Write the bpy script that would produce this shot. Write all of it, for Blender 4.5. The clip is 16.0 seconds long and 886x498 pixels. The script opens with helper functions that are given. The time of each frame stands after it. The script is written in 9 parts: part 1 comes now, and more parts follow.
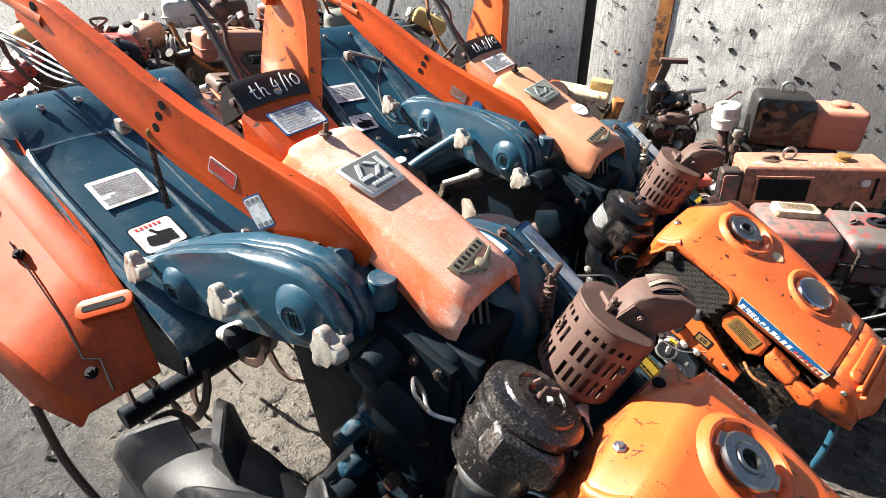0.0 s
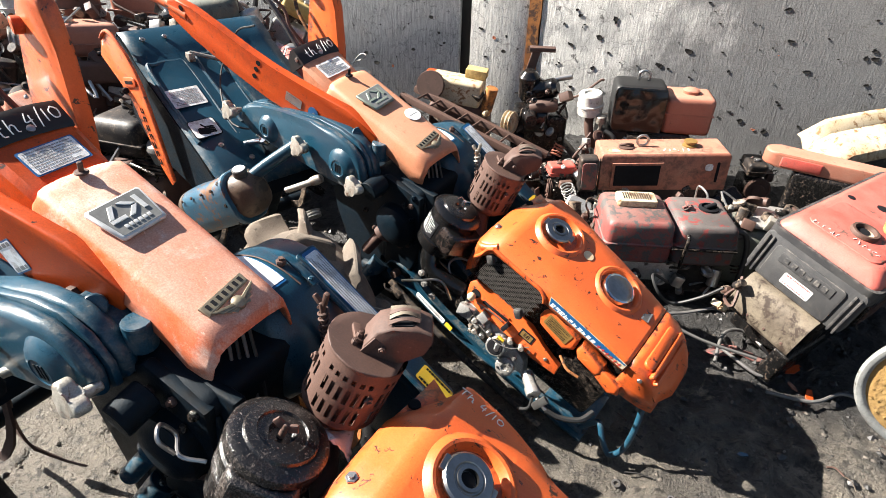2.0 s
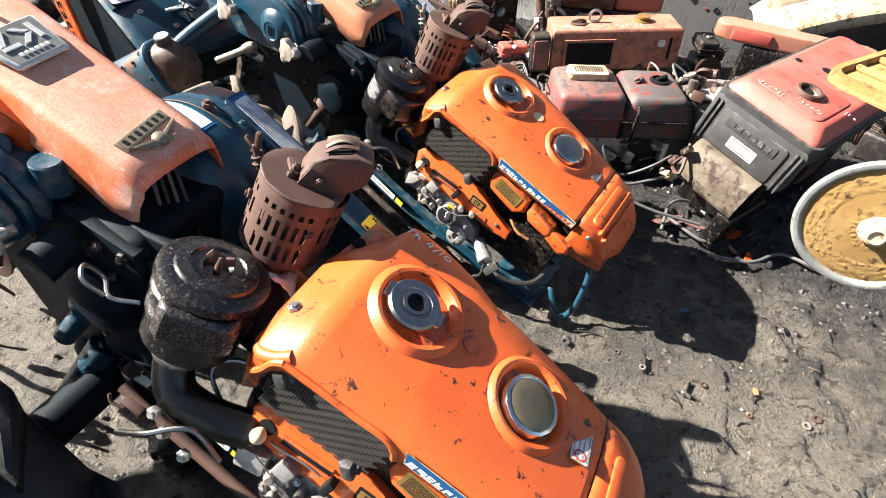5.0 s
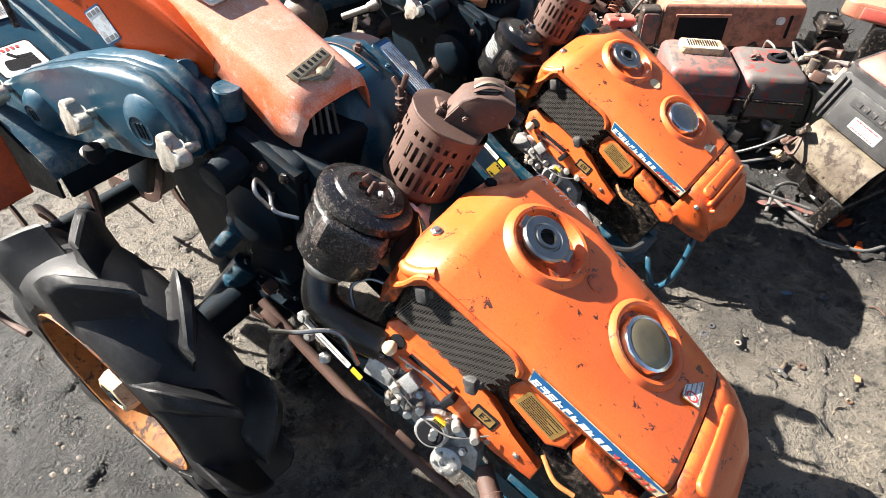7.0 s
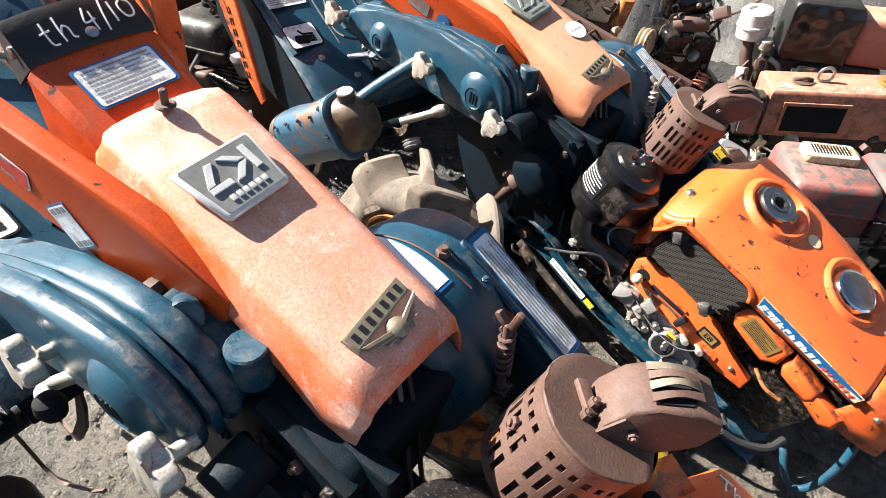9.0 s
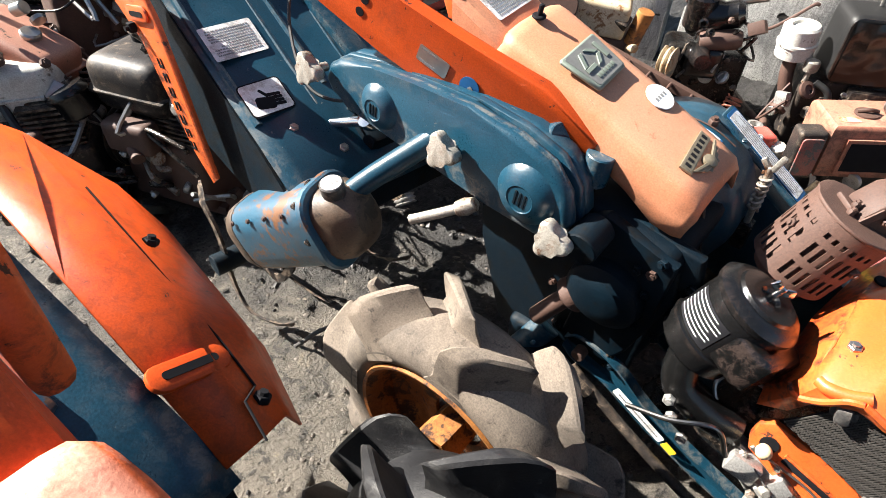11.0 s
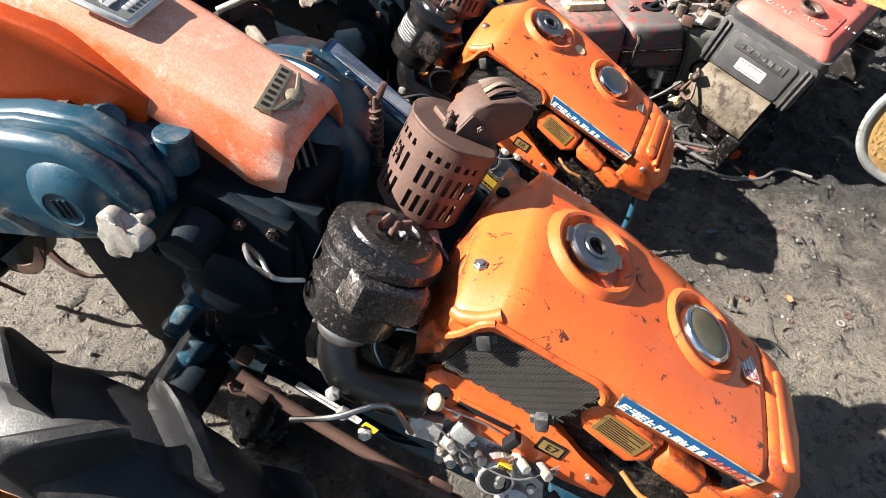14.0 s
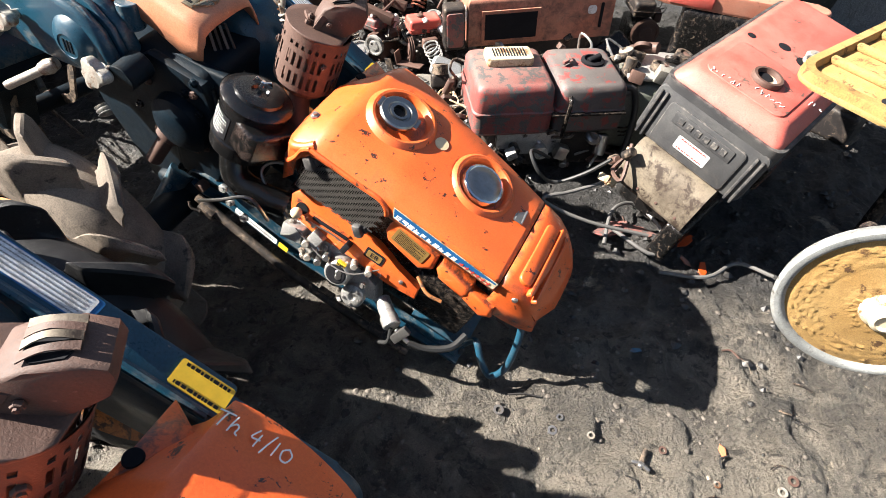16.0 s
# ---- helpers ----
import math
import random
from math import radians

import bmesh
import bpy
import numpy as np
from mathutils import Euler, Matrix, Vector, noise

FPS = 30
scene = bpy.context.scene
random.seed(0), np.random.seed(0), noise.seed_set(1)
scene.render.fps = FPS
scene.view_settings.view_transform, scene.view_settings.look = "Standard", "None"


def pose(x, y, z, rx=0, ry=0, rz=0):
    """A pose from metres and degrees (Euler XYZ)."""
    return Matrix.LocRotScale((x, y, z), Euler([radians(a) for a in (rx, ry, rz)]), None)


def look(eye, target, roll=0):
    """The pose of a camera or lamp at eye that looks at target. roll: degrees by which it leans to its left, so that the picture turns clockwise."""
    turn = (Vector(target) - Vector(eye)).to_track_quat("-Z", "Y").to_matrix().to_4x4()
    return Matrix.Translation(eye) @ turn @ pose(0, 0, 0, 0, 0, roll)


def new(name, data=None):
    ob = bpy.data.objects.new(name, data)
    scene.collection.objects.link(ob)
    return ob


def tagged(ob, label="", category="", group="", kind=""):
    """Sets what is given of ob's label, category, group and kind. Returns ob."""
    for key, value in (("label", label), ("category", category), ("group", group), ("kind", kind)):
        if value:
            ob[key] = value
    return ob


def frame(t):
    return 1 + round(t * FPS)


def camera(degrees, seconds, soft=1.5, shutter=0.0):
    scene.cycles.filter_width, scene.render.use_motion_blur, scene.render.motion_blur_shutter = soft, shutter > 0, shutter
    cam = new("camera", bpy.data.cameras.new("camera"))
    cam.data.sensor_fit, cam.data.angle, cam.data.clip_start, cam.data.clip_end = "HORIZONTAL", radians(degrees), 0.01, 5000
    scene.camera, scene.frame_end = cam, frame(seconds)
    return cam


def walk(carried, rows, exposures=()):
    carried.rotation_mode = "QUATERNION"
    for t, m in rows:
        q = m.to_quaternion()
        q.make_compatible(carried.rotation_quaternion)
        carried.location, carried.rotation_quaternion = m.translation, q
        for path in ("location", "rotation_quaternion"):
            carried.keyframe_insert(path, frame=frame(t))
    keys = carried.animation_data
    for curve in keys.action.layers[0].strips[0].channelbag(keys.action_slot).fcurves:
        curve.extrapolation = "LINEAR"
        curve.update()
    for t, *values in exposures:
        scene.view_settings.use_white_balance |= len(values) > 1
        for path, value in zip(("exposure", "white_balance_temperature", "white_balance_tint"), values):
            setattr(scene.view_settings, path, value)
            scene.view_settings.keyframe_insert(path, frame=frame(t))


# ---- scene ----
cam = camera(75.4, 16.0, soft=0.3)
METRES, EYE, TILT, LEAN, TURN = 3.38, 1.30, -31.0, 0.0, 0.0
ROWS = [
    (0.0, 0.0, 0.0, 0.0, 0.0, 0.0, -0.0),
    (0.5, 0.035, -0.0085, 0.0315, -0.54, -0.26, 0.23),
    (1.0, 0.0548, -0.0069, 0.0385, -2.33, -0.9, 1.01),
    (1.5, 0.0741, -0.0087, 0.0323, -4.41, -1.65, 1.83),
    (2.0, 0.0856, -0.0117, 0.027, -6.44, -2.81, 2.59),
    (2.5, 0.0936, -0.0116, 0.0171, -8.23, -4.28, 3.25),
    (3.0, 0.0982, -0.0084, 0.0044, -9.8, -5.8, 3.86),
    (3.2, 0.0946, -0.0023, 0.0023, -10.85, -6.35, 4.03),
    (5.3, 0.0887, -0.0082, -0.0211, -10.81, -12.42, 4.0),
    (5.5, 0.0852, -0.0099, -0.0299, -10.32, -13.07, 3.94),
    (6.0, 0.0779, -0.014, -0.0413, -8.89, -14.27, 3.32),
    (6.5, 0.0721, -0.0157, -0.0464, -6.36, -13.73, 2.17),
    (7.0, 0.0578, -0.0238, -0.0279, -3.46, -13.1, 0.84),
    (7.5, 0.0507, -0.0302, -0.0218, -0.78, -12.81, -0.44),
    (8.0, 0.0432, -0.0302, -0.0161, 0.48, -12.35, -1.03),
    (8.5, 0.0364, 0.0245, -0.0054, 0.67, -11.4, -1.23),
    (9.0, 0.0298, 0.0999, 0.0499, -0.39, -10.87, -0.87),
    (9.5, 0.0125, 0.1773, 0.0964, -0.97, -10.89, -0.69),
    (9.7, 0.005, 0.2045, 0.1069, -0.85, -11.02, -0.6),
    (11.8, -0.0019, 0.2386, 0.1048, -9.95, -12.46, 3.66),
    (12.0, 0.0082, 0.232, 0.0971, -12.02, -12.57, 4.6),
    (12.5, 0.0312, 0.2036, 0.0857, -15.74, -12.3, 6.2),
    (13.0, 0.0246, 0.1232, 0.063, -17.57, -13.38, 7.0),
    (13.5, 0.007, 0.0514, 0.0264, -18.59, -15.33, 7.41),
    (14.0, -0.0052, 0.0311, -0.0045, -19.9, -17.55, 7.99),
    (14.5, -0.0011, 0.0277, -0.0192, -21.66, -18.68, 8.76),
    (15.0, 0.0201, 0.0275, -0.0156, -22.26, -18.8, 9.15),
    (15.5, 0.0866, 0.0629, 0.0053, -19.93, -17.8, 8.33),
    (16.0, 0.1555, 0.0964, 0.033, -16.96, -16.88, 7.31),
]
walk(cam, [(t, pose(0, 0, EYE, TILT, LEAN, TURN) @ pose(METRES * x, METRES * y, METRES * z, 90 + pitch, roll, yaw)) for t, x, y, z, yaw, pitch, roll in ROWS],
     exposures=[(0.0, 2.30), (1.5, 2.24), (3.0, 2.10), (5.5, 2.36), (6.5, 2.45), (7.0, 2.50), (8.0, 2.42), (9.0, 2.37), (9.5, 2.24), (12.5, 2.24), (13.0, 2.13), (14.5, 2.32), (15.0, 2.38), (16.0, 2.38)])

# ---- world and light ----
SUN_DIR = Vector((0.73, -0.295, -0.62)).normalized()   # the way the sunlight travels
world = bpy.data.worlds.new("sky")
scene.world = world
world.use_nodes = True
wn = world.node_tree.nodes
sky = wn.new("ShaderNodeTexSky")
sky.sky_type, sky.sun_disc = "NISHITA", False
sky.sun_elevation = math.asin(-SUN_DIR.z)
sky.sun_rotation = math.atan2(-SUN_DIR.x, -SUN_DIR.y)
wn["Background"].inputs["Strength"].default_value = 0.031
world.node_tree.links.new(sky.outputs[0], wn["Background"].inputs["Color"])
sun_data = bpy.data.lights.new("sun", "SUN")
sun_data.energy, sun_data.angle, sun_data.color = 4.7, radians(0.5), (1.0, 0.945, 0.86)
sun = new("sun", sun_data)
sun.matrix_world = look((-4, 3, 5), Vector((-4, 3, 5)) + SUN_DIR)


# ---- materials ----
def nodes(name):
    m = bpy.data.materials.new(name)
    m.use_nodes = True
    return m, m.node_tree.nodes, m.node_tree.links, m.node_tree.nodes["Principled BSDF"]


def rgba(c):
    return (*c, 1.0)


def noise_tex(n, l, vec, scale, detail=5, rough=0.6, dist=0.0):
    t = n.new("ShaderNodeTexNoise")
    t.inputs["Scale"].default_value, t.inputs["Detail"].default_value = scale, detail
    t.inputs["Roughness"].default_value, t.inputs["Distortion"].default_value = rough, dist
    l.new(vec, t.inputs["Vector"])
    return t.outputs["Fac"]


def mixc(n, l, fac, a, b, mode="MIX"):
    x = n.new("ShaderNodeMix")
    x.data_type, x.blend_type = "RGBA", mode
    for sock, v in ((x.inputs["Factor"], fac), (x.inputs["A"], a), (x.inputs["B"], b)):
        if isinstance(v, (tuple, float, int)):
            sock.default_value = rgba(v) if isinstance(v, tuple) else v
        else:
            l.new(v, sock)
    return x.outputs["Result"]


def coords(n, l):
    tc, info = n.new("ShaderNodeTexCoord"), n.new("ShaderNodeObjectInfo")
    add = n.new("ShaderNodeVectorMath")
    mul = n.new("ShaderNodeMath")
    mul.operation, mul.inputs[1].default_value = "MULTIPLY", 37.0
    l.new(info.outputs["Random"], mul.inputs[0])
    l.new(tc.outputs["Object"], add.inputs[0])
    l.new(mul.outputs[0], add.inputs[1])
    return add.outputs[0]


def thresh(n, l, fac, lo, hi):
    m = n.new("ShaderNodeMapRange")
    m.inputs["From Min"].default_value, m.inputs["From Max"].default_value = lo, hi
    l.new(fac, m.inputs["Value"])
    return m.outputs[0]


def bump(n, l, bsdf, h, strength, dist):
    b = n.new("ShaderNodeBump")
    b.inputs["Strength"].default_value, b.inputs["Distance"].default_value = strength, dist
    l.new(h, b.inputs["Height"])
    l.new(b.outputs[0], bsdf.inputs["Normal"])


def times(n, l, fac, k):
    m = n.new("ShaderNodeMath")
    m.operation, m.inputs[1].default_value = "MULTIPLY", k
    l.new(fac, m.inputs[0])
    return m.outputs[0]


def stretch(n, l, fac):
    """Noise spread over the whole of 0 to 1."""
    return thresh(n, l, fac, 0.30, 0.70)


def paint(name, base, fade, chip, fade_at=(0.45, 0.75), chip_at=(0.66, 0.70), dirt=(0.12, 0.09, 0.06), dirt_at=(0.55, 0.85),
          rough=0.35, scale=1.0, metal=0.0, chip_scale=38.0, dirt_amt=0.5, coat=0.0, top_fade=0.0, edge=0.6, scratch=0.35, grit_amt=0.3, relief=0.3, gloss=0.5):
    """Weathered paint: two tones of colour, chips of what lies under it, worn edges, scratches and dust."""
    m, n, l, b = nodes(name)
    v = coords(n, l)
    big, fine = noise_tex(n, l, v, 5 * scale, 6, 0.62), noise_tex(n, l, v, chip_scale * scale, 8, 0.72, 0.4)
    mid, grit = noise_tex(n, l, v, 14 * scale, 6, 0.66, 0.8), noise_tex(n, l, v, 330 * scale, 4, 0.7)
    f = thresh(n, l, big, *fade_at)
    if top_fade:                                  # faces that look up take more of the fade colour
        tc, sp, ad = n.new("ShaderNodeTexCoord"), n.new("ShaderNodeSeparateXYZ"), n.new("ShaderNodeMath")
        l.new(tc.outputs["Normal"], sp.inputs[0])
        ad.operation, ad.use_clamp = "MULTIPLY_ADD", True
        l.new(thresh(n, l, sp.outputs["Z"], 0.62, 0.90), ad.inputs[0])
        ad.inputs[1].default_value = top_fade
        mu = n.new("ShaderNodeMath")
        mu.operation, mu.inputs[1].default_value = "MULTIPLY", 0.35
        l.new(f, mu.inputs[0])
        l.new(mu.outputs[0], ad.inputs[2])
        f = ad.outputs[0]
    c = mixc(n, l, f, base, fade)
    c = mixc(n, l, times(n, l, thresh(n, l, mid, *dirt_at), dirt_amt), c, dirt)
    # thin scratches, long in one direction
    mp = n.new("ShaderNodeMapping")
    mp.inputs["Scale"].default_value = (3, 70, 40)
    mp.inputs["Rotation"].default_value = (0.3, 0.2, 0.7)
    l.new(v, mp.inputs["Vector"])
    sc = thresh(n, l, noise_tex(n, l, mp.outputs[0], 2.2 * scale, 3, 0.6, 0.3), 0.70, 0.74)
    c = mixc(n, l, times(n, l, sc, scratch), c, tuple(min(1, 1.5 * x + 0.05) for x in fade))
    c = mixc(n, l, thresh(n, l, fine, *chip_at), c, chip)
    # bare and grimy edges
    geo = n.new("ShaderNodeNewGeometry")
    ed = n.new("ShaderNodeMath")
    ed.operation = "MULTIPLY"
    l.new(thresh(n, l, geo.outputs["Pointiness"], 0.535, 0.60), ed.inputs[0])
    l.new(thresh(n, l, fine, 0.46, 0.58), ed.inputs[1])
    c = mixc(n, l, times(n, l, ed.outputs[0], edge), c, chip)
    c = mixc(n, l, grit_amt, c, stretch(n, l, grit), "OVERLAY")
    l.new(c, b.inputs["Base Color"])
    r = n.new("ShaderNodeMapRange")
    r.inputs["From Min"].default_value, r.inputs["From Max"].default_value = 0.3, 0.7
    r.inputs["To Min"].default_value, r.inputs["To Max"].default_value = rough * 0.8, min(1.0, rough + 0.22)
    l.new(mixc(n, l, 0.4, mid, grit), r.inputs["Value"])
    l.new(r.outputs[0], b.inputs["Roughness"])
    b.inputs["Metallic"].default_value = metal
    b.inputs["Specular IOR Level"].default_value = gloss
    b.inputs["Coat Weight"].default_value = coat
    b.inputs["Coat Roughness"].default_value = 0.12
    h = mixc(n, l, 0.45, mixc(n, l, 0.5, mid, fine), grit)
    bump(n, l, b, h, relief, 0.003)
    return m


def plain(name, col, rough=0.5, metal=0.0, var=0.25, scale=60.0, bumps=0.15, gloss=0.5):
    m, n, l, b = nodes(name)
    v = coords(n, l)
    f, g = noise_tex(n, l, v, scale, 5, 0.65), noise_tex(n, l, v, scale / 7, 4, 0.6)
    dark = tuple(x * (1 - var) for x in col)
    lite = tuple(min(1.0, x * (1 + var)) for x in col)
    c = mixc(n, l, f, dark, lite)
    c = mixc(n, l, thresh(n, l, g, 0.5, 0.8), c, tuple(x * (1 - 1.3 * var) for x in col))
    l.new(c, b.inputs["Base Color"])
    b.inputs["Roughness"].default_value, b.inputs["Metallic"].default_value = rough, metal
    b.inputs["Specular IOR Level"].default_value = gloss
    bump(n, l, b, f, bumps, 0.002)
    return m


ORANGE = paint("orange_paint", (0.64, 0.104, 0.018), (0.70, 0.132, 0.028), (0.05, 0.02, 0.012), chip_at=(0.612, 0.63), rough=0.38, dirt=(0.36, 0.075, 0.02), dirt_amt=0.5, coat=0.30, grit_amt=0.16, relief=0.16, edge=0.8, scratch=0.25)
RED_ORANGE = paint("deep_orange_paint", (0.47, 0.058, 0.007), (0.52, 0.075, 0.010), (0.04, 0.02, 0.015), chip_at=(0.64, 0.66), rough=0.38, dirt=(0.28, 0.05, 0.014), dirt_amt=0.45, grit_amt=0.2, relief=0.18, edge=0.3, gloss=0.28)
FADED = paint("sun_faded_orange_paint", (0.62, 0.105, 0.022), (0.62, 0.37, 0.28), (0.66, 0.47, 0.39), fade_at=(0.40, 0.60), chip_at=(0.51, 0.66), chip_scale=9, rough=0.42, dirt=(0.60, 0.22, 0.12), dirt_at=(0.50, 0.68), dirt_amt=0.6, top_fade=0.68, scratch=0.7, grit_amt=0.3, relief=0.28, edge=0.0, gloss=0.3)
FADED_TAN = paint("faded_tan_orange_paint", (0.49, 0.175, 0.082), (0.57, 0.31, 0.20), (0.36, 0.16, 0.09), fade_at=(0.40, 0.60), chip_at=(0.60, 0.68), rough=0.46, dirt=(0.42, 0.22, 0.13), dirt_amt=0.6, grit_amt=0.18, relief=0.15, top_fade=0.3)
BLUE = paint("blue_paint", (0.006, 0.040, 0.068), (0.012, 0.057, 0.094), (0.14, 0.14, 0.13), chip_at=(0.645, 0.68), rough=0.27, dirt=(0.030, 0.030, 0.030), dirt_amt=0.4, coat=0.15, scratch=0.18, relief=0.22, gloss=0.4)
LIGHT_BLUE = paint("lighter_blue_paint", (0.018, 0.080, 0.135), (0.036, 0.112, 0.17), (0.15, 0.070, 0.035), chip_at=(0.535, 0.56), chip_scale=9.0, rough=0.3, dirt=(0.09, 0.08, 0.07), dirt_amt=0.7, coat=0.2, scratch=0.08)
# greasy cast parts; also stands in for shade on tractor 1's rails
NAVY = paint("greasy_shaded_navy_paint", (0.0014, 0.006, 0.011), (0.003, 0.012, 0.020), (0.005, 0.005, 0.005), chip_at=(0.56, 0.64), rough=0.5, dirt=(0.006, 0.006, 0.006), dirt_amt=0.8, coat=0.0, scratch=0.06, relief=0.5, gloss=0.15)
RUST = paint("rusty_steel", (0.060, 0.030, 0.022), (0.105, 0.056, 0.041), (0.020, 0.011, 0.009), fade_at=(0.3, 0.7), rough=0.62, dirt=(0.045, 0.028, 0.022), dirt_amt=0.7, edge=0.2, relief=0.5)
RUST_ORANGE = paint("orange_rust", (0.22, 0.072, 0.012), (0.37, 0.15, 0.036), (0.05, 0.02, 0.010), fade_at=(0.40, 0.58), chip_at=(0.53, 0.58), chip_scale=13, rough=0.7, dirt=(0.09, 0.035, 0.014), dirt_amt=0.95, relief=0.5)
RIM_RUST = paint("blotched_rim_rust", (0.17, 0.052, 0.010), (0.32, 0.125, 0.030), (0.035, 0.016, 0.010), fade_at=(0.42, 0.60), chip_at=(0.515, 0.57), chip_scale=16, rough=0.65, dirt=(0.08, 0.030, 0.013), dirt_amt=0.9, relief=0.5, gloss=0.3)
BLACK = paint("black_paint", (0.005, 0.005, 0.005), (0.010, 0.010, 0.011), (0.05, 0.035, 0.03), chip_at=(0.7, 0.78), rough=0.08, dirt=(0.05, 0.04, 0.035), dirt_amt=0.15, scratch=0.1)
OILY = paint("oily_black_steel", (0.004, 0.004, 0.004), (0.009, 0.008, 0.008), (0.12, 0.09, 0.07), chip_at=(0.575, 0.66), chip_scale=60, rough=0.14, dirt=(0.045, 0.034, 0.03), dirt_amt=0.4, relief=1.0, gloss=0.35)
GRIMY = paint("speckled_oily_grime", (0.006, 0.006, 0.006), (0.010, 0.009, 0.009), (0.115, 0.095, 0.085), fade_at=(0.4, 0.6), chip_at=(0.585, 0.63), chip_scale=210, rough=0.14, dirt=(0.028, 0.020, 0.017), dirt_at=(0.5, 0.7), dirt_amt=0.5, coat=0.35, relief=0.5, grit_amt=0.5, gloss=0.4)
GRIME = paint("grimy_cast_iron", (0.014, 0.012, 0.012), (0.045, 0.037, 0.032), (0.20, 0.15, 0.11), chip_at=(0.58, 0.70), rough=0.42, dirt=(0.12, 0.085, 0.06), dirt_amt=0.7, relief=0.5, edge=0.9, gloss=0.3)
ALU = paint("cast_aluminium", (0.46, 0.45, 0.43), (0.27, 0.26, 0.245), (0.06, 0.05, 0.04), chip_at=(0.58, 0.68), rough=0.30, metal=0.6, dirt=(0.09, 0.07, 0.055), dirt_amt=0.8, relief=0.4, edge=0.2)
STEEL = plain("bare_steel", (0.42, 0.40, 0.38), 0.32, 0.9, 0.3, 80)
CHROME = plain("worn_chrome", (0.75, 0.74, 0.72), 0.13, 1.0, 0.1, 90, 0.05)
DULL = paint("dull_zinc", (0.34, 0.32, 0.28), (0.50, 0.47, 0.41), (0.16, 0.075, 0.035), chip_at=(0.57, 0.63), chip_scale=26, rough=0.36, metal=0.4, dirt=(0.15, 0.11, 0.08), dirt_amt=0.7, relief=0.5)
RUBBER = paint("black_rubber", (0.008, 0.008, 0.009), (0.019, 0.019, 0.021), (0.06, 0.058, 0.055), chip_at=(0.62, 0.72), rough=0.42, dirt=(0.042, 0.040, 0.038), dirt_amt=0.6, relief=0.4, edge=0.9, gloss=0.3)
DUSTY = paint("dusty_tan_rubber", (0.185, 0.152, 0.122), (0.095, 0.080, 0.067), (0.045, 0.04, 0.036), fade_at=(0.42, 0.62), chip_at=(0.575, 0.68), rough=0.9, dirt=(0.23, 0.19, 0.15), dirt_amt=0.6, relief=0.5, gloss=0.2)
RED = paint("faded_red_paint", (0.46, 0.070, 0.052), (0.50, 0.125, 0.098), (0.10, 0.07, 0.055), fade_at=(0.38, 0.65), chip_at=(0.59, 0.63), chip_scale=16, rough=0.4, dirt=(0.30, 0.17, 0.135), dirt_amt=0.7, coat=0.15)
RED_BROWN = paint("rust_red_paint", (0.34, 0.115, 0.070), (0.44, 0.235, 0.165), (0.07, 0.04, 0.028), fade_at=(0.40, 0.65), chip_at=(0.615, 0.66), chip_scale=20, rough=0.5, dirt=(0.30, 0.185, 0.13), dirt_amt=0.8, top_fade=0.35)
RED_DUST = paint("dusty_maroon_paint", (0.22, 0.048, 0.042), (0.21, 0.135, 0.115), (0.085, 0.078, 0.074), fade_at=(0.44, 0.60), chip_at=(0.50, 0.545), chip_scale=26, rough=0.5, dirt=(0.15, 0.115, 0.095), dirt_amt=0.8, top_fade=0.35)
GREY_MAROON = paint("grey_worn_maroon_paint", (0.075, 0.064, 0.062), (0.13, 0.115, 0.105), (0.21, 0.045, 0.040), fade_at=(0.42, 0.62), chip_at=(0.545, 0.57), chip_scale=24, rough=0.5, dirt=(0.16, 0.13, 0.11), dirt_amt=0.7, top_fade=0.3)
GREY_PLASTIC = paint("grey_black_plastic", (0.030, 0.030, 0.032), (0.060, 0.059, 0.057), (0.2, 0.18, 0.16), chip_at=(0.66, 0.74), rough=0.45, dirt=(0.15, 0.125, 0.10), dirt_amt=0.5)
OCHRE = paint("mud_caked_ochre", (0.27, 0.150, 0.042), (0.36, 0.225, 0.080), (0.09, 0.042, 0.014), fade_at=(0.35, 0.65), chip_at=(0.56, 0.64), chip_scale=34, rough=0.85, dirt=(0.17, 0.085, 0.024), dirt_amt=0.8, relief=0.9)
CREAM = paint("stained_cream_paint", (0.48, 0.38, 0.24), (0.60, 0.52, 0.39), (0.22, 0.11, 0.045), chip_at=(0.54, 0.60), chip_scale=22, rough=0.6, dirt=(0.26, 0.17, 0.09), dirt_amt=0.85)
WHITE = paint("dirty_white_paint", (0.60, 0.585, 0.54), (0.44, 0.42, 0.38), (0.12, 0.09, 0.07), chip_at=(0.58, 0.65), chip_scale=22, rough=0.5, dirt=(0.24, 0.19, 0.15), dirt_amt=0.8)
STICKER = paint("sticker_white", (0.72, 0.73, 0.74), (0.62, 0.62, 0.62), (0.3, 0.26, 0.22), chip_at=(0.64, 0.72), rough=0.4, dirt=(0.4, 0.37, 0.33), dirt_amt=0.4)
# print and black parts; also the shade inside holes and slots left uncut
INK = plain("black_ink_and_holes", (0.012, 0.012, 0.014), 0.75, gloss=0.08)
INK_BLUE = plain("blue_ink", (0.01, 0.09, 0.24), 0.4)
INK_RED = plain("red_ink", (0.5, 0.04, 0.03), 0.5)
INK_GREY = plain("grey_ink", (0.2, 0.2, 0.2), 0.5)
YELLOW = plain("yellow_sticker", (0.75, 0.48, 0.03), 0.45)
BRASS = plain("brass_plate", (0.27, 0.165, 0.05), 0.45, 0.4)
BADGE = plain("tarnished_badge_metal", (0.26, 0.22, 0.155), 0.42, 0.6, 0.5, 120)
BADGE_SILVER = plain("silver_badge_metal", (0.62, 0.62, 0.60), 0.3, 0.4, 0.25, 120)
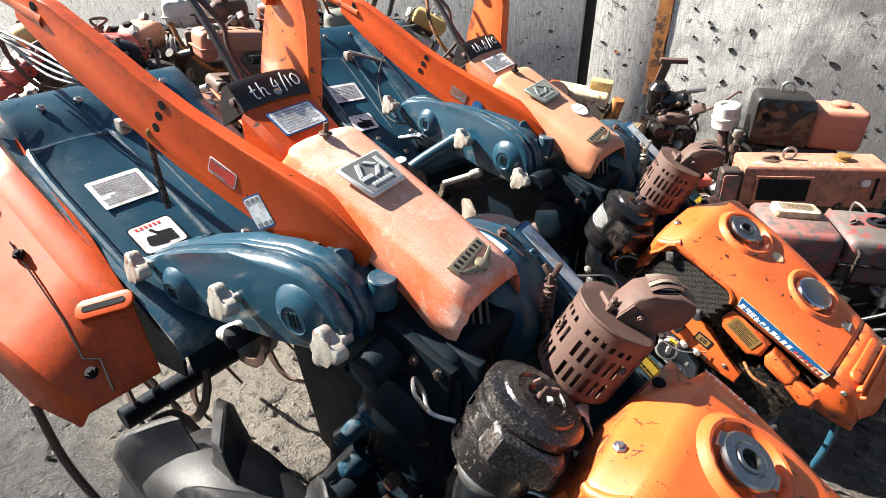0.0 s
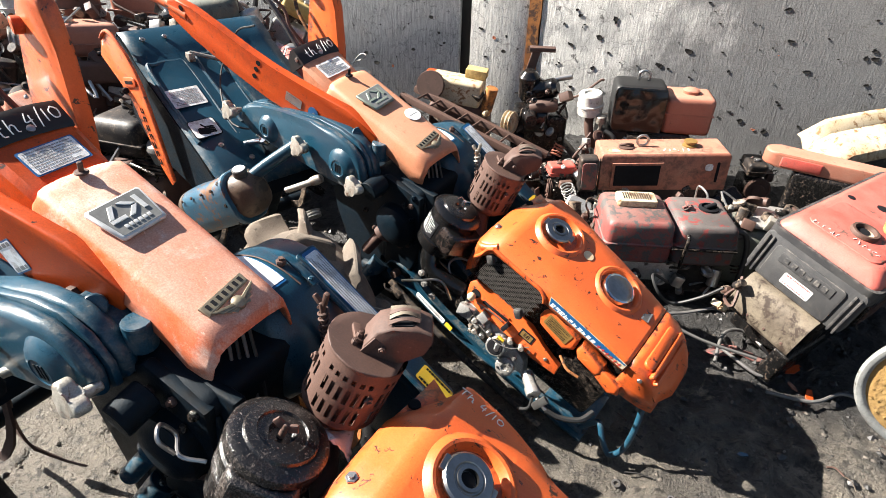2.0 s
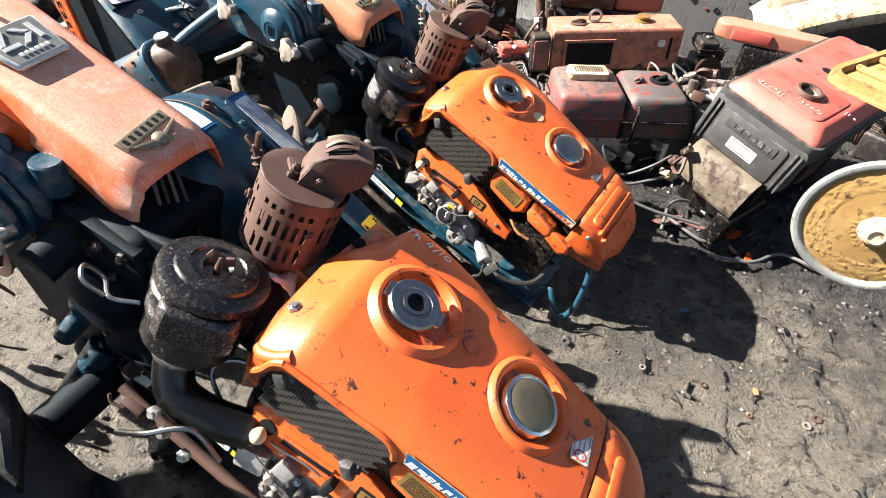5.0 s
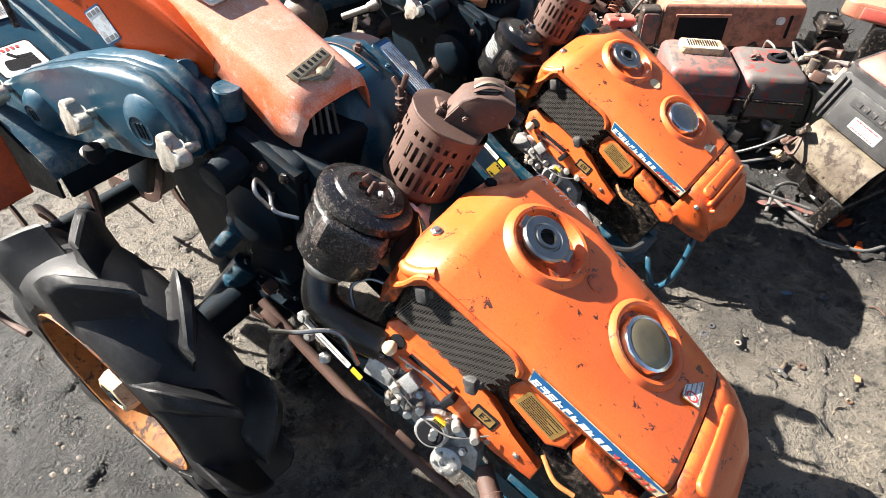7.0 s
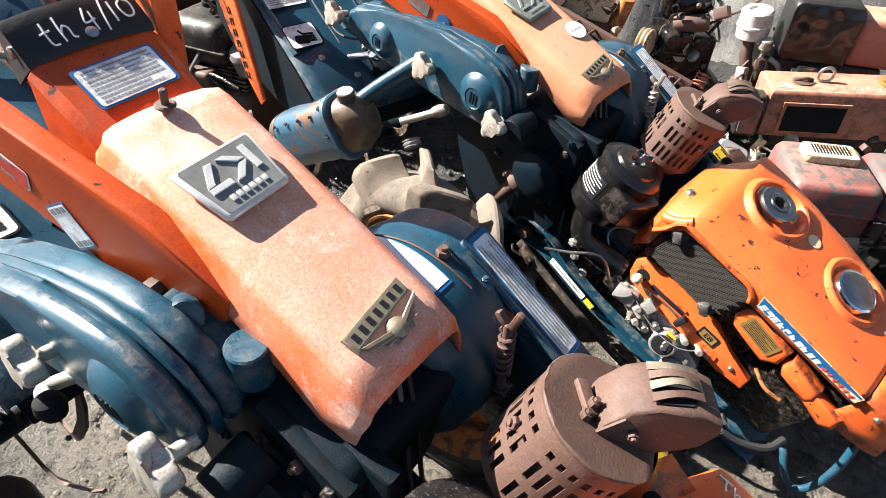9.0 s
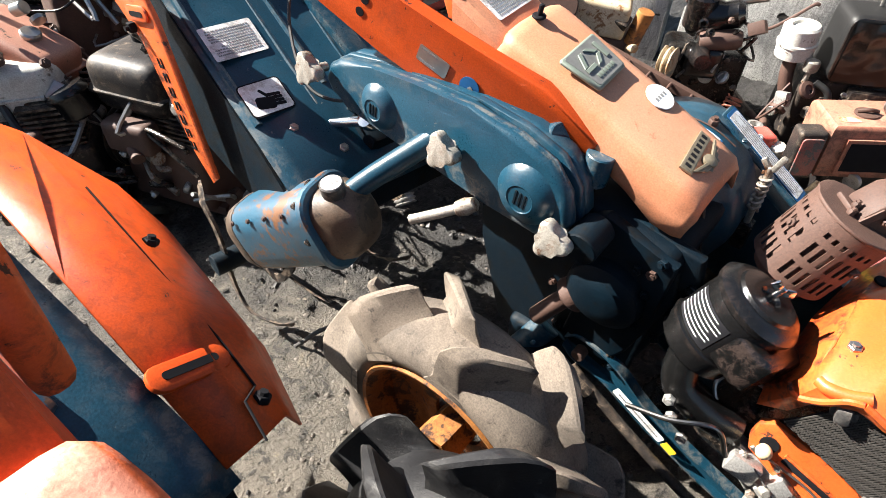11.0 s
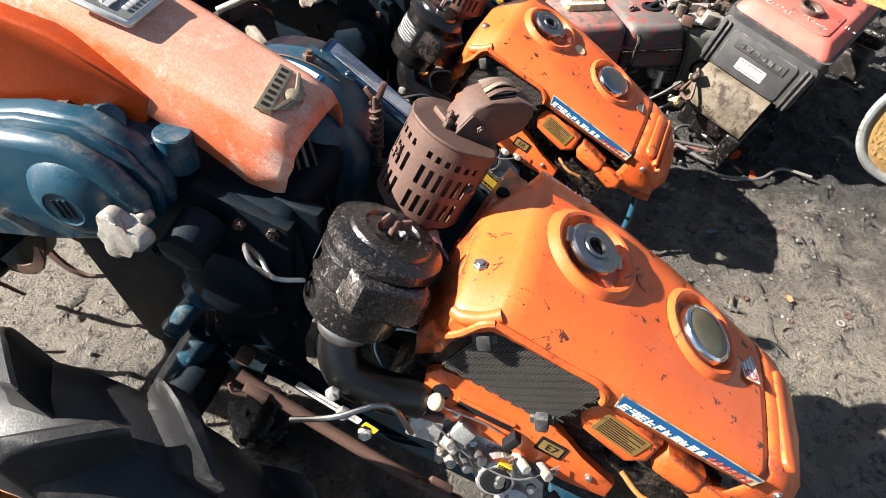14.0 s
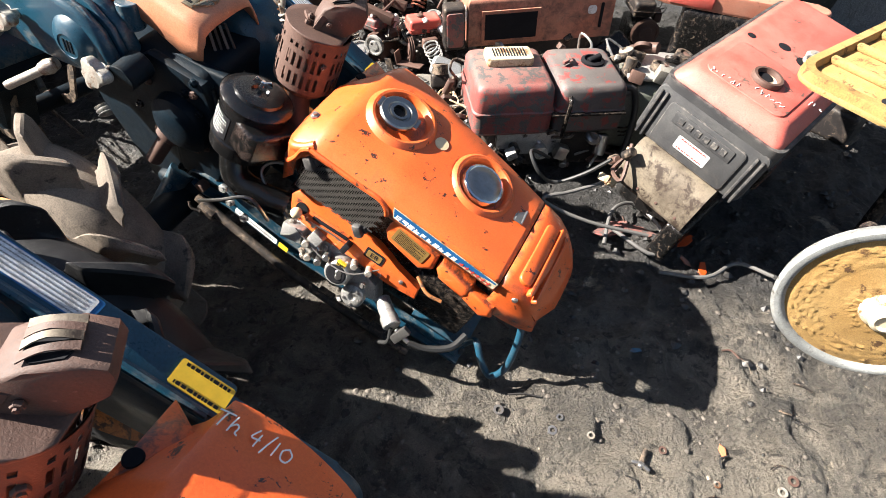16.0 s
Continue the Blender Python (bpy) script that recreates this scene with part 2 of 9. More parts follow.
BADGE_FIELD = plain("grey_badge_field", (0.20, 0.20, 0.19), 0.4, 0.3, 0.35, 90)
CREAM_KNOB = plain("cream_plastic", (0.74, 0.55, 0.33), 0.35)
CHALK = plain("white_chalk_paint", (0.8, 0.8, 0.78), 0.8)
CABLE = plain("cable_rubber", (0.02, 0.02, 0.02), 0.5)
CABLE_GREY = plain("grey_cable", (0.11, 0.105, 0.10), 0.5)


CAP_BLACK = plain("matt_black_plastic", (0.007, 0.007, 0.0075), 0.55, 0, 0.4, 90)
RUST_GREY = paint("rusty_grey_sheet", (0.085, 0.066, 0.048), (0.20, 0.165, 0.12), (0.035, 0.022, 0.015), fade_at=(0.38, 0.62), chip_scale=24, chip_at=(0.545, 0.60), rough=0.6, dirt=(0.13, 0.09, 0.06), dirt_amt=0.6, metal=0.2)
CAP_BROWN = paint("oil_caked_brown_steel", (0.075, 0.052, 0.036), (0.13, 0.085, 0.055), (0.025, 0.018, 0.014), fade_at=(0.40, 0.62), chip_at=(0.55, 0.60), chip_scale=22, rough=0.45, dirt=(0.10, 0.048, 0.024), dirt_amt=0.7, relief=0.4)
WIRE = plain("dusty_wire", (0.085, 0.078, 0.072), 0.35, 0.3)
OLIVE = plain("dull_olive_metal", (0.17, 0.145, 0.095), 0.34, 0.55, 0.35, 50)
DARK_CHROME = plain("dark_tarnished_chrome", (0.30, 0.29, 0.275), 0.28, 1.0, 0.35, 70)


def ground_material():
    m, n, l, b = nodes("black_oily_earth")
    tc = n.new("ShaderNodeTexCoord")
    v = tc.outputs["Object"]
    a, f = noise_tex(n, l, v, 1.9, 6, 0.62, 0.5), noise_tex(n, l, v, 30, 8, 0.72, 0.3)
    g, s = noise_tex(n, l, v, 8, 7, 0.7, 0.8), noise_tex(n, l, v, 120, 5, 0.7)
    d = noise_tex(n, l, v, 420, 3, 0.7)
    # the yard is soaked black towards the engines by the wall, dry and sandy elsewhere
    sp = n.new("ShaderNodeSeparateXYZ")
    l.new(v, sp.inputs[0])
    oil = n.new("ShaderNodeMath")
    oil.operation, oil.inputs[1].default_value = "MULTIPLY_ADD", 0.6
    l.new(sp.outputs["X"], oil.inputs[0])
    l.new(sp.outputs["Y"], oil.inputs[2])
    o2 = n.new("ShaderNodeMath")
    o2.operation, o2.inputs[1].default_value = "MULTIPLY_ADD", 1.3
    l.new(a, o2.inputs[0])
    l.new(oil.outputs[0], o2.inputs[2])
    black = thresh(n, l, o2.outputs[0], 2.35, 2.85)
    # a second dark patch by the near wheel: cast shade put into the earth's colour
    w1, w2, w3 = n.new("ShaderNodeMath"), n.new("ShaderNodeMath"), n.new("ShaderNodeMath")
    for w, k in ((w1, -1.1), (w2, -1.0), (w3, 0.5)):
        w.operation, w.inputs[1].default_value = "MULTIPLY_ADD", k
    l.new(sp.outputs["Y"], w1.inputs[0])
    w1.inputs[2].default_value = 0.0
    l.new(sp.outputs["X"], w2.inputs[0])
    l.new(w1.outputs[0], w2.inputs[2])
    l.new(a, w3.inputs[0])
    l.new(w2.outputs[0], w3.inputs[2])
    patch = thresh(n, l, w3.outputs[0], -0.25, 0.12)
    # dry dust lies in two spots
    dust = []
    for x, y, r in ((-0.62, 1.44, 0.52), (1.20, 0.40, 0.42)):
        di, ad = n.new("ShaderNodeVectorMath"), n.new("ShaderNodeMath")
        di.operation, di.inputs[1].default_value = "DISTANCE", (x, y, 0)
        l.new(v, di.inputs[0])
        ad.operation, ad.inputs[1].default_value = "MULTIPLY_ADD", 0.5
        l.new(g, ad.inputs[0])
        l.new(di.outputs["Value"], ad.inputs[2])
        dust.append(times(n, l, thresh(n, l, ad.outputs[0], r + 0.25, r), 0.75))
    c = mixc(n, l, thresh(n, l, g, 0.40, 0.62), (0.075, 0.066, 0.056), (0.225, 0.195, 0.158))
    c = mixc(n, l, thresh(n, l, a, 0.52, 0.60), c, mixc(n, l, thresh(n, l, f, 0.4, 0.6), (0.060, 0.054, 0.048), (0.17, 0.147, 0.122)))
    k = mixc(n, l, thresh(n, l, g, 0.42, 0.66), (0.022, 0.021, 0.021), (0.085, 0.079, 0.075))
    c = mixc(n, l, black, c, k)
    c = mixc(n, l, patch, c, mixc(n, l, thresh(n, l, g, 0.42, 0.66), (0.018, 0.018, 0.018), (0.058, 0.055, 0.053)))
    for f_ in dust:
        c = mixc(n, l, f_, c, mixc(n, l, f, (0.13, 0.112, 0.09), (0.34, 0.295, 0.235)))
    c = mixc(n, l, times(n, l, thresh(n, l, f, 0.53, 0.60), 0.8), c, (0.022, 0.020, 0.018))
    c = mixc(n, l, times(n, l, thresh(n, l, noise_tex(n, l, v, 5.5, 7, 0.7, 0.6), 0.63, 0.70), 0.8), c, (0.40, 0.34, 0.25))
    c = mixc(n, l, times(n, l, thresh(n, l, s, 0.64, 0.67), 0.7), c, (0.32, 0.285, 0.24))
    c = mixc(n, l, 0.5, c, stretch(n, l, d), "OVERLAY")
    l.new(c, b.inputs["Base Color"])
    b.inputs["Roughness"].default_value = 0.55
    vo = n.new("ShaderNodeTexVoronoi")
    vo.inputs["Scale"].default_value = 55.0
    vo.inputs["Randomness"].default_value = 1.0
    l.new(v, vo.inputs["Vector"])
    h = mixc(n, l, 0.35, mixc(n, l, 0.6, g, f), mixc(n, l, 0.45, stretch(n, l, s), mixc(n, l, 0.5, vo.outputs["Distance"], d)))
    bump(n, l, b, h, 1.0, 0.07)
    return m


def wall_material():
    m, n, l, b = nodes("weathered_concrete")
    tc, mp = n.new("ShaderNodeTexCoord"), n.new("ShaderNodeMapping")
    mp.inputs["Scale"].default_value = (1, 1, 0.12)
    l.new(tc.outputs["Object"], mp.inputs["Vector"])
    v = tc.outputs["Object"]
    streak, big = noise_tex(n, l, mp.outputs[0], 75, 8, 0.75), noise_tex(n, l, v, 2.2, 6, 0.65, 0.4)
    mid, fine = noise_tex(n, l, v, 12, 7, 0.7, 0.5), noise_tex(n, l, v, 170, 5, 0.7)
    c = mixc(n, l, thresh(n, l, streak, 0.32, 0.68), (0.26, 0.255, 0.245), (0.74, 0.725, 0.69))
    # dark grey mottling, most of it towards one end
    sp = n.new("ShaderNodeSeparateXYZ")
    l.new(v, sp.inputs[0])
    so = n.new("ShaderNodeMath")
    so.operation, so.inputs[1].default_value = "MULTIPLY_ADD", 0.27
    l.new(sp.outputs["X"], so.inputs[0])
    l.new(big, so.inputs[2])
    c = mixc(n, l, times(n, l, thresh(n, l, so.outputs[0], 0.56, 0.74), 0.88), c, mixc(n, l, mid, (0.06, 0.06, 0.065), (0.16, 0.16, 0.16)))
    c = mixc(n, l, thresh(n, l, mid, 0.61, 0.66), c, (0.12, 0.115, 0.11))
    # hair cracks
    vo, wob = n.new("ShaderNodeTexVoronoi"), n.new("ShaderNodeVectorMath")
    vo.feature = "DISTANCE_TO_EDGE"
    vo.inputs["Scale"].default_value = 7.0
    nz = n.new("ShaderNodeTexNoise")
    nz.inputs["Scale"].default_value, nz.inputs["Detail"].default_value = 9.0, 6.0
    l.new(v, nz.inputs["Vector"])
    wob.operation = "MULTIPLY_ADD"
    wob.inputs[1].default_value = (0.25, 0.25, 0.25)
    l.new(nz.outputs["Color"], wob.inputs[0])
    l.new(v, wob.inputs[2])
    l.new(wob.outputs[0], vo.inputs["Vector"])
    c = mixc(n, l, times(n, l, thresh(n, l, vo.outputs["Distance"], 0.022, 0.004), 0.55), c, (0.09, 0.085, 0.08))
    c = mixc(n, l, 0.6, c, stretch(n, l, fine), "OVERLAY")
    l.new(c, b.inputs["Base Color"])
    b.inputs["Roughness"].default_value = 0.85
    bump(n, l, b, mixc(n, l, 0.5, streak, mixc(n, l, 0.5, mid, fine)), 0.8, 0.02)
    return m


GROUND, WALL = ground_material(), wall_material()
# near black for the wall's gap and its pits
RECESS = plain("recess_black", (0.012, 0.010, 0.008), 0.9)


# ---- mesh helpers ----
I4 = Matrix.Identity(4)


def finish(name, bm, mat, parent=None, label="", sharp=38):
    me = bpy.data.meshes.new(name)
    bmesh.ops.recalc_face_normals(bm, faces=bm.faces)
    bm.to_mesh(me)
    bm.free()
    for p in me.polygons:
        p.use_smooth = True
    me.set_sharp_from_angle(angle=radians(sharp))
    me.materials.append(mat)
    ob = new(name, me)
    if parent is not None:
        ob.parent = parent
    if label:
        ob["label"] = label
    return ob


part = finish


def thing(name, m, label, category, group="", kind=""):
    ob = new(name)
    ob.empty_display_size = 0.05
    ob.matrix_basis = m
    return tagged(ob, label, category, group, kind)


def box(bm, c, s, bev=0.004, m=I4, rot=(0, 0, 0), seg=2):
    mm = m @ pose(*c, *rot) @ Matrix.Diagonal((*s, 1))
    g = bmesh.ops.create_cube(bm, size=1.0, matrix=mm)["verts"]
    if bev > 0:
        edges = list({e for v in g for e in v.link_edges})
        bmesh.ops.bevel(bm, geom=edges, offset=bev, segments=seg, profile=0.6, affect="EDGES", clamp_overlap=True)


def aim(p0, p1):
    d = Vector(p1) - Vector(p0)
    return Matrix.Translation(p0) @ d.to_track_quat("Z", "Y").to_matrix().to_4x4(), d.length


def lathe(bm, prof, m=I4, seg=24, closed=False, cap=True):
    rings = []
    for r, h in prof:
        rings.append([bm.verts.new(m @ Vector((r * math.cos(2 * math.pi * i / seg), r * math.sin(2 * math.pi * i / seg), h))) for i in range(seg)])
    pairs = list(zip(rings, rings[1:])) + ([(rings[-1], rings[0])] if closed else [])
    for a, b in pairs:
        for i in range(seg):
            bm.faces.new((a[i], a[(i + 1) % seg], b[(i + 1) % seg], b[i]))
    if cap and not closed:
        bm.faces.new(rings[0][::-1])
        bm.faces.new(rings[-1])


def cyl(bm, p0, p1, r, r1=None, seg=16, bev=0.002, m=I4):
    mm, h = aim(p0, p1)
    r1 = r if r1 is None else r1
    b = min(bev, h / 3, r / 3, r1 / 3)
    lathe(bm, [(r - b, 0), (r, b), (r1, h - b), (r1 - b, h)], m @ mm, seg)


def bezier(pts, n=6):
    """Points on a smooth line through pts."""
    p = [Vector(q) for q in pts]
    p = [2 * p[0] - p[1]] + p + [2 * p[-1] - p[-2]]
    out = []
    for a, b, c, d in zip(p, p[1:], p[2:], p[3:]):
        for i in range(n):
            t = i / n
            out.append(0.5 * (2 * b + (c - a) * t + (2 * a - 5 * b + 4 * c - d) * t * t + (3 * b - a - 3 * c + d) * t ** 3))
    return out + [p[-2]]


def tube(bm, pts, r, seg=8, m=I4, smooth=0):
    p = [Vector(q) for q in (bezier(pts, smooth) if smooth else pts)]
    rings, up = [], None
    for i, q in enumerate(p):
        d = (p[min(i + 1, len(p) - 1)] - p[max(i - 1, 0)]).normalized()
        if up is None:
            up = d.orthogonal().normalized()
        up = (up - d * up.dot(d)).normalized()
        side = d.cross(up)
        rings.append([bm.verts.new(m @ (q + r * (math.cos(a) * up + math.sin(a) * side))) for a in (2 * math.pi * k / seg for k in range(seg))])
    for a, b in zip(rings, rings[1:]):
        for i in range(seg):
            bm.faces.new((a[i], a[(i + 1) % seg], b[(i + 1) % seg], b[i]))
    bm.faces.new(rings[0][::-1])
    bm.faces.new(rings[-1])


def loft(bm, rings, m=I4, cap=True, closed=True):
    rr = [[bm.verts.new(m @ Vector(p)) for p in r] for r in rings]
    k = len(rr[0])
    for a, b in zip(rr, rr[1:]):
        for i in range(k if closed else k - 1):
            bm.faces.new((a[i], a[(i + 1) % k], b[(i + 1) % k], b[i]))
    if cap and closed:
        bm.faces.new(rr[0][::-1])
        bm.faces.new(rr[-1])


def prism(bm, outline, h0, h1, m=I4, bev=0.0, seg=2):
    a = [bm.verts.new(m @ Vector((x, y, h0))) for x, y in outline]
    b = [bm.verts.new(m @ Vector((x, y, h1))) for x, y in outline]
    k = len(outline)
    fs = [bm.faces.new(a[::-1]), bm.faces.new(b)]
    for i in range(k):
        fs.append(bm.faces.new((a[i], a[(i + 1) % k], b[(i + 1) % k], b[i])))
    if bev > 0:
        es = [e for e in {e for f in fs[:2] for e in f.edges}]
        bmesh.ops.bevel(bm, geom=es, offset=bev, segments=seg, profile=0.5, affect="EDGES", clamp_overlap=True)


def stadium(c0, r0, c1, r1, n=10):
    """The outline of two round ends and what lies between them."""
    c0, c1 = Vector(c0), Vector(c1)
    d = c1 - c0
    a = math.atan2(d.y, d.x)
    k = math.acos(max(-1, min(1, (r0 - r1) / d.length)))
    out = [(c0.x + r0 * math.cos(t), c0.y + r0 * math.sin(t)) for t in (a + k + (2 * math.pi - 2 * k) * i / n for i in range(n + 1))]
    out += [(c1.x + r1 * math.cos(t), c1.y + r1 * math.sin(t)) for t in (a - k + 2 * k * i / n for i in range(n + 1))]
    return out


def round_rect(w, h, r, n=4):
    out = []
    for cx, cy, a in ((w / 2 - r, h / 2 - r, 0), (-w / 2 + r, h / 2 - r, 90), (-w / 2 + r, -h / 2 + r, 180), (w / 2 - r, -h / 2 + r, 270)):
        out += [(cx + r * math.cos(radians(a + 90 * i / n)), cy + r * math.sin(radians(a + 90 * i / n))) for i in range(n + 1)]
    return out


def hexnut(bm, p, d, r, h, m=I4):
    mm, _ = aim(p, Vector(p) + Vector(d))
    lathe(bm, [(r * 0.92, 0), (r, h * 0.15), (r, h * 0.8), (r * 0.85, h)], m @ mm, 6)
    lathe(bm, [(r * 0.5, h), (r * 0.5, h * 1.5)], m @ mm, 8)


def stuff(ob):
    """Marks small print and the like, which nobody could pick apart."""
    return tagged(ob, kind="stuff")


def B():
    return bmesh.new()


def facing(p, normal, up=(0, 0, 1)):
    """A frame at p whose z points along normal and whose y is as near to up as can be."""
    z = Vector(normal).normalized()
    x = Vector(up).cross(z).normalized()
    y = z.cross(x)
    return Matrix(((x.x, y.x, z.x, p[0]), (x.y, y.y, z.y, p[1]), (x.z, y.z, z.z, p[2]), (0, 0, 0, 1)))


# ---- setting ----
WALL_YAW = -32.0


def ground_height(x, y):
    k = min(1.0, max(0.0, (0.6 * x + y - 1.45) / 0.5))
    z = 0.016 * noise.noise((x * 2.3, y * 2.3, 3.1)) + 0.010 * noise.noise((x * 7, y * 7, 1.7)) + 0.006 * noise.noise((x * 19, y * 19, 0.3))
    # trodden mud: flat treads with ragged lips between them
    q = noise.noise((x * 13 + 0.6 * noise.noise((x * 9, y * 9, 4.0)), y * 13, 8.2))
    z += 0.007 * max(-0.22, min(0.22, q)) / 0.22 - 0.004 * max(0.0, 0.10 - abs(q)) / 0.10
    return z + (0.004 + 0.010 * k) * abs(noise.noise((x * 31, y * 31, 0.9))) + 0.004 * k * noise.noise((x * 60, y * 60, 5)) - 0.010


def build_ground():
    nx, ny = 560, 510
    x0, x1, y0, y1 = -1.9, 2.9, -0.7, 3.7
    vs = []
    for j in range(ny + 1):
        for i in range(nx + 1):
            x, y = x0 + (x1 - x0) * i / nx, y0 + (y1 - y0) * j / ny
            vs.append((x, y, ground_height(x, y)))
    w = nx + 1
    fs = [(j * w + i, j * w + i + 1, j * w + w + i + 1, j * w + w + i) for j in range(ny) for i in range(nx)]
    # a skirt that carries the yard on to the horizon
    o = len(vs)
    vs += [(-400, -400, -0.03), (400, -400, -0.03), (400, 400, -0.03), (-400, 400, -0.03)]
    edges = [[i for i in range(w)], [j * w + nx for j in range(ny + 1)], [ny * w + nx - i for i in range(w)], [(ny - j) * w for j in range(ny + 1)]]
    for k, e in enumerate(edges):
        h = len(e) // 2
        for i in range(len(e) - 1):
            fs.append((e[i], o + k if i < h else o + (k + 1) % 4, e[i + 1]))
        fs.append((o + k, o + (k + 1) % 4, e[h]))
    me = bpy.data.meshes.new("ground")
    me.from_pydata(vs, [], fs)
    for p in me.polygons:
        p.use_smooth = True
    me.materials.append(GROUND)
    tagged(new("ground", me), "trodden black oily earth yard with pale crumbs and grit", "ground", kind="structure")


def scatter(name, mat, n, seed, area, size, label, flat=0.6, want=None):
    """Loose crumbs and stones over part of the ground, as one heap of small things."""
    rnd = random.Random(seed)
    vs, fs = [], []
    for _ in range(n):
        x, y = rnd.uniform(area[0], area[1]), rnd.uniform(area[2], area[3])
        if want and not want(x, y, rnd.random()):
            continue
        s = size[0] + (size[1] - size[0]) * rnd.random() ** 3
        z = ground_height(x, y) + s * flat * 0.35
        k, a0 = len(vs), rnd.uniform(0, 6.28)
        vs.append((x, y, z + s * flat * rnd.uniform(0.7, 1.1)))
        for i in range(6):
            r = s * rnd.uniform(0.65, 1.2)
            vs.append((x + r * math.cos(a0 + i * 1.047), y + r * math.sin(a0 + i * 1.047), z + s * flat * rnd.uniform(-0.3, 0.4)))
        vs.append((x, y, z - s * flat))
        for i in range(6):
            j = (i + 1) % 6
            fs += [(k, k + 1 + i, k + 1 + j), (k + 7, k + 1 + j, k + 1 + i)]
    me = bpy.data.meshes.new(name)
    me.from_pydata(vs, [], fs)
    me.materials.append(mat)
    tagged(new(name, me), label, "rubble", kind="stuff")


def build_wall():
    m = pose(1.2, 3.55, 0, 0, 0, WALL_YAW) 
    w = thing("wall_north", m, "weathered grey concrete panel wall, pitted and streaked", "wall", kind="structure")
    H = 2.2
    # x along the wall; panels meet at a dark gap and at a rusty strip
    def panel(x0, x1):
        bm = B()
        box(bm, ((x0 + x1) / 2, 0.08, H / 2 - 0.05), (x1 - x0, 0.16, H), 0.008)
        part("wall_panel", bm, WALL, w)
    panel(-8.0, -0.400)
    panel(-0.325, 0.048)
    panel(0.122, 6.0)
    bm = B()
    box(bm, (-0.3625, 0.08, 1.1), (0.076, 0.1, 2.3), 0.004)
    part("gap_filling", bm, RECESS, w, "black strip set back between the panels")
    bm = B()
    rings = []
    for i in range(30):
        z = 0.3 + i * 0.078
        a = 0.012 * noise.noise((z * 9, 2, 1))
        rings.append([(0.046 + a * 0.4, -0.006, z), (0.120 + a, -0.006, z), (0.120 + a, 0.05, z), (0.046, 0.05, z)])
    loft(bm, rings)
    part("rusty_strip", bm, RUST_ORANGE, w, "yellow rusty steel strip between the panels")
    # pits in the plaster: thin patches, the shade inside them painted near black
    rnd = random.Random(5)
    for i in range(270):
        x, z = rnd.uniform(-2.6, 2.2), rnd.uniform(0.2, 1.25)
        if -0.43 < x < -0.29 or 0.02 < x < 0.15:
            continue
        s = rnd.choice((0.003, 0.004, 0.005, 0.006, 0.007, 0.009, 0.013))
        bm = B()
        k = rnd.randint(7, 10)
        st = rnd.uniform(0.8, 2.2)
        ang = rnd.uniform(-0.5, 0.5)
        pts = []
        for j in range(k):
            t = 2 * math.pi * j / k
            r = s * rnd.uniform(0.6, 1.15)
            px, pz = r * st * math.cos(t), r * math.sin(t)
            pts.append((px * math.cos(ang) - pz * math.sin(ang), px * math.sin(ang) + pz * math.cos(ang)))
        fm = facing((x, -0.0015, z), (0, -1, 0))
        outer = [bm.verts.new(fm @ Vector((a * 1.12, b * 1.12, 0))) for a, b in pts]
        mid = [bm.verts.new(fm @ Vector((a, b, 0.002))) for a, b in pts]
        inn = [bm.verts.new(fm @ Vector((a * 0.55, b * 0.55, 0.0006))) for a, b in pts]
        for A, C in ((outer, mid), (mid, inn)):
            for j in range(k):
                bm.faces.new((A[j], A[(j + 1) % k], C[(j + 1) % k], C[j]))
        bm.faces.new(inn)
        part("pit", bm, BRICK if rnd.random() < 0.08 else RECESS, w)
    return w


BRICK = plain("bared_brick", (0.42, 0.13, 0.06), 0.9)
STONE = plain("pale_crumbs", (0.30, 0.25, 0.19), 0.85, 0, 0.6, 90)
COAL = plain("black_clods", (0.022, 0.020, 0.019), 0.5, 0, 0.5, 60, 0.5)
build_ground()
build_wall()
scatter("pale_gravel", STONE, 1500, 1, (-1.5, 2.6, -0.4, 2.6), (0.0012, 0.0055), "pale gravel and crumbs strewn over the yard", 0.6, lambda x, y, r: noise.noise((x * 3, y * 3, 9)) + 0.25 > r * 0.9 - 0.15)
CRUMB = plain("earth_crumbs", (0.115, 0.098, 0.082), 0.8, 0, 0.6, 70)
scatter("earth_crumbs", CRUMB, 9000, 3, (-1.5, 2.4, -0.4, 2.4), (0.002, 0.009), "grey-brown crumbs of trodden earth over the yard", 0.45, lambda x, y, r: noise.noise((x * 4, y * 4, 2)) + 0.55 > r)
scatter("black_clods", COAL, 5200, 2, (-1.2, 2.9, 0.0, 3.2), (0.003, 0.017), "black clods and coal-like crumbs on the ground", 0.7, lambda x, y, r: min(1.0, max(0.07, (0.6 * x + y - 1.45) / 0.7)) > r)


# ---- the two walking tractors ----
E_ = pose(0.32, 0, 0.68, 0, 21, 0)      # the engine sits nose down in the frame


def interp(table, u):
    for (a, *va), (b, *vb) in zip(table, table[1:]):
        if u <= b:
            t = (u - a) / (b - a)
            return [p + (q - p) * t for p, q in zip(va, vb)]
    return list(table[-1][1:])


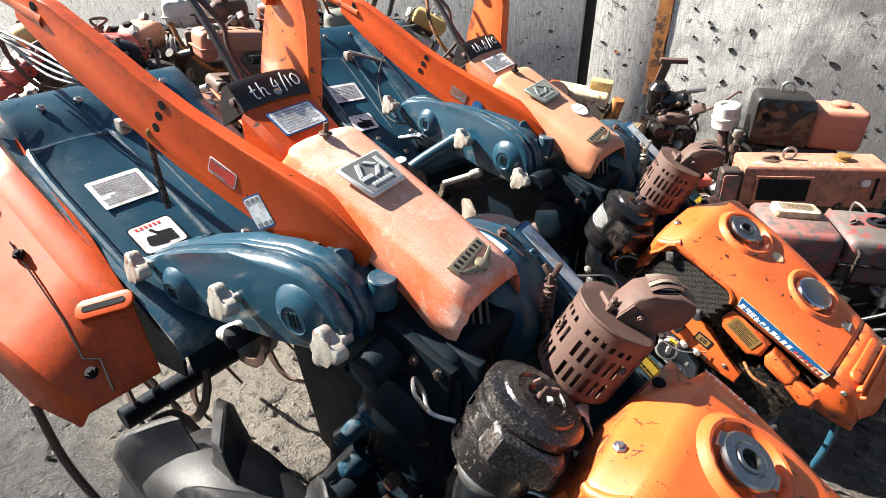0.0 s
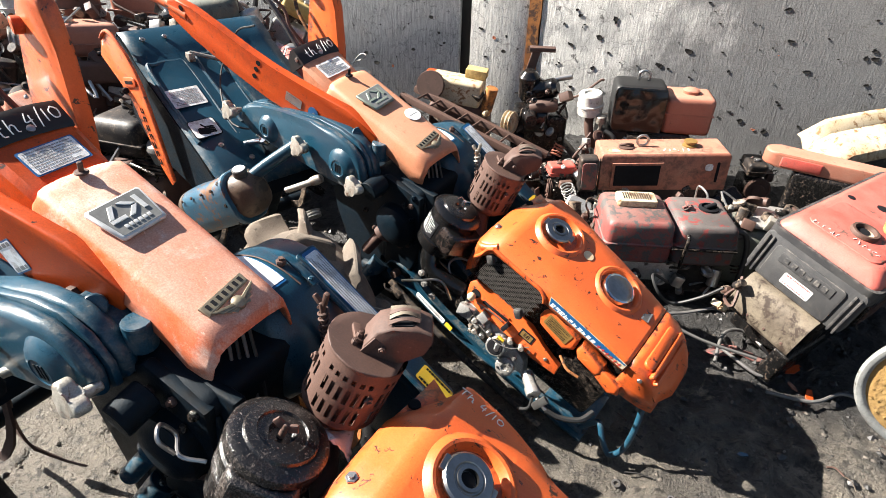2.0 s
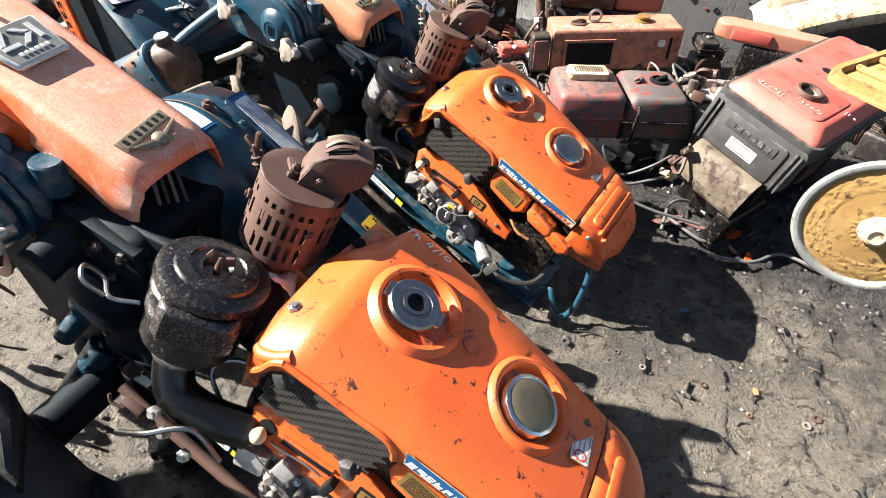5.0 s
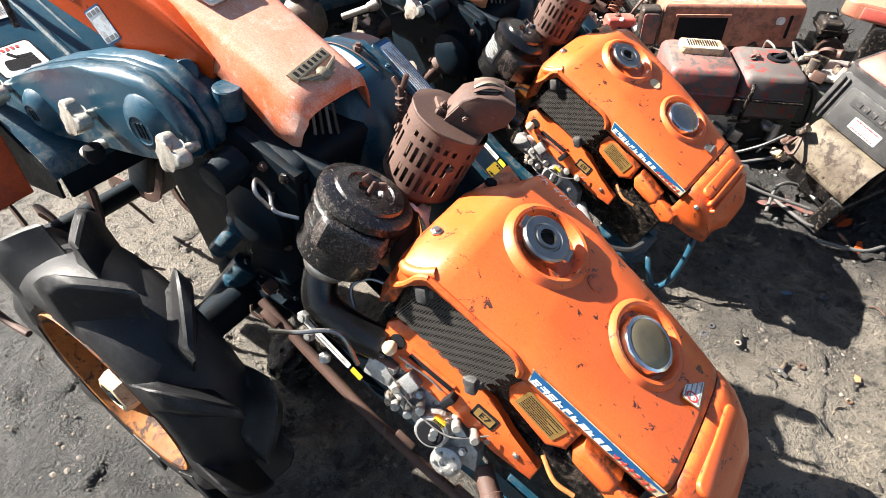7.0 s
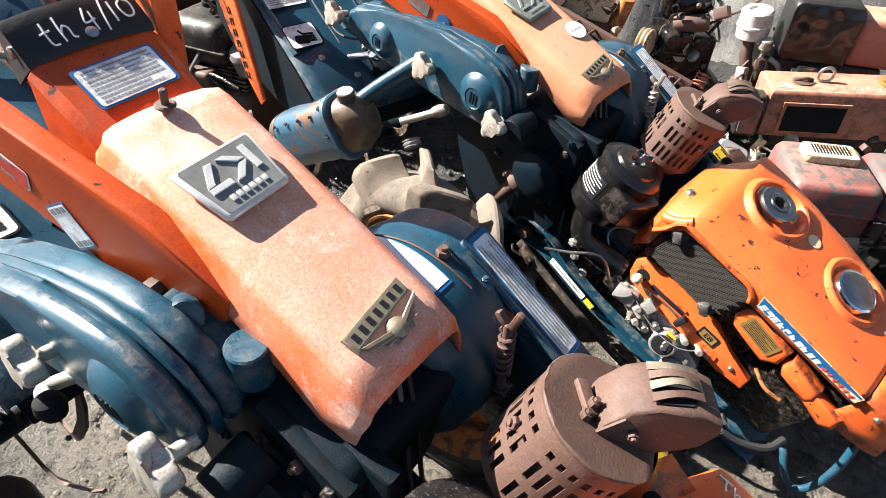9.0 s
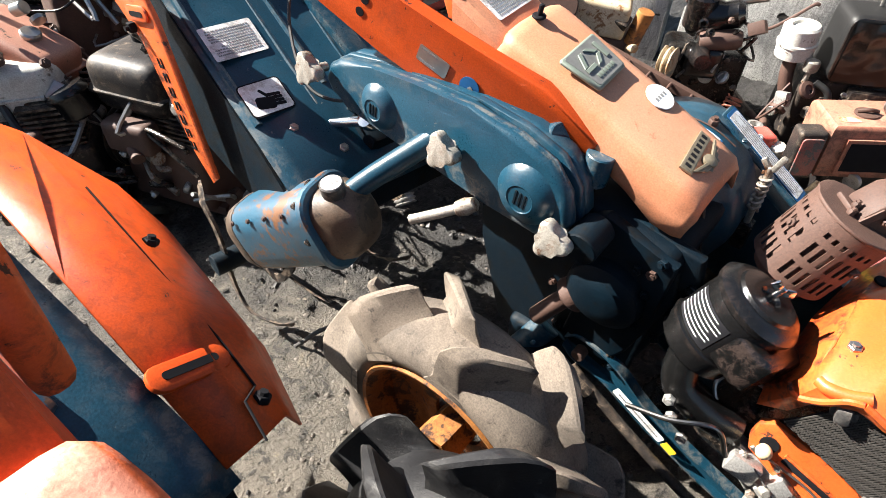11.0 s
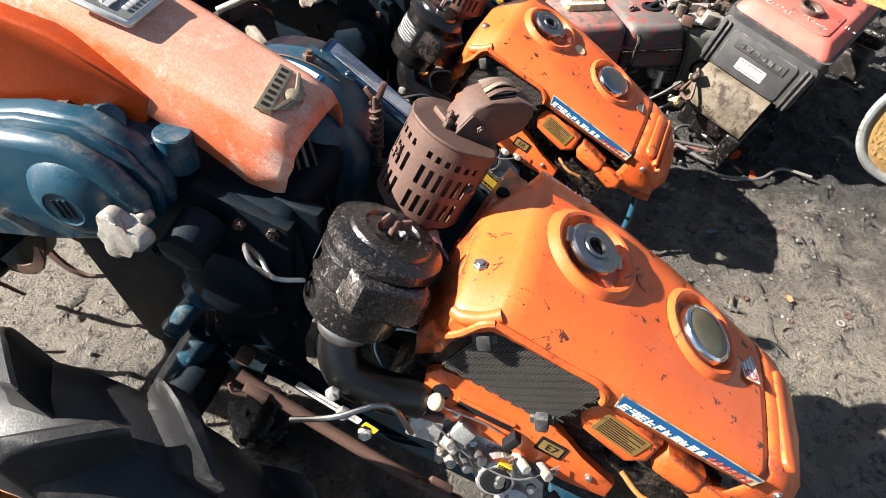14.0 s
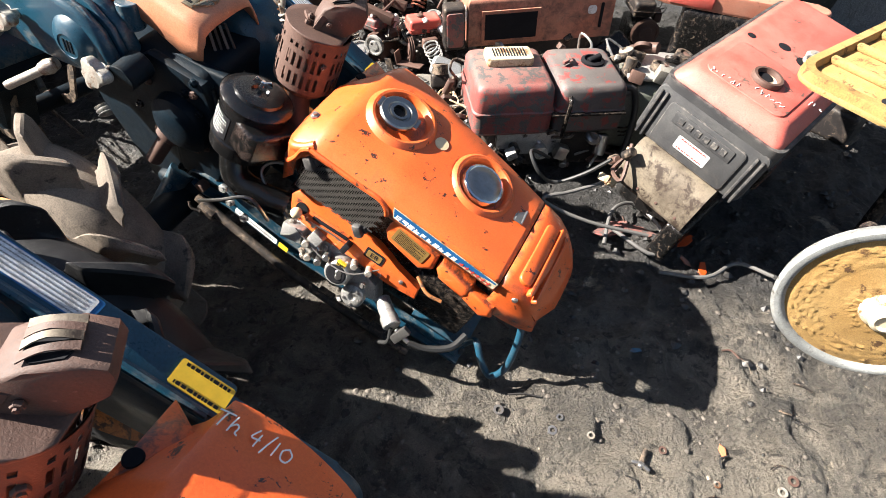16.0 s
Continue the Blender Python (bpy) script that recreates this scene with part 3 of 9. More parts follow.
# u: top height, left edge, right edge, height of the right shoulder, bottom of the right side, bottom of the left side
HOOD = [
    (-0.010, -0.012, 0.160, -0.098, -0.024, -0.075, -0.10),
    (0.004, 0.002, 0.172, -0.116, -0.017, -0.072, -0.10),
    (0.050, 0.033, 0.178, -0.118, 0.012, -0.006, -0.11),
    (0.070, 0.037, 0.178, -0.117, 0.013, -0.004, -0.11),
    (0.210, 0.027, 0.176, -0.114, 0.003, -0.012, -0.12),
    (0.232, 0.024, 0.175, -0.114, 0.002, -0.038, -0.12),
    (0.300, 0.014, 0.172, -0.113, -0.006, -0.045, -0.12),
    (0.400, -0.003, 0.163, -0.111, -0.016, -0.052, -0.12),
    (0.488, -0.018, 0.150, -0.108, -0.026, -0.060, -0.12),
]


def hood_ring(u):
    wt, L, R, ws, wb, wl = interp(HOOD, u)
    p = [(R - 0.004, wb), (R - 0.002, (wb + ws) / 2), (R, ws - 0.006), (R + 0.006, ws + 0.002)]
    for k in (0.2, 0.5, 0.8):
        p.append((R + 0.006 + k * 0.045, ws + 0.002 + (wt - ws - 0.002) * (k ** 0.85)))
    # towards the rear the far side folds down along a crease and bulges outwards
    k = max(0.0, 1 - ((u - 0.09) / 0.17) ** 2)
    a, b, n = R + 0.058, L - 0.065, 24
    for i in range(n + 1):
        x = i / n
        p.append((a + (b - a) * x, wt + 0.012 * x * (1 - x) + (0.002 - 0.004 * k) * x ** 3))
    p += [(L - 0.035 + 0.016 * k, wt - 0.004 - 0.010 * k), (L - 0.012 + 0.026 * k, wt - 0.016 - 0.014 * k), (L + 0.044 * k, wt - 0.034 - 0.012 * k), (L + 0.006 + 0.042 * k, wt - 0.052 - 0.012 * k), (L + 0.006, wl)]
    # the rear edge runs forward towards the far corner
    back = max(0.0, 1 - max(0.0, u) / 0.06)
    return [(u + back * 0.34 * max(0.0, v - 0.07), v, w) for v, w in p]


def dish(bm, m, r_out, r_in, depth, rise=0.008, seg=40):
    """A pressed ring round a sunk well."""
    lathe(bm, [(r_out + 0.013, -0.007), (r_out + 0.006, -0.001), (r_out + 0.002, rise * 0.6), (r_out - 0.003, rise), (r_out - 0.008, rise * 0.9), (r_out - 0.012, rise * 0.3), (r_in, -depth * 0.55), (r_in - 0.003, -depth * 0.9), (r_in - 0.008, -depth), (0.01, -depth)], m, seg, cap=True)


def radiator_cap(bm, m):
    lathe(bm, [(0.024, -0.012), (0.024, 0.002), (0.033, 0.003), (0.036, 0.006), (0.036, 0.010), (0.033, 0.013), (0.022, 0.0135), (0.020, 0.0115), (0.018, 0.0115), (0.017, 0.0145), (0.0125, 0.0145), (0.0115, 0.006), (0.003, 0.006)], m, 32)
    for s in (0, math.pi):
        mm = m @ pose(0.034 * math.cos(s + 0.6), 0.034 * math.sin(s + 0.6), 0.008, 0, 0, math.degrees(s + 0.6))
        box(bm, (0.001, 0, 0), (0.012, 0.024, 0.007), 0.003, mm)


def fuel_cap(bm, m):
    """The skirt has flat facets; the face is a part of its own."""
    lathe(bm, [(0.041, -0.02), (0.0425, 0.010), (0.040, 0.0165), (0.036, 0.018), (0.034, 0.0165), (0.012, 0.0165), (0.004, 0.0165)], m, 15)


def sticker(parent, m, w, h, lines, name="sticker", mat=None, border=None, r=0.004, label="", bars_mat=None, cols=(1,), seed=1):
    """A thin label with rows of unreadable bars on it. m: its middle, z out of the surface."""
    bm = B()
    prism(bm, round_rect(w, h, r), 0, 0.0008, m)
    s = part(name, bm, border or mat or STICKER, parent, label)
    if border:
        bm = B()
        prism(bm, round_rect(w * 0.93, h * 0.90, r), 0.0008, 0.0012, m)
        part("face", bm, mat or STICKER, s)
    rnd = random.Random(seed)
    if lines:
        lines = round(lines * 1.4) if lines > 2 else lines
        bm = B()
        for i in range(lines):
            y = h * (0.36 - 0.72 * i / max(1, lines - 1)) if lines > 1 else 0
            x, end = -w * 0.42, w * 0.42 * (1 if rnd.random() < 0.7 else rnd.uniform(0.2, 0.9))
            while x < end - 0.002:
                k = rnd.uniform(0.3, 0.9) * h / (lines + 1)
                k = min(k, end - x)
                box(bm, (x + k / 2, y, 0.0013), (k * 0.72, 0.36 * h / (lines + 1), 0.0006), 0, m)
                x += k
        stuff(part("print", bm, bars_mat or INK_GREY, s))
    return s


def word(parent, text, m, size, mat, name="lettering", thick=0.0006, slant=0.0, wide=1.0):
    cu = bpy.data.curves.new(name, "FONT")
    cu.body, cu.size, cu.extrude, cu.align_x, cu.align_y, cu.shear = text, size, thick, "CENTER", "CENTER", slant
    tmp = bpy.data.objects.new("tmp", cu)
    scene.collection.objects.link(tmp)
    me = bpy.data.meshes.new_from_object(tmp.evaluated_get(bpy.context.evaluated_depsgraph_get()))
    bpy.data.objects.remove(tmp)
    bpy.data.curves.remove(cu)
    me.transform(m @ Matrix.Diagonal((wide, 1, 1, 1)))
    me.materials.append(mat)
    me.name = name
    ob = new(name, me)
    ob.parent = parent
    return ob


STROKES = {"t": ([(0.1, 0.55), (0.5, 0.6)], [(0.35, 0.95), (0.28, 0.4), (0.3, 0.05), (0.5, 0.0)]), "T": ([(0.0, 0.9), (0.35, 0.95), (0.75, 1.0)], [(0.4, 0.95), (0.33, 0.5), (0.28, 0.0)]),
           "h": ([(0.2, 1.0), (0.12, 0.5), (0.08, 0.0)], [(0.1, 0.3), (0.3, 0.58), (0.45, 0.45), (0.42, 0.1), (0.55, 0.0)]), "4": ([(0.3, 0.95), (0.08, 0.4), (0.5, 0.42)], [(0.45, 0.75), (0.38, 0.3), (0.34, -0.05)]),
           "/": ([(0.4, 1.1), (0.2, 0.5), (0.02, -0.2)],), "1": ([(0.2, 0.85), (0.15, 0.4), (0.1, 0.0)],), "0": ([(0.3, 0.8), (0.05, 0.55), (0.1, 0.08), (0.4, 0.05), (0.52, 0.5), (0.3, 0.8)],), " ": ()}


def scrawl(parent, text, m, size, r=0.0013):
    """Thin white hand lettering, stroke by stroke."""
    x = -0.30 * len(text) * size
    for ch in text:
        if STROKES[ch]:
            bm = B()
            for st in STROKES[ch]:
                tube(bm, [(x + a * size, (b - 0.5) * size, 0) for a, b in st], r, 5, m @ pose(0, 0, 0.0003), 5)
            part("chalk_letter", bm, CHALK, parent)
        x += (0.42 if ch in "1/" else 0.35 if ch == " " else 0.68) * size


def hand_mark(parent, m, s, red=True):
    """A warning sign: a black hand shape over a white field with a black rim."""
    bm = B()
    prism(bm, round_rect(s, s * 0.86, s * 0.12), 0, 0.0008, m)
    st = part("warning_sticker", bm, INK, parent, "white warning sticker with a black glove sign")
    bm = B()
    prism(bm, round_rect(s * 0.93, s * 0.79, s * 0.09), 0.0008, 0.0012, m)
    part("face", bm, STICKER, st)
    bm = B()
    prism(bm, round_rect(s * 0.42, s * 0.30, s * 0.08), 0.0012, 0.0017, m @ pose(-s * 0.08, -s * 0.14, 0, 0, 0, -12))
    for i in range(4):
        prism(bm, round_rect(s * 0.34, s * 0.075, s * 0.03), 0.0012, 0.0018, m @ pose(s * 0.16, s * (0.02 - 0.085 * i), 0, 0, 0, -8))
    prism(bm, round_rect(s * 0.07, s * 0.24, s * 0.03), 0.0012, 0.0018, m @ pose(-s * 0.02, s * 0.10, 0, 0, 0, 30))
    stuff(part("print", bm, INK, st))
    if not red:
        return
    bm = B()
    for i in range(6):
        box(bm, (-s * 0.3 + i * s * 0.10, s * 0.30, 0.0015), (s * 0.06, s * 0.08, 0.0006), 0, m, (0, 0, 15 * (-1) ** i))
    stuff(part("print", bm, INK_RED, st))


def build_hood(t, v):
    us = [-0.010, 0.0, 0.004, 0.012, 0.028, 0.044, 0.050, 0.060] + [0.070 + 0.007 * i for i in range(20)] + [0.210, 0.217, 0.222, 0.232] + [0.239 + 0.007 * i for i in range(35)] + [0.488]
    bm = B()
    rings = [hood_ring(u) for u in us]
    rows = [[bm.verts.new(E_ @ Vector(p)) for p in r] for r in rings]
    for r, a, b in zip(rings, rows, rows[1:]):
        for i in range(len(a) - 1):
            x, y = (r[i][0] + 0.0035, (r[i][1] + r[i + 1][1]) / 2)
            if all(math.hypot(x - cx, y - cy) > 0.066 for cx, cy in ((0.148, 0.050), (0.356, 0.046))):
                bm.faces.new((a[i], a[i + 1], b[i + 1], b[i]))
    hood = part("engine_hood", bm, ORANGE, t, "orange sheet-metal engine hood with chipped paint", 27)
    sol = hood.modifiers.new("sheet", "SOLIDIFY")
    sol.thickness, sol.offset = 0.003, -1
    rm = E_ @ pose(0.148, 0.050, 0.036, 0, 5, 0)
    fm = E_ @ pose(0.356, 0.046, 0.0065, 0, 9.5, 0)
    # rolled edge over the screen and down its two ends
    for pts in ([(0.048, -0.119, 0.008), (0.10, -0.118, 0.003), (0.16, -0.117, -0.003), (0.206, -0.116, -0.006), (0.226, -0.117, -0.020), (0.232, -0.118, -0.036)], [(-0.008, -0.100, -0.072), (0.004, -0.118, -0.066), (0.022, -0.123, -0.036), (0.034, -0.122, -0.004), (0.048, -0.119, 0.008)]):
        bm = B()
        tube(bm, pts, 0.0055, 8, E_, 6)
        part("rolled_edge", bm, ORANGE, hood)
    # the pressed fold that rounds the rear corner
    bm = B()
    tube(bm, [(0.052, -0.106, 0.012), (0.034, -0.112, -0.004), (0.014, -0.112, -0.018), (0.003, -0.104, -0.026)], 0.010, 12, E_, 5)
    part("rear_fold", bm, ORANGE, hood)
    bm = B()
    sk = [[(0.050, 0.168, -0.006), (0.022, 0.12, -0.006), (-0.006, 0.05, -0.006), (-0.010, -0.05, -0.010), (-0.008, -0.098, -0.026), (0.004, -0.117, -0.066), (0.022, -0.121, -0.045)],
          [(0.006, 0.194, -0.016), (0.001, 0.13, -0.014), (-0.011, 0.05, -0.014), (-0.012, -0.05, -0.018), (-0.008, -0.098, -0.026), (0.004, -0.117, -0.066), (0.022, -0.121, -0.045)],
          [(0.004, 0.192, -0.070), (-0.006, 0.13, -0.080), (-0.020, 0.05, -0.085), (-0.022, -0.05, -0.095), (-0.016, -0.098, -0.120), (-0.004, -0.116, -0.140), (0.020, -0.120, -0.100)]]
    loft(bm, sk, E_, cap=False, closed=False)
    rs_ = part("rear_skirt", bm, ORANGE, t, "orange rear skirt of the hood", 30)
    so = rs_.modifiers.new("sheet", "SOLIDIFY")
    so.thickness, so.offset = 0.003, -1
    bm = B()
    lathe(bm, [(0.011, -0.002), (0.010, 0.0015), (0.003, 0.0018)], E_ @ facing((0.008, 0.125, -0.0085), (-0.25, 0.05, 0.95)), 18)
    part("hole", bm, INK, rs_)
    # pressed rings, wells and caps
    for mm, ro, dp in ((rm, 0.068, 0.013), (fm, 0.068, 0.030)):
        bm = B()
        dish(bm, mm, ro, ro - 0.016, dp, 0.009)
        part("cap_ring", bm, ORANGE, hood)
    bm = B()
    lathe(bm, [(0.040, -0.0128), (0.038, -0.0115), (0.02, -0.0115)], rm @ pose(-0.006, -0.006, 0), 24)
    part("well", bm, INK, hood)
    bm = B()
    radiator_cap(bm, rm @ pose(-0.010, -0.008, 0.006, 0, 0, 150) @ Matrix.Scale(1.12, 4))
    rc = part("radiator_cap", bm, DARK_CHROME, t, "worn chrome radiator cap with two ears", 30)
    bm = B()
    lathe(bm, [(0.0112, 0.0), (0.010, 0.001), (0.003, 0.001)], rm @ pose(-0.010, -0.008, 0.006, 0, 0, 150) @ Matrix.Scale(1.12, 4) @ pose(0, 0, 0.0062), 18)
    part("rivet_hole", bm, INK, rc)
    fc_ = fm @ pose(-0.002, -0.007, -0.004) @ Matrix.Scale(1.12, 4)
    bm = B()
    lathe(bm, [(0.026, -0.03), (0.026, -0.012), (0.041, -0.012), (0.0425, -0.006)], fc_, 24)
    fuel_cap(bm, fc_)
    fc = part("fuel_cap", bm, CHROME, t, "round chrome fuel cap with a notched rim")
    bm = B()
    lathe(bm, [(0.0345, 0.0168), (0.032, 0.0185), (0.020, 0.0200), (0.005, 0.0205)], fc_, 32)
    part("cap_face", bm, v["cap_face"], fc)
    bm = B()
    lathe(bm, [(0.016, -0.002), (0.015, 0.002), (0.004, 0.0025)], E_ @ pose(0.240, 0.060, 0.0255, 0, 8, 0), 20)
    part("plug", bm, v["plug"], hood)
    # the nose, a panel of its own behind a dark seam
    bm = B()
    nose = [(0.491, 0, 1.0), (0.51, -0.002, 1.0), (0.545, -0.010, 0.99), (0.575, -0.028, 0.95), (0.592, -0.055, 0.88), (0.598, -0.085, 0.83)]
    rings = []
    for u, dz, k in nose:
        wt, L, R, ws, wb, wl = HOOD[-1][1:]
        wt, ws = wt + dz, ws + dz * 0.8
        L, R = L * k, R * k
        rings.append([(u - 0.004, R, -0.145), (u, R, -0.10), (u, R, ws - 0.012), (u, R + 0.008, ws), (u, R + 0.03, ws + 0.007), (u, R + 0.055, wt), (u, 0, wt + 0.003), (u, L - 0.065, wt + 0.001), (u, L - 0.035, wt - 0.005), (u, L - 0.012, wt - 0.017), (u, L, wt - 0.034), (u, L, -0.10), (u - 0.004, L, -0.145)])
        lean = (u - 0.491) / 0.107 * 0.42
        rings[-1] = [(x + lean * max(0.0, -0.03 - z) - (u - 0.491) / 0.107 * (3.2 * max(0.0, abs(y - 0.02) - 0.03) ** 2 + 0.16 * max(0.0, -y - 0.04)), y, z) for x, y, z in rings[-1]]
    loft(bm, rings, E_, cap=False, closed=False)
    last = rings[-1]
    bm.verts.ensure_lookup_table()
    bm.faces.new([bm.verts[len(bm.verts) - len(last) + i] for i in range(len(last))])
    # a raised oblong pressing across its top
    mm = E_ @ pose(0.530, 0.0, -0.0225, 0, 14, 0)
    prism(bm, round_rect(0.030, 0.165, 0.012), -0.01, 0.004, mm, 0.003)
    if v["n"] == 2:
        for u, w, tl in ((0.553, -0.028, 22), (0.571, -0.040, 38)):
            b2 = B()
            prism(b2, round_rect(0.010, 0.190, 0.004), -0.01, 0.004, E_ @ pose(u, 0.0, w, 0, tl, 0), 0.002)
            part("nose_ridge", b2, ORANGE, t)
    nz = part("hood_nose", bm, ORANGE, t, "orange pressed nose panel of the hood", 45)
    sol = nz.modifiers.new("sheet", "SOLIDIFY")
    sol.thickness, sol.offset = 0.0025, -1
    for p, d, r in (((0.534, -0.104, -0.054), (0.2, -1, 0.4), 0.007), ((0.488, -0.112, -0.140), (0, -1, 0.3), 0.006), ((0.008, -0.043, 0.003), (-0.4, 0, 1), 0.010)):
        bm = B()
        hexnut(bm, p, d, r, r * 0.7, E_)
        part("bolt", bm, STEEL, hood)
    if v["n"] == 1:
        scrawl(hood, "Th 4/10", E_ @ facing((0.104, 0.1905, 0.0085), (0.04, 0.48, 0.87), (0, 0.87, -0.48)), 0.024, 0.0010)
    # dark seam between hood and nose
    bm = B()
    loft(bm, [[(u, y * 0.975, z - 0.006) for _, y, z in hood_ring(0.488)[2:-1]] for u in (0.470, 0.512)], E_, cap=False, closed=False)
    part("seam_strip", bm, INK, hood)
    # blue stripe decal with white letter-like bars
    sm = E_ @ facing((0.364, -0.1150, -0.0275), (0.02, -1, 0.10), (0, 0, 1)) @ pose(0, 0, 0.001, 0, 0, -5.6)
    bm = B()
    prism(bm, [(-0.128, 0.0145), (-0.118, -0.0125), (0.122, -0.010), (0.122, 0.0115)], 0, 0.001, sm)
    st = part("stripe_decal", bm, CREAM, t, "blue and white stripe decal with block lettering")
    bm = B()
    prism(bm, [(-0.125, 0.0128), (-0.1165, -0.0108), (0.035, -0.0088), (0.100, 0.004), (0.119, 0.0055), (0.119, 0.0098)], 0.001, 0.0014, sm)
    part("band", bm, INK_BLUE, st)
    rnd = random.Random(7)
    for i in range(10):
        x = -0.108 + i * 0.0148
        s = 1.0 if i < 4 else 0.8
        bm = B()
        for q in range(3):
            y = -0.0035 + (q - 1) * 0.0048 * s
            if rnd.random() < 0.72:
                box(bm, (x + 0.25 * y, y, 0.0017), (0.0115 * s, 0.0026, 0.0006), 0, sm, (0, 0, -2))
        box(bm, (x + rnd.choice((-0.0045, 0.0, 0.0045)), -0.0035, 0.0018), (0.0028, 0.0125 * s, 0.0006), 0, sm, (0, 0, -14))
        part("letter", bm, CHALK, st)
    for i in range(6):
        x = 0.042 + i * 0.0128
        bm = B()
        box(bm, (x, -0.004, 0.0017), (0.009, 0.0028, 0.0006), 0, sm)
        box(bm, (x + 0.002, -0.004, 0.0018), (0.0028, 0.010, 0.0006), 0, sm, (0, 0, -14))
        part("letter", bm, v["stripe_end"], st)
    # small notice near the seam
    wm = E_ @ pose(0.455, 0.048, -0.0085, 0, 9.5, 92)
    if v["warn"]:
        ws_ = sticker(t, wm, 0.062, 0.032, 3, mat=STICKER, border=BRASS, label="small white caution sticker with a ring mark", seed=4)
        bm = B()
        lathe(bm, [(0.010, 0.0012), (0.010, 0.0018), (0.0075, 0.0018), (0.0075, 0.0012)], wm @ pose(-0.018, 0, 0), 16, cap=False)
        part("mark", bm, INK_RED, ws_)
    else:
        sticker(t, wm, 0.05, 0.022, 2, mat=STEEL, label="bare metal patch of a worn sticker", seed=4)


def build_radiator_side(t, v):
    """The screened side of the engine, the lower control panel and the fuel gear below it."""
    sm = E_ @ facing((0.130, -0.1135, -0.066), (0, -1, 0.16), (0, 0, 1)) @ pose(0, 0, 0, 0, 0, -3)
    bm = B()
    # woven screen, slightly sagging
    n = 14
    g = [[bm.verts.new(sm @ Vector((-0.088 + 0.176 * i / n + 0.018 * (0.5 - j / n) * -1, -0.058 + 0.116 * j / n, 0.003 * noise.noise((i * 0.4, j * 0.4, 2))))) for i in range(n + 1)] for j in range(n + 1)]
    for a, b in zip(g, g[1:]):
        for i in range(n):
            bm.faces.new((a[i], a[i + 1], b[i + 1], b[i]))
    sc = part("radiator_screen", bm, INK, t, "black woven wire radiator screen")
    bm = B()
    for i in range(44):
        x = -0.086 + 0.172 * i / 43
        box(bm, (x, 0, 0.004), (0.0020, 0.114, 0.0022), 0, sm, (0, 0, -9))
    for j in range(26):
        y = -0.056 + 0.112 * j / 25
        for q in range(8):
            box(bm, (0.018 * (j / 25 - 0.5) - 0.075 + 0.0215 * q + 0.004 * (j % 5), y, 0.005), (0.012, 0.0016, 0.0022), 0, sm)
    stuff(part("wire_weave", bm, WIRE, sc))
    for x, y in ((-0.080, 0.030), (0.066, -0.052)):
        bm = B()
        box(bm, (x, y, 0.012), (0.020, 0.030, 0.016), 0.006, sm, (0, 0, 35))
        box(bm, (x, y, 0.006), (0.034, 0.016, 0.010), 0.004, sm, (0, 0, 35))
        part("turn_clip", bm, GREY_PLASTIC, sc)
    bm = B()
    box(bm, (0.17, 0, -0.115), (0.30, 0.205, 0.17), 0.01, E_)
    part("radiator", bm, OILY, t)
    # orange panel with ball knob, slot and plate
    pm = E_ @ facing((0.195, -0.124, -0.180), (0, -1, 0.42), (0, 0, 1)) @ pose(0, 0, 0, 0, 0, 7)
    out = [(-0.166, 0.036), (-0.150, 0.054), (-0.110, 0.052), (-0.055, 0.047), (0.05, 0.028), (0.098, -0.008), (0.166, -0.030), (0.166, -0.062), (0.095, -0.058), (0.00, -0.040), (-0.10, -0.028), (-0.150, -0.014), (-0.162, 0.005)]
    bm = B()
    prism(bm, out, -0.016, 0.004, pm, 0.003)
    pn = part("control_panel", bm, ORANGE, t, "orange lower side panel of the engine")
    bm = B()
    box(bm, (-0.062, 0.004, 0.004), (0.088, 0.010, 0.004), 0.001, pm, (0, 0, -6))
    part("slot", bm, INK, pn)
    for dy in (-1, 1):
        bm = B()
        tube(bm, [(-0.108, 0.009 + 0.009 * dy, 0.005), (-0.060, 0.004 + 0.009 * dy, 0.006), (-0.016, -0.001 + 0.009 * dy, 0.005)], 0.0035, 8, pm, 3)
        part("slot_rim", bm, ORANGE, pn)
    bm = B()
    prism(bm, round_rect(0.046, 0.026, 0.003), 0.004, 0.0055, pm @ pose(0.050, -0.008, 0, 0, 0, -8))
    part("plate_frame", bm, INK, pn)
    bm = B()
    lathe(bm, [(0.014, 0.003), (0.014, 0.006), (0.009, 0.006)], pm @ pose(-0.135, 0.016, 0), 18)
    part("knob_hole", bm, INK, pn)
    bm = B()
    prism(bm, round_rect(0.036, 0.017, 0.002), 0.0055, 0.0065, pm @ pose(0.050, -0.008, 0, 0, 0, -8))
    part("model_plate", bm, BRASS, pn)
    word(pn, "E7" if v["n"] == 1 else "E8", pm @ pose(0.050, -0.008, 0.0068, 0, 0, -8), 0.016, INK, "print", wide=1.25)
    bm = B()
    lathe(bm, [(0.002, -0.012), (0.009, -0.010), (0.0125, -0.002), (0.012, 0.005), (0.007, 0.011), (0.002, 0.0125)], pm @ pose(-0.138, 0.010, 0.022), 16)
    part("ball_knob", bm, CREAM_KNOB, t, "cream plastic ball knob")
    bm = B()
    cyl(bm, (-0.138, 0.010, 0.0), (-0.138, 0.010, 0.012), 0.004, m=pm)
    tube(bm, [(-0.12, -0.006, 0.006), (-0.10, -0.002, 0.012), (-0.06, -0.004, 0.010), (-0.03, -0.010, 0.010)], 0.0022, 6, pm, 4)
    part("throttle_rod", bm, STEEL, pn)
    bm = B()
    box(bm, (-0.012, -0.012, 0.016), (0.014, 0.028, 0.020), 0.003, pm, (0, 0, -20))
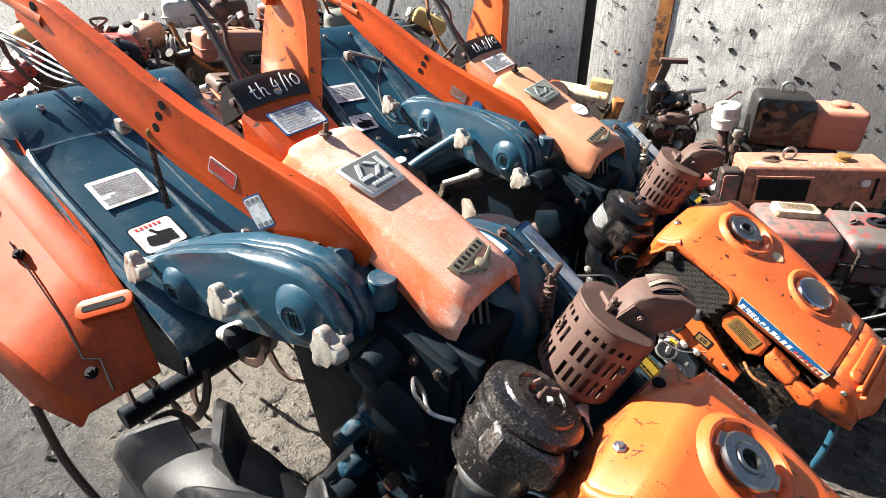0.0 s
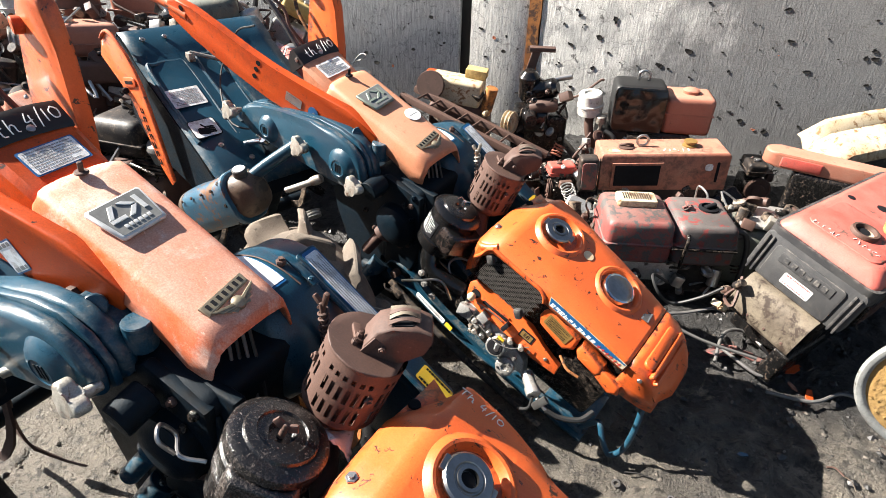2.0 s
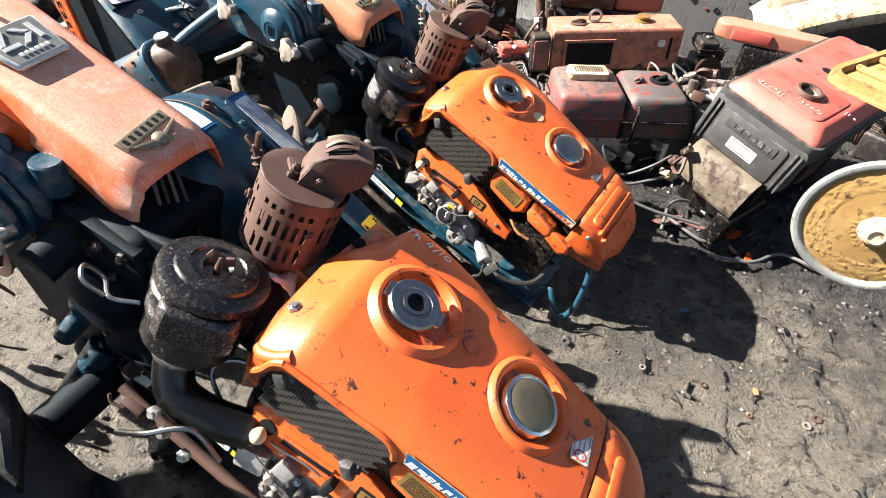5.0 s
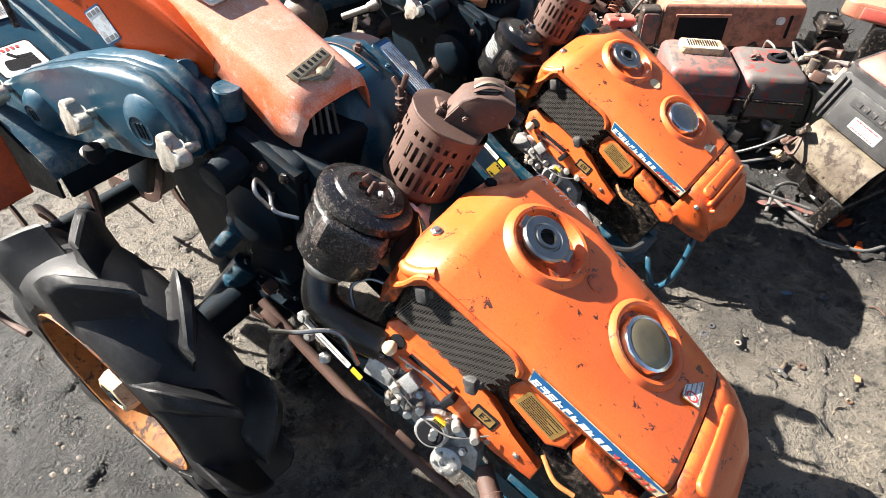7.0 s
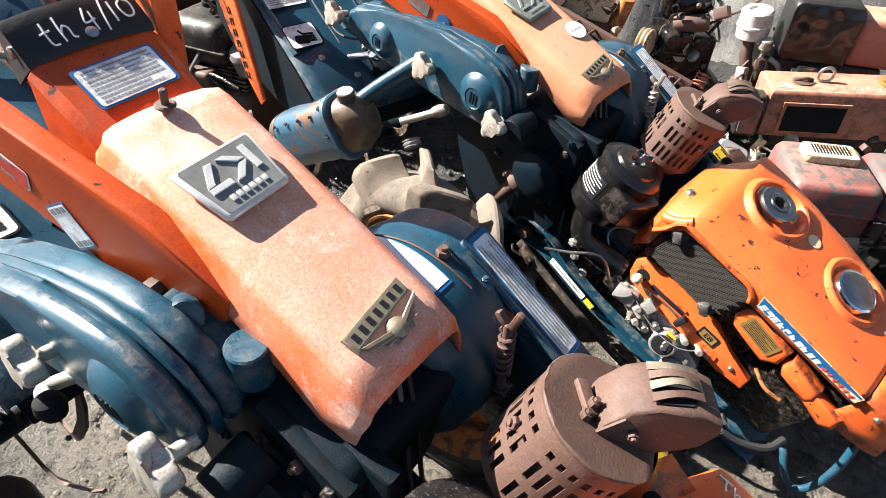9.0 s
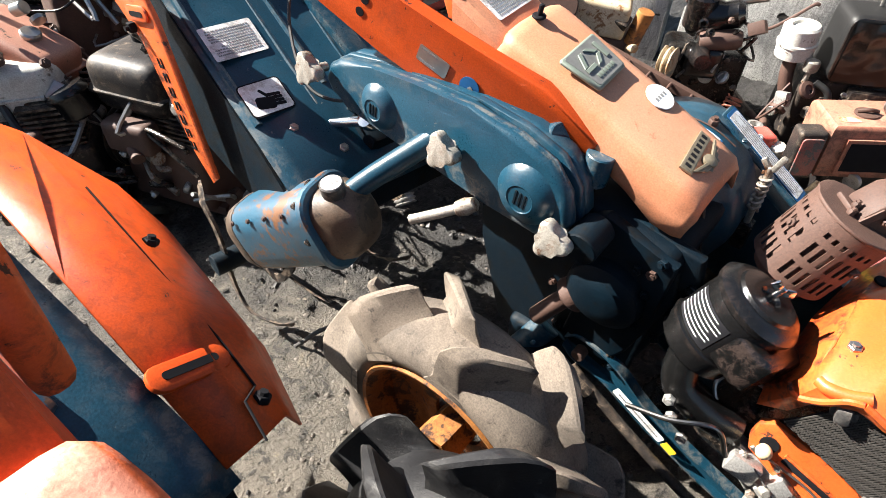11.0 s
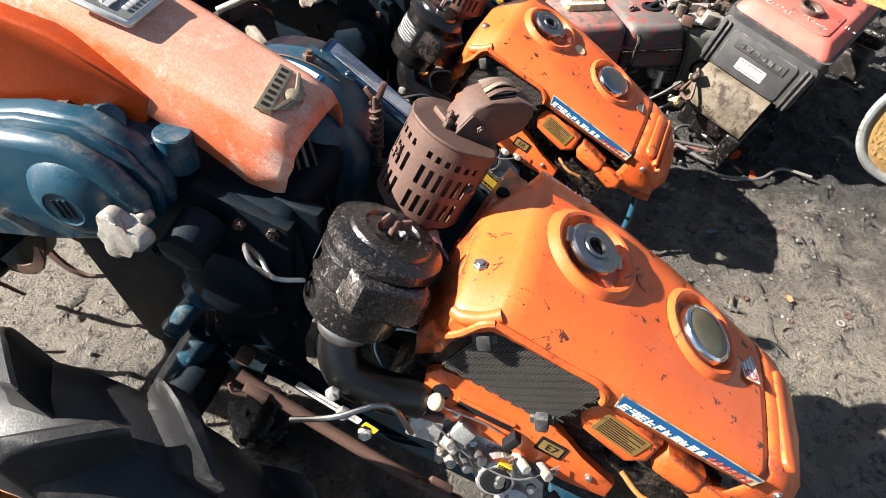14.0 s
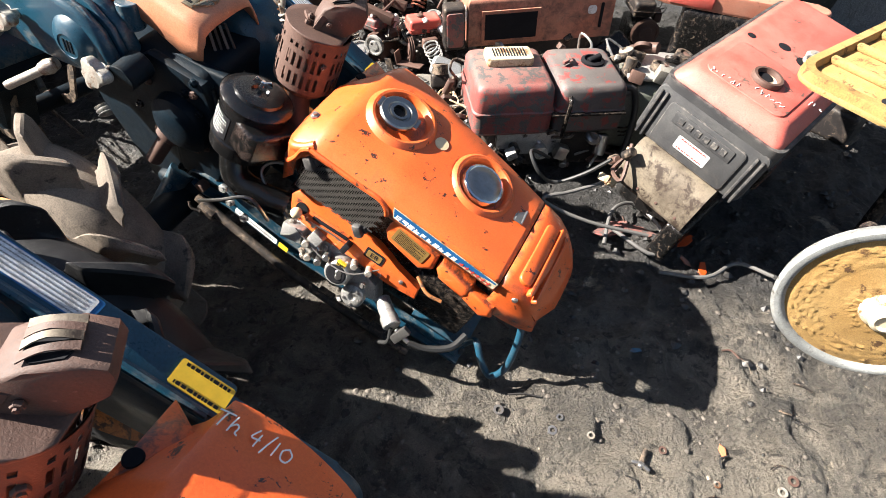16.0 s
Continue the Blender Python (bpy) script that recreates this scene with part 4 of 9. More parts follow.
    part("lever_tip", bm, INK, pn)
    for p in ((-0.145, -0.006), (0.075, -0.046), (0.125, -0.035), (-0.10, -0.012)):
        bm = B()
        hexnut(bm, (*p, 0.004), (0, 0, 1), 0.0055, 0.004, pm)
        part("bolt", bm, STEEL, pn)
    # second orange cover with the brass data plate
    cm = E_ @ facing((0.300, -0.113, -0.100), (0, -1, 0.30), (0, 0, 1)) @ pose(0, 0, 0, 0, 0, -3)
    bm = B()
    prism(bm, [(-0.060, 0.040), (-0.045, 0.047), (0.060, 0.030), (0.066, -0.012), (0.040, -0.034), (-0.046, -0.018), (-0.060, 0.0)], -0.03, 0.002, cm, 0.010, 3)
    prism(bm, [(0.070, 0.028), (0.150, 0.016), (0.165, -0.010), (0.150, -0.032), (0.085, -0.024), (0.068, -0.004)], -0.04, 0.004, cm, 0.016, 4)
    prism(bm, [(0.13, 0.01), (0.215, 0.002), (0.225, -0.03), (0.20, -0.046), (0.14, -0.03)], -0.03, 0.001, cm, 0.012, 3)
    cv = part("side_cover", bm, ORANGE, t, "orange moulded side cover with a brass data plate")
    sticker(cv, cm @ pose(0.0, 0.010, 0.003, 0, 0, -6), 0.082, 0.036, 6, name="data_plate", mat=BRASS, seed=9, bars_mat=INK, label="brass data plate")
    bm = B()
    tube(bm, [(0.05, -0.05, 0.0), (0.085, -0.055, 0.02), (0.12, -0.05, 0.02)], 0.004, 8, cm, 5)
    part("handle_tube", bm, RUST_ORANGE, cv)
    # fuel pump and governor housing in grey cast metal
    gm = E_ @ facing((0.15, -0.150, -0.245), (0, -1, 0.55), (0, 0, 1))
    bm = B()
    prism(bm, [(-0.11, 0.028), (-0.04, 0.036), (0.04, 0.026), (0.13, -0.004), (0.15, -0.04), (0.08, -0.055), (-0.02, -0.04), (-0.10, -0.012)], -0.05, 0.0, gm, 0.006)
    box(bm, (-0.085, 0.008, 0.012), (0.05, 0.036, 0.03), 0.005, gm, (0, 0, 10))
    box(bm, (-0.035, 0.018, 0.014), (0.030, 0.050, 0.03), 0.004, gm, (0, 0, -15))
    part("governor_housing", bm, ALU, t, "oil-stained grey cast governor housing")
    bm = B()
    lathe(bm, [(0.030, -0.02), (0.032, 0.0), (0.030, 0.028), (0.026, 0.032), (0.018, 0.032), (0.017, 0.024), (0.004, 0.022)], gm @ pose(0.045, -0.010, 0.004), 24)
    pump = part("start_dial", bm, ALU, t, "round cast starting dial")
    bm = B()
    box(bm, (0.045, 0.016, 0.030), (0.022, 0.010, 0.012), 0.001, gm)
    part("yellow_tag", bm, YELLOW, pump)
    word(pump, "START", gm @ pose(0.045, 0.016, 0.0364), 0.0072, INK, "print")
    bm = B()
    lathe(bm, [(0.0235, 0.0325), (0.022, 0.0335), (0.018, 0.0335)], gm @ pose(0.045, -0.010, 0.004), 24)
    part("dial_face", bm, INK, pump)
    bm = B()
    lathe(bm, [(0.026, -0.02), (0.028, 0.012), (0.022, 0.016), (0.010, 0.016), (0.009, 0.010), (0.003, 0.010)], gm @ pose(0.098, -0.050, 0.004), 20)
    of = part("oil_filler", bm, ALU, t)
    for i in range(5):
        a = i * 1.2566
        bm = B()
        hexnut(bm, (0.098 + 0.019 * math.cos(a), -0.050 + 0.019 * math.sin(a), 0.018), (0, 0, 1), 0.004, 0.004, gm)
        part("bolt", bm, STEEL, of)
    bm = B()
    cyl(bm, (0.155, -0.035, -0.02), (0.195, -0.047, 0.012), 0.018, m=gm)
    cyl(bm, (0.190, -0.046, 0.008), (0.210, -0.052, 0.024), 0.021, m=gm)
    part("fuel_filter_bowl", bm, v["bowl"], t, "fuel filter bowl with a brown glass")
    bm = B()
    box(bm, (0.235, -0.055, 0.03), (0.022, 0.048, 0.014), 0.004, gm, (0, 0, -20))
    cyl(bm, (0.22, -0.05, 0.03), (0.26, -0.06, 0.03), 0.006, m=gm)
    part("fuel_tap", bm, STEEL, t)
    rnd = random.Random(3)
    for i in range(24):
        x, y = rnd.uniform(-0.11, 0.13), rnd.uniform(-0.03, 0.03)
        bm = B()
        if i % 3:
            hexnut(bm, (x, y - 0.12 * max(x, 0), rnd.uniform(0, 0.02)), (rnd.uniform(-.3, .3), rnd.uniform(-.3, .3), 1), rnd.uniform(0.006, 0.010), 0.008, gm)
        else:
            cyl(bm, (x, y, 0.0), (x + 0.01, y + 0.01, 0.04), 0.008, m=gm)
        part("fitting", bm, STEEL if i % 2 else DULL, t)
    bm = B()
    tube(bm, [(-0.115, 0.02, 0.0), (-0.18, 0.055, 0.004), (-0.21, 0.085, 0.0), (-0.19, 0.115, -0.01), (-0.14, 0.125, -0.02)], 0.0035, 8, gm, 5)
    part("fuel_pipe", bm, DARK_CHROME, t)
    bm = B()
    tube(bm, [(0.26, -0.06, 0.03), (0.30, -0.055, 0.02), (0.345, -0.03, 0.0), (0.36, 0.0, -0.03)], 0.008, 8, gm, 5)
    tube(bm, [(0.21, -0.055, 0.03), (0.22, -0.09, 0.03), (0.20, -0.13, 0.0)], 0.005, 8, gm, 5)
    part("fuel_hose", bm, CABLE, t)
    bm = B()
    tube(bm, [(-0.08, 0.028, 0.03), (0.0, 0.005, 0.035), (0.07, 0.012, 0.04), (0.12, 0.05, 0.02)], 0.0015, 6, gm, 5)
    part("wire", bm, CABLE_GREY, t)
    # crankcase, block and sump in shadow
    bm = B()
    box(bm, (0.25, -0.005, -0.26), (0.50, 0.20, 0.16), 0.02, E_)
    box(bm, (0.44, 0.0, -0.19), (0.12, 0.19, 0.16), 0.015, E_)
    lathe(bm, [(0.11, -0.02), (0.115, 0.0), (0.105, 0.02)], E_ @ pose(0.33, 0.125, -0.20, 90, 0, 0), 30)
    part("crankcase", bm, OILY, t)


def perforated_drum(bm, m, r, h, n=30, rows=((0.10, 0.34), (0.44, 0.68), (0.78, 0.86)), th=0.002):
    """A sheet-metal drum with rows of slots cut through it: z up m's axis."""
    hs = [0.0]
    for a, b in rows:
        hs += [a * h, b * h]
    hs.append(h)
    def ring(rr, z):
        return [bm.verts.new(m @ Vector((rr * math.cos(2 * math.pi * i / (2 * n)), rr * math.sin(2 * math.pi * i / (2 * n)), z))) for i in range(2 * n)]
    R = [[ring(r, z) for z in hs], [ring(r - th, z) for z in hs]]
    for k in range(len(hs) - 1):
        slot = k % 2 == 1
        for i in range(2 * n):
            j = (i + 1) % (2 * n)
            if slot and i % 2 == 0 and (i // 2) % 7 != 6:
                o, q = R
                for a, b, c, d in ((o[k][i], o[k][j], q[k][j], q[k][i]), (o[k + 1][j], o[k + 1][i], q[k + 1][i], q[k + 1][j]), (o[k][i], q[k][i], q[k + 1][i], o[k + 1][i]), (o[k][j], o[k + 1][j], q[k + 1][j], q[k][j])):
                    bm.faces.new((a, b, c, d))
                continue
            for s, rr in enumerate(R):
                f = (rr[k][i], rr[k][j], rr[k + 1][j], rr[k + 1][i])
                bm.faces.new(f if s == 0 else f[::-1])


def build_muffler(t, v):
    mm = E_ @ pose(-0.100, 0.115, 0.064) @ pose(0, 0, 0, *v["muf_tilt"]) @ pose(0, 0, -0.131)
    bm = B()
    perforated_drum(bm, mm, 0.068, 0.125)
    mf = part("muffler_guard", bm, RUST, t, "rust-brown perforated muffler guard", 30)
    bm = B()
    lathe(bm, [(0.050, -0.02), (0.052, 0.0), (0.056, 0.118), (0.03, 0.12)], mm, 28)
    part("muffler", bm, RUST, t)
    bm = B()
    # the lid is a disc with one side cut away
    out = [(0.070 * math.cos(a), 0.070 * math.sin(a)) for a in (math.radians(30 + 300 * i / 30) for i in range(31))]
    prism(bm, out, 0.1255, 0.131, mm @ pose(0, 0, 0, 0, 0, 10), 0.002)
    part("lid", bm, RUST, mf)
    bm = B()
    # the outlet, a folded sheet elbow with a torn, slotted roof
    om = mm @ pose(0, 0, 0, 0, 0, v["muf_out"])
    side = [(-0.012, 0.118), (0.040, 0.118), (0.050, 0.141), (0.070, 0.157), (0.079, 0.164), (0.081, 0.190), (0.073, 0.203), (0.046, 0.205), (0.014, 0.189), (-0.005, 0.175), (-0.014, 0.142)]
    prism(bm, side, -0.028, 0.030, om @ pose(0, 0.004, 0, 90, 0, 0), 0.005, 2)
    ou = part("exhaust_outlet", bm, RUST, t, "dented rusty exhaust outlet with torn slots")
    rm = om @ pose(0.030, 0.004, 0.1980, 0, -25, 0)
    bm = B()
    prism(bm, [(-0.022, -0.014), (-0.014, -0.022), (0.012, -0.022), (0.020, -0.012), (0.021, 0.010), (0.014, 0.021), (-0.012, 0.022), (-0.021, 0.014)], -0.004, 0.0012, rm)
    part("slot", bm, INK, ou)
    for i, (y0, y1, lift) in enumerate(((-0.017, -0.012, 0.006), (-0.004, -0.002, 0.009), (0.008, 0.006, 0.008), (0.019, 0.015, 0.005))):
        bm = B()
        rows = []
        for k in range(9):
            q = k / 8
            x, y, z = -0.024 + 0.047 * q, y0 + (y1 - y0) * q, 0.001 + lift * math.sin(math.pi * q)
            h = 0.0032 + 0.0012 * abs(2 * q - 1)
            rows.append([(x, y - h, z), (x, y + h, z + 0.001), (x, y + h, z + 0.0025), (x, y - h, z + 0.0015)])
        loft(bm, rows, rm)
        part("slat", bm, RUST_GREY if i % 2 else RUST, ou)
    bm = B()
    box(bm, (-0.004, -0.026, 0.146), (0.012, 0.004, 0.034), 0.0015, om, (0, 18, 0))
    part("lug", bm, RUST, ou)
    bm = B()
    hexnut(bm, (0.014, -0.027, 0.150), (0, -1, 0), 0.006, 0.006, om)
    part("bolt", bm, RUST, ou)
    for p in ((-0.022, -0.004, 0.139), (-0.026, -0.014, 0.131)):
        bm = B()
        hexnut(bm, p, (0, 0, 1), 0.006, 0.008, om)
        part("bolt", bm, RUST, mf)
    bm = B()
    box(bm, (-0.024, 0.006, 0.135), (0.014, 0.040, 0.008), 0.002, om, (0, 0, 15))
    part("clamp", bm, RUST, mf)
    for a in (215, 320):
        bm = B()
        hexnut(bm, (0.068 * math.cos(radians(a)), 0.068 * math.sin(radians(a)), 0.075), (math.cos(radians(a)), math.sin(radians(a)), 0), 0.008, 0.006, mm)
        part("bolt", bm, RUST, mf)
    bm = B()
    tube(bm, [(0, 0, -0.01), (0.02, -0.03, -0.06), (0.07, -0.08, -0.10), (0.12, -0.12, -0.11)], 0.024, 12, mm, 5)
    part("exhaust_pipe", bm, RUST, t)


def build_air_cleaner(t, v):
    am = E_ @ pose(-0.113, -0.049, 0.0) @ pose(0, 0, 0, *v["air"]) @ Matrix.Scale(v["air_s"], 4) @ pose(0, 0, -0.128)
    bm = B()
    if v["air_box"]:
        prof = [(0.052, 0.0), (0.060, 0.006), (0.060, 0.045), (0.064, 0.047), (0.064, 0.053), (0.061, 0.055), (0.061, 0.075), (0.066, 0.078), (0.066, 0.086), (0.063, 0.089), (0.063, 0.098), (0.068, 0.101), (0.067, 0.112), (0.058, 0.118), (0.050, 0.1185), (0.048, 0.1225), (0.034, 0.124), (0.032, 0.121), (0.018, 0.1215), (0.014, 0.114), (0.004, 0.114)]
    else:
        prof = [(0.050, -0.02), (0.058, -0.012), (0.058, 0.010), (0.061, 0.012), (0.061, 0.018), (0.058, 0.020), (0.058, 0.088), (0.063, 0.092), (0.064, 0.100), (0.056, 0.108), (0.044, 0.110), (0.042, 0.115), (0.030, 0.1165), (0.016, 0.116), (0.013, 0.111), (0.004, 0.111)]
    lathe(bm, prof, am, 40)
    ac = part("air_cleaner", bm, GRIMY if v["air_box"] else BLACK, t, "oily black air cleaner can" if v["air_box"] else "glossy black air cleaner canister with a white label")
    if v["air_box"]:
        bm = B()
        prism(bm, [(-0.046, -0.010), (-0.044, -0.066), (-0.034, -0.078), (0.034, -0.082), (0.048, -0.072), (0.052, -0.010)], 0.044, 0.094, am @ pose(0, 0, 0, -4, 0, 25), 0.011, 3)
        part("intake_box", bm, GRIMY, ac)
        sticker(ac, am @ facing((-0.064, 0.0, 0.065), (-1, -0.1, 0), (0, 0, 1)), 0.035, 0.036, 4, mat=INK, bars_mat=INK_GREY, name="small_plate", seed=6)
    else:
        bm = B()
        n = 14
        pts = [(0.0588 * math.cos(radians(188 + 76 * i / n)), 0.0588 * math.sin(radians(188 + 76 * i / n))) for i in range(n + 1)]
        for z0, z1 in ((0.024, 0.072),):
            a = [bm.verts.new(am @ Vector((*p, z0))) for p in pts]
            b = [bm.verts.new(am @ Vector((*p, z1))) for p in pts]
            for i in range(n):
                bm.faces.new((a[i], a[i + 1], b[i + 1], b[i]))
        lb = part("paper_label", bm, INK, ac, "black label with white print")
        bm = B()
        rnd = random.Random(8)
        for k in range(7):
            z = 0.029 + k * 0.0062
            x = 190
            while x < 258 - (10 if k % 3 == 0 else 0):
                wdt = rnd.uniform(1.5, 5)
                c0, c1 = radians(x), radians(x + wdt)
                q = [(0.0592 * math.cos(c0), 0.0592 * math.sin(c0)), (0.0592 * math.cos(c1), 0.0592 * math.sin(c1))]
                f = [bm.verts.new(am @ Vector((*q[0], z))), bm.verts.new(am @ Vector((*q[1], z))), bm.verts.new(am @ Vector((*q[1], z + 0.0017))), bm.verts.new(am @ Vector((*q[0], z + 0.0017)))]
                bm.faces.new(f)
                x += wdt + 1.4
        stuff(part("print", bm, CHALK, lb))
        bm = B()
        prism(bm, [(-0.050, -0.010), (-0.048, -0.074), (-0.036, -0.088), (0.036, -0.090), (0.050, -0.076), (0.054, -0.010)], 0.020, 0.078, am @ pose(0, 0, 0, -4, 0, 62), 0.009, 3)
        part("intake_box", bm, BLACK, ac)
    bm = B()
    cyl(bm, (0, 0, 0.11), (0, 0, 0.138), 0.0045, m=am)
    for s in (-1, 1):
        box(bm, (0.009 * s, 0.003 * s, 0.134), (0.014, 0.005, 0.012), 0.002, am, (0, -25 * s, 20))
    part("wing_nut", bm, v["wing"], ac)
    bm = B()
    tube(bm, [(0, -0.01, 0.01), (0.004, -0.022, -0.025), (0.030, -0.034, -0.058), (0.080, -0.028, -0.066), (0.13, -0.01, -0.066)], 0.026, 18, am, 5)
    ip = part("intake_pipe", bm, BLACK, t, "dark curved intake pipe")
    bm = B()
    lathe(bm, [(0.034, -0.010), (0.036, -0.006), (0.036, 0.004), (0.033, 0.008)], am @ pose(0.002, -0.014, -0.004, 12, 0, 0), 24)
    part("hose_clamp", bm, STEEL, ip)
    for p in ((0.028, -0.066, -0.066), (0.050, -0.068, -0.084), (0.085, -0.066, -0.100)):
        bm = B()
        hexnut(bm, p, (0, -1, 0.2), 0.009, 0.008, am)
        part("fitting", bm, ALU, t)
    bm = B()
    tube(bm, [(0.0, -0.085, -0.115), (0.04, -0.10, -0.065), (0.085, -0.085, -0.03), (0.13, -0.075, -0.06)], 0.0035, 8, am, 6)
    part("fuel_pipe", bm, DARK_CHROME, t)
    if v["air_box"]:
        bm = B()
        tube(bm, [(-0.06, -0.03, 0.03), (-0.09, -0.045, 0.025), (-0.115, -0.03, 0.03), (-0.13, -0.05, 0.05), (-0.115, -0.065, 0.045), (-0.095, -0.05, 0.028)], 0.003, 8, am, 5)
        part("wire_loop", bm, STEEL, t)


def build_frame(t, v):
    """Chassis rails, gearbox, stand."""
    for y in (-0.098, 0.075):
        bm = B()
        line = bezier([(-0.075, 0.395), (-0.035, 0.392), (0.030, 0.375), (0.100, 0.325), (0.200, 0.270), (0.40, 0.190), (0.66, 0.085)], 4)
        ro = []
        for k, p in enumerate(line):
            q = line[min(k + 1, len(line) - 1)] - line[max(k - 1, 0)]
            d = Vector((q.x, q.y)).normalized()
            n = Vector((-d.y, d.x))
            w = 0.032 * min(1.0, 0.45 + 0.25 * k) * (1 - 0.25 * k / len(line)) + 0.014 * math.exp(-((k - 5) / 4) ** 2)
            ro.append([(p.x + b * n.x, y + a, p.y + b * n.y) for a, b in ((0.012, -w), (0.012, w), (-0.010, w), (-0.010, w - 0.006), (0.006, w - 0.006), (0.006, -w + 0.006), (-0.010, -w + 0.006), (-0.010, -w))])
        loft(bm, ro)
        # tractor 1's blue rails take near-black navy in place of their shade
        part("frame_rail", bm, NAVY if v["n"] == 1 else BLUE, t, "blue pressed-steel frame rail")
        if y < 0:
            fm = facing((0.130, -0.110, 0.306), (0, -1, 0.10), (0.45, 0, 0.89))
            sticker(t, fm @ pose(-0.02, 0, 0.002), 0.13, 0.022, 1, mat=STICKER, seed=3)
            bm = B()
            prism(bm, round_rect(0.028, 0.020, 0.002), 0, 0.001, fm @ pose(0.065, 0, 0.002))
            part("yellow_sticker", bm, YELLOW, t)
    bm = B()
    tube(bm, [(-0.035, -0.134, 0.372), (0.12, -0.146, 0.290), (0.30, -0.157, 0.215), (0.56, -0.16, 0.115)], 0.011, 10, I4, 4)
    part("linkage_rod", bm, v["rod"], t, "long linkage rod beside the rail")
    for f in (0.0, 0.33, 0.47):
        z = 0.352 - f * 0.43
        bm = B()
        box(bm, (f, -0.150, z), (0.044, 0.016, 0.022), 0.003, I4, (0, 24, 0))
        tube(bm, [(f - 0.01, -0.160, z + 0.004), (f - 0.03, -0.165, z + 0.014), (f - 0.038, -0.158, z + 0.026)], 0.0035, 8, I4, 4)
        part("rod_bracket", bm, v["rod"], t)
    bm = B()
    cyl(bm, (-0.035, -0.095, 0.388), (-0.035, -0.120, 0.388), 0.014)
    part("pivot_bolt", bm, RUST, t)
    # front stand: a bent tube that stands on the ground, with a stay
    bm = B()
    tube(bm, v["stand"], 0.0088, 10, I4, 6)
    tube(bm, v["stay"], 0.006, 8, I4, 4)
    part("front_stand", bm, BLUE, t, "blue bent-tube front stand on the ground")
    bm = B()
    box(bm, (0.60, -0.02, 0.115), (0.16, 0.20, 0.012), 0.003, I4, (0, 21, 0))
    part("front_plate", bm, BLUE, t)
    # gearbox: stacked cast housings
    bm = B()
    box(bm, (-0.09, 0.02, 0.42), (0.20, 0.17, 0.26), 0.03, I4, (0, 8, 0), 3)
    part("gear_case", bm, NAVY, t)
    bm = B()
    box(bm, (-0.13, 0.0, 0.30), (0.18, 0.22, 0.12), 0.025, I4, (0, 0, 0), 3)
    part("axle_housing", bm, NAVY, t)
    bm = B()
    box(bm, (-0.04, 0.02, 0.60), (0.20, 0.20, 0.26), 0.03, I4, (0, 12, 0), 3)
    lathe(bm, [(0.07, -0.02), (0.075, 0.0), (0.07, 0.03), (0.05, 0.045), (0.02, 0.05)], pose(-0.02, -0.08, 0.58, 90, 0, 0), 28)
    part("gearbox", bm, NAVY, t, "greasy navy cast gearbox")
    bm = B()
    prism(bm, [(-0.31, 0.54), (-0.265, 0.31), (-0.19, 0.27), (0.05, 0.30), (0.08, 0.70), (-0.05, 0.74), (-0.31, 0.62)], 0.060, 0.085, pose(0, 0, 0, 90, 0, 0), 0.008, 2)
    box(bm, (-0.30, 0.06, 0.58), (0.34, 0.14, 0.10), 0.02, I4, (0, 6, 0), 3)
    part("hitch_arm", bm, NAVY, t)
    bm = B()
    cyl(bm, (-0.070, -0.085, 0.545), (-0.132, -0.140, 0.458), 0.019, bev=0.008)
    lathe(bm, [(0.034, -0.02), (0.036, 0.0), (0.036, 0.012), (0.026, 0.020)], pose(-0.078, -0.090, 0.53) @ Vector((-0.062, -0.055, -0.087)).to_track_quat("Z", "Y").to_matrix().to_4x4(), 20)
    part("shift_shaft_housing", bm, v["pipe"], t)
    bm = B()
    cyl(bm, (-0.125, -0.085, 0.385), (-0.182, -0.158, 0.285), 0.031, 0.028, 22)
    cyl(bm, (-0.178, -0.152, 0.292), (-0.196, -0.175, 0.262), 0.020)
    box(bm, (-0.150, -0.118, 0.335), (0.008, 0.010, 0.100), 0.003, I4, (24, 32, 0))
    part("drain_elbow", bm, BLUE, t)
    # axle
    bm = B()
    cyl(bm, (-0.13, -0.43, 0.31), (-0.13, 0.43, 0.31), 0.016)
    cyl(bm, (-0.13, -0.25, 0.31), (-0.13, 0.25, 0.31), 0.042, bev=0.006)
    part("axle", bm, NAVY, t)
    rnd = random.Random(v["n"])
    for i in range(22):
        f, z = rnd.uniform(-0.17, 0.07), rnd.uniform(0.32, 0.72)
        bm = B()
        hexnut(bm, (f, -0.080 - 0.01 * rnd.random(), z), (rnd.uniform(-.3, .3), -1, 0.2), rnd.uniform(0.006, 0.010), 0.009)
        part("bolt", bm, rnd.choice((OILY, NAVY, NAVY, RUST)), t)
    # flat cover on the gearbox with its flange and bolts
    gm = facing((0.0, -0.074, 0.55), (0.05, -1, 0.12), (0.2, 0, 1))
    bm = B()
    prism(bm, [(-0.085, -0.175), (0.055, -0.185), (0.085, -0.10), (0.105, 0.10), (0.075, 0.175), (-0.050, 0.175), (-0.095, 0.06)], -0.03, 0.0, gm, 0.012, 3)
    prism(bm, [(-0.060, -0.140), (0.040, -0.150), (0.062, -0.09), (0.078, 0.08), (0.055, 0.140), (-0.036, 0.140), (-0.068, 0.05)], 0.0, 0.012, gm, 0.010, 3)
    cvr = part("gearbox_cover", bm, NAVY, t, "flat navy cover plate of the gearbox")
    for p in ((-0.072, -0.15), (0.06, -0.155), (0.088, -0.02), (0.085, 0.12), (-0.045, 0.158), (-0.082, 0.03)):
        bm = B()
        hexnut(bm, (*p, 0.0), (0, 0, 1), 0.009, 0.008, gm)
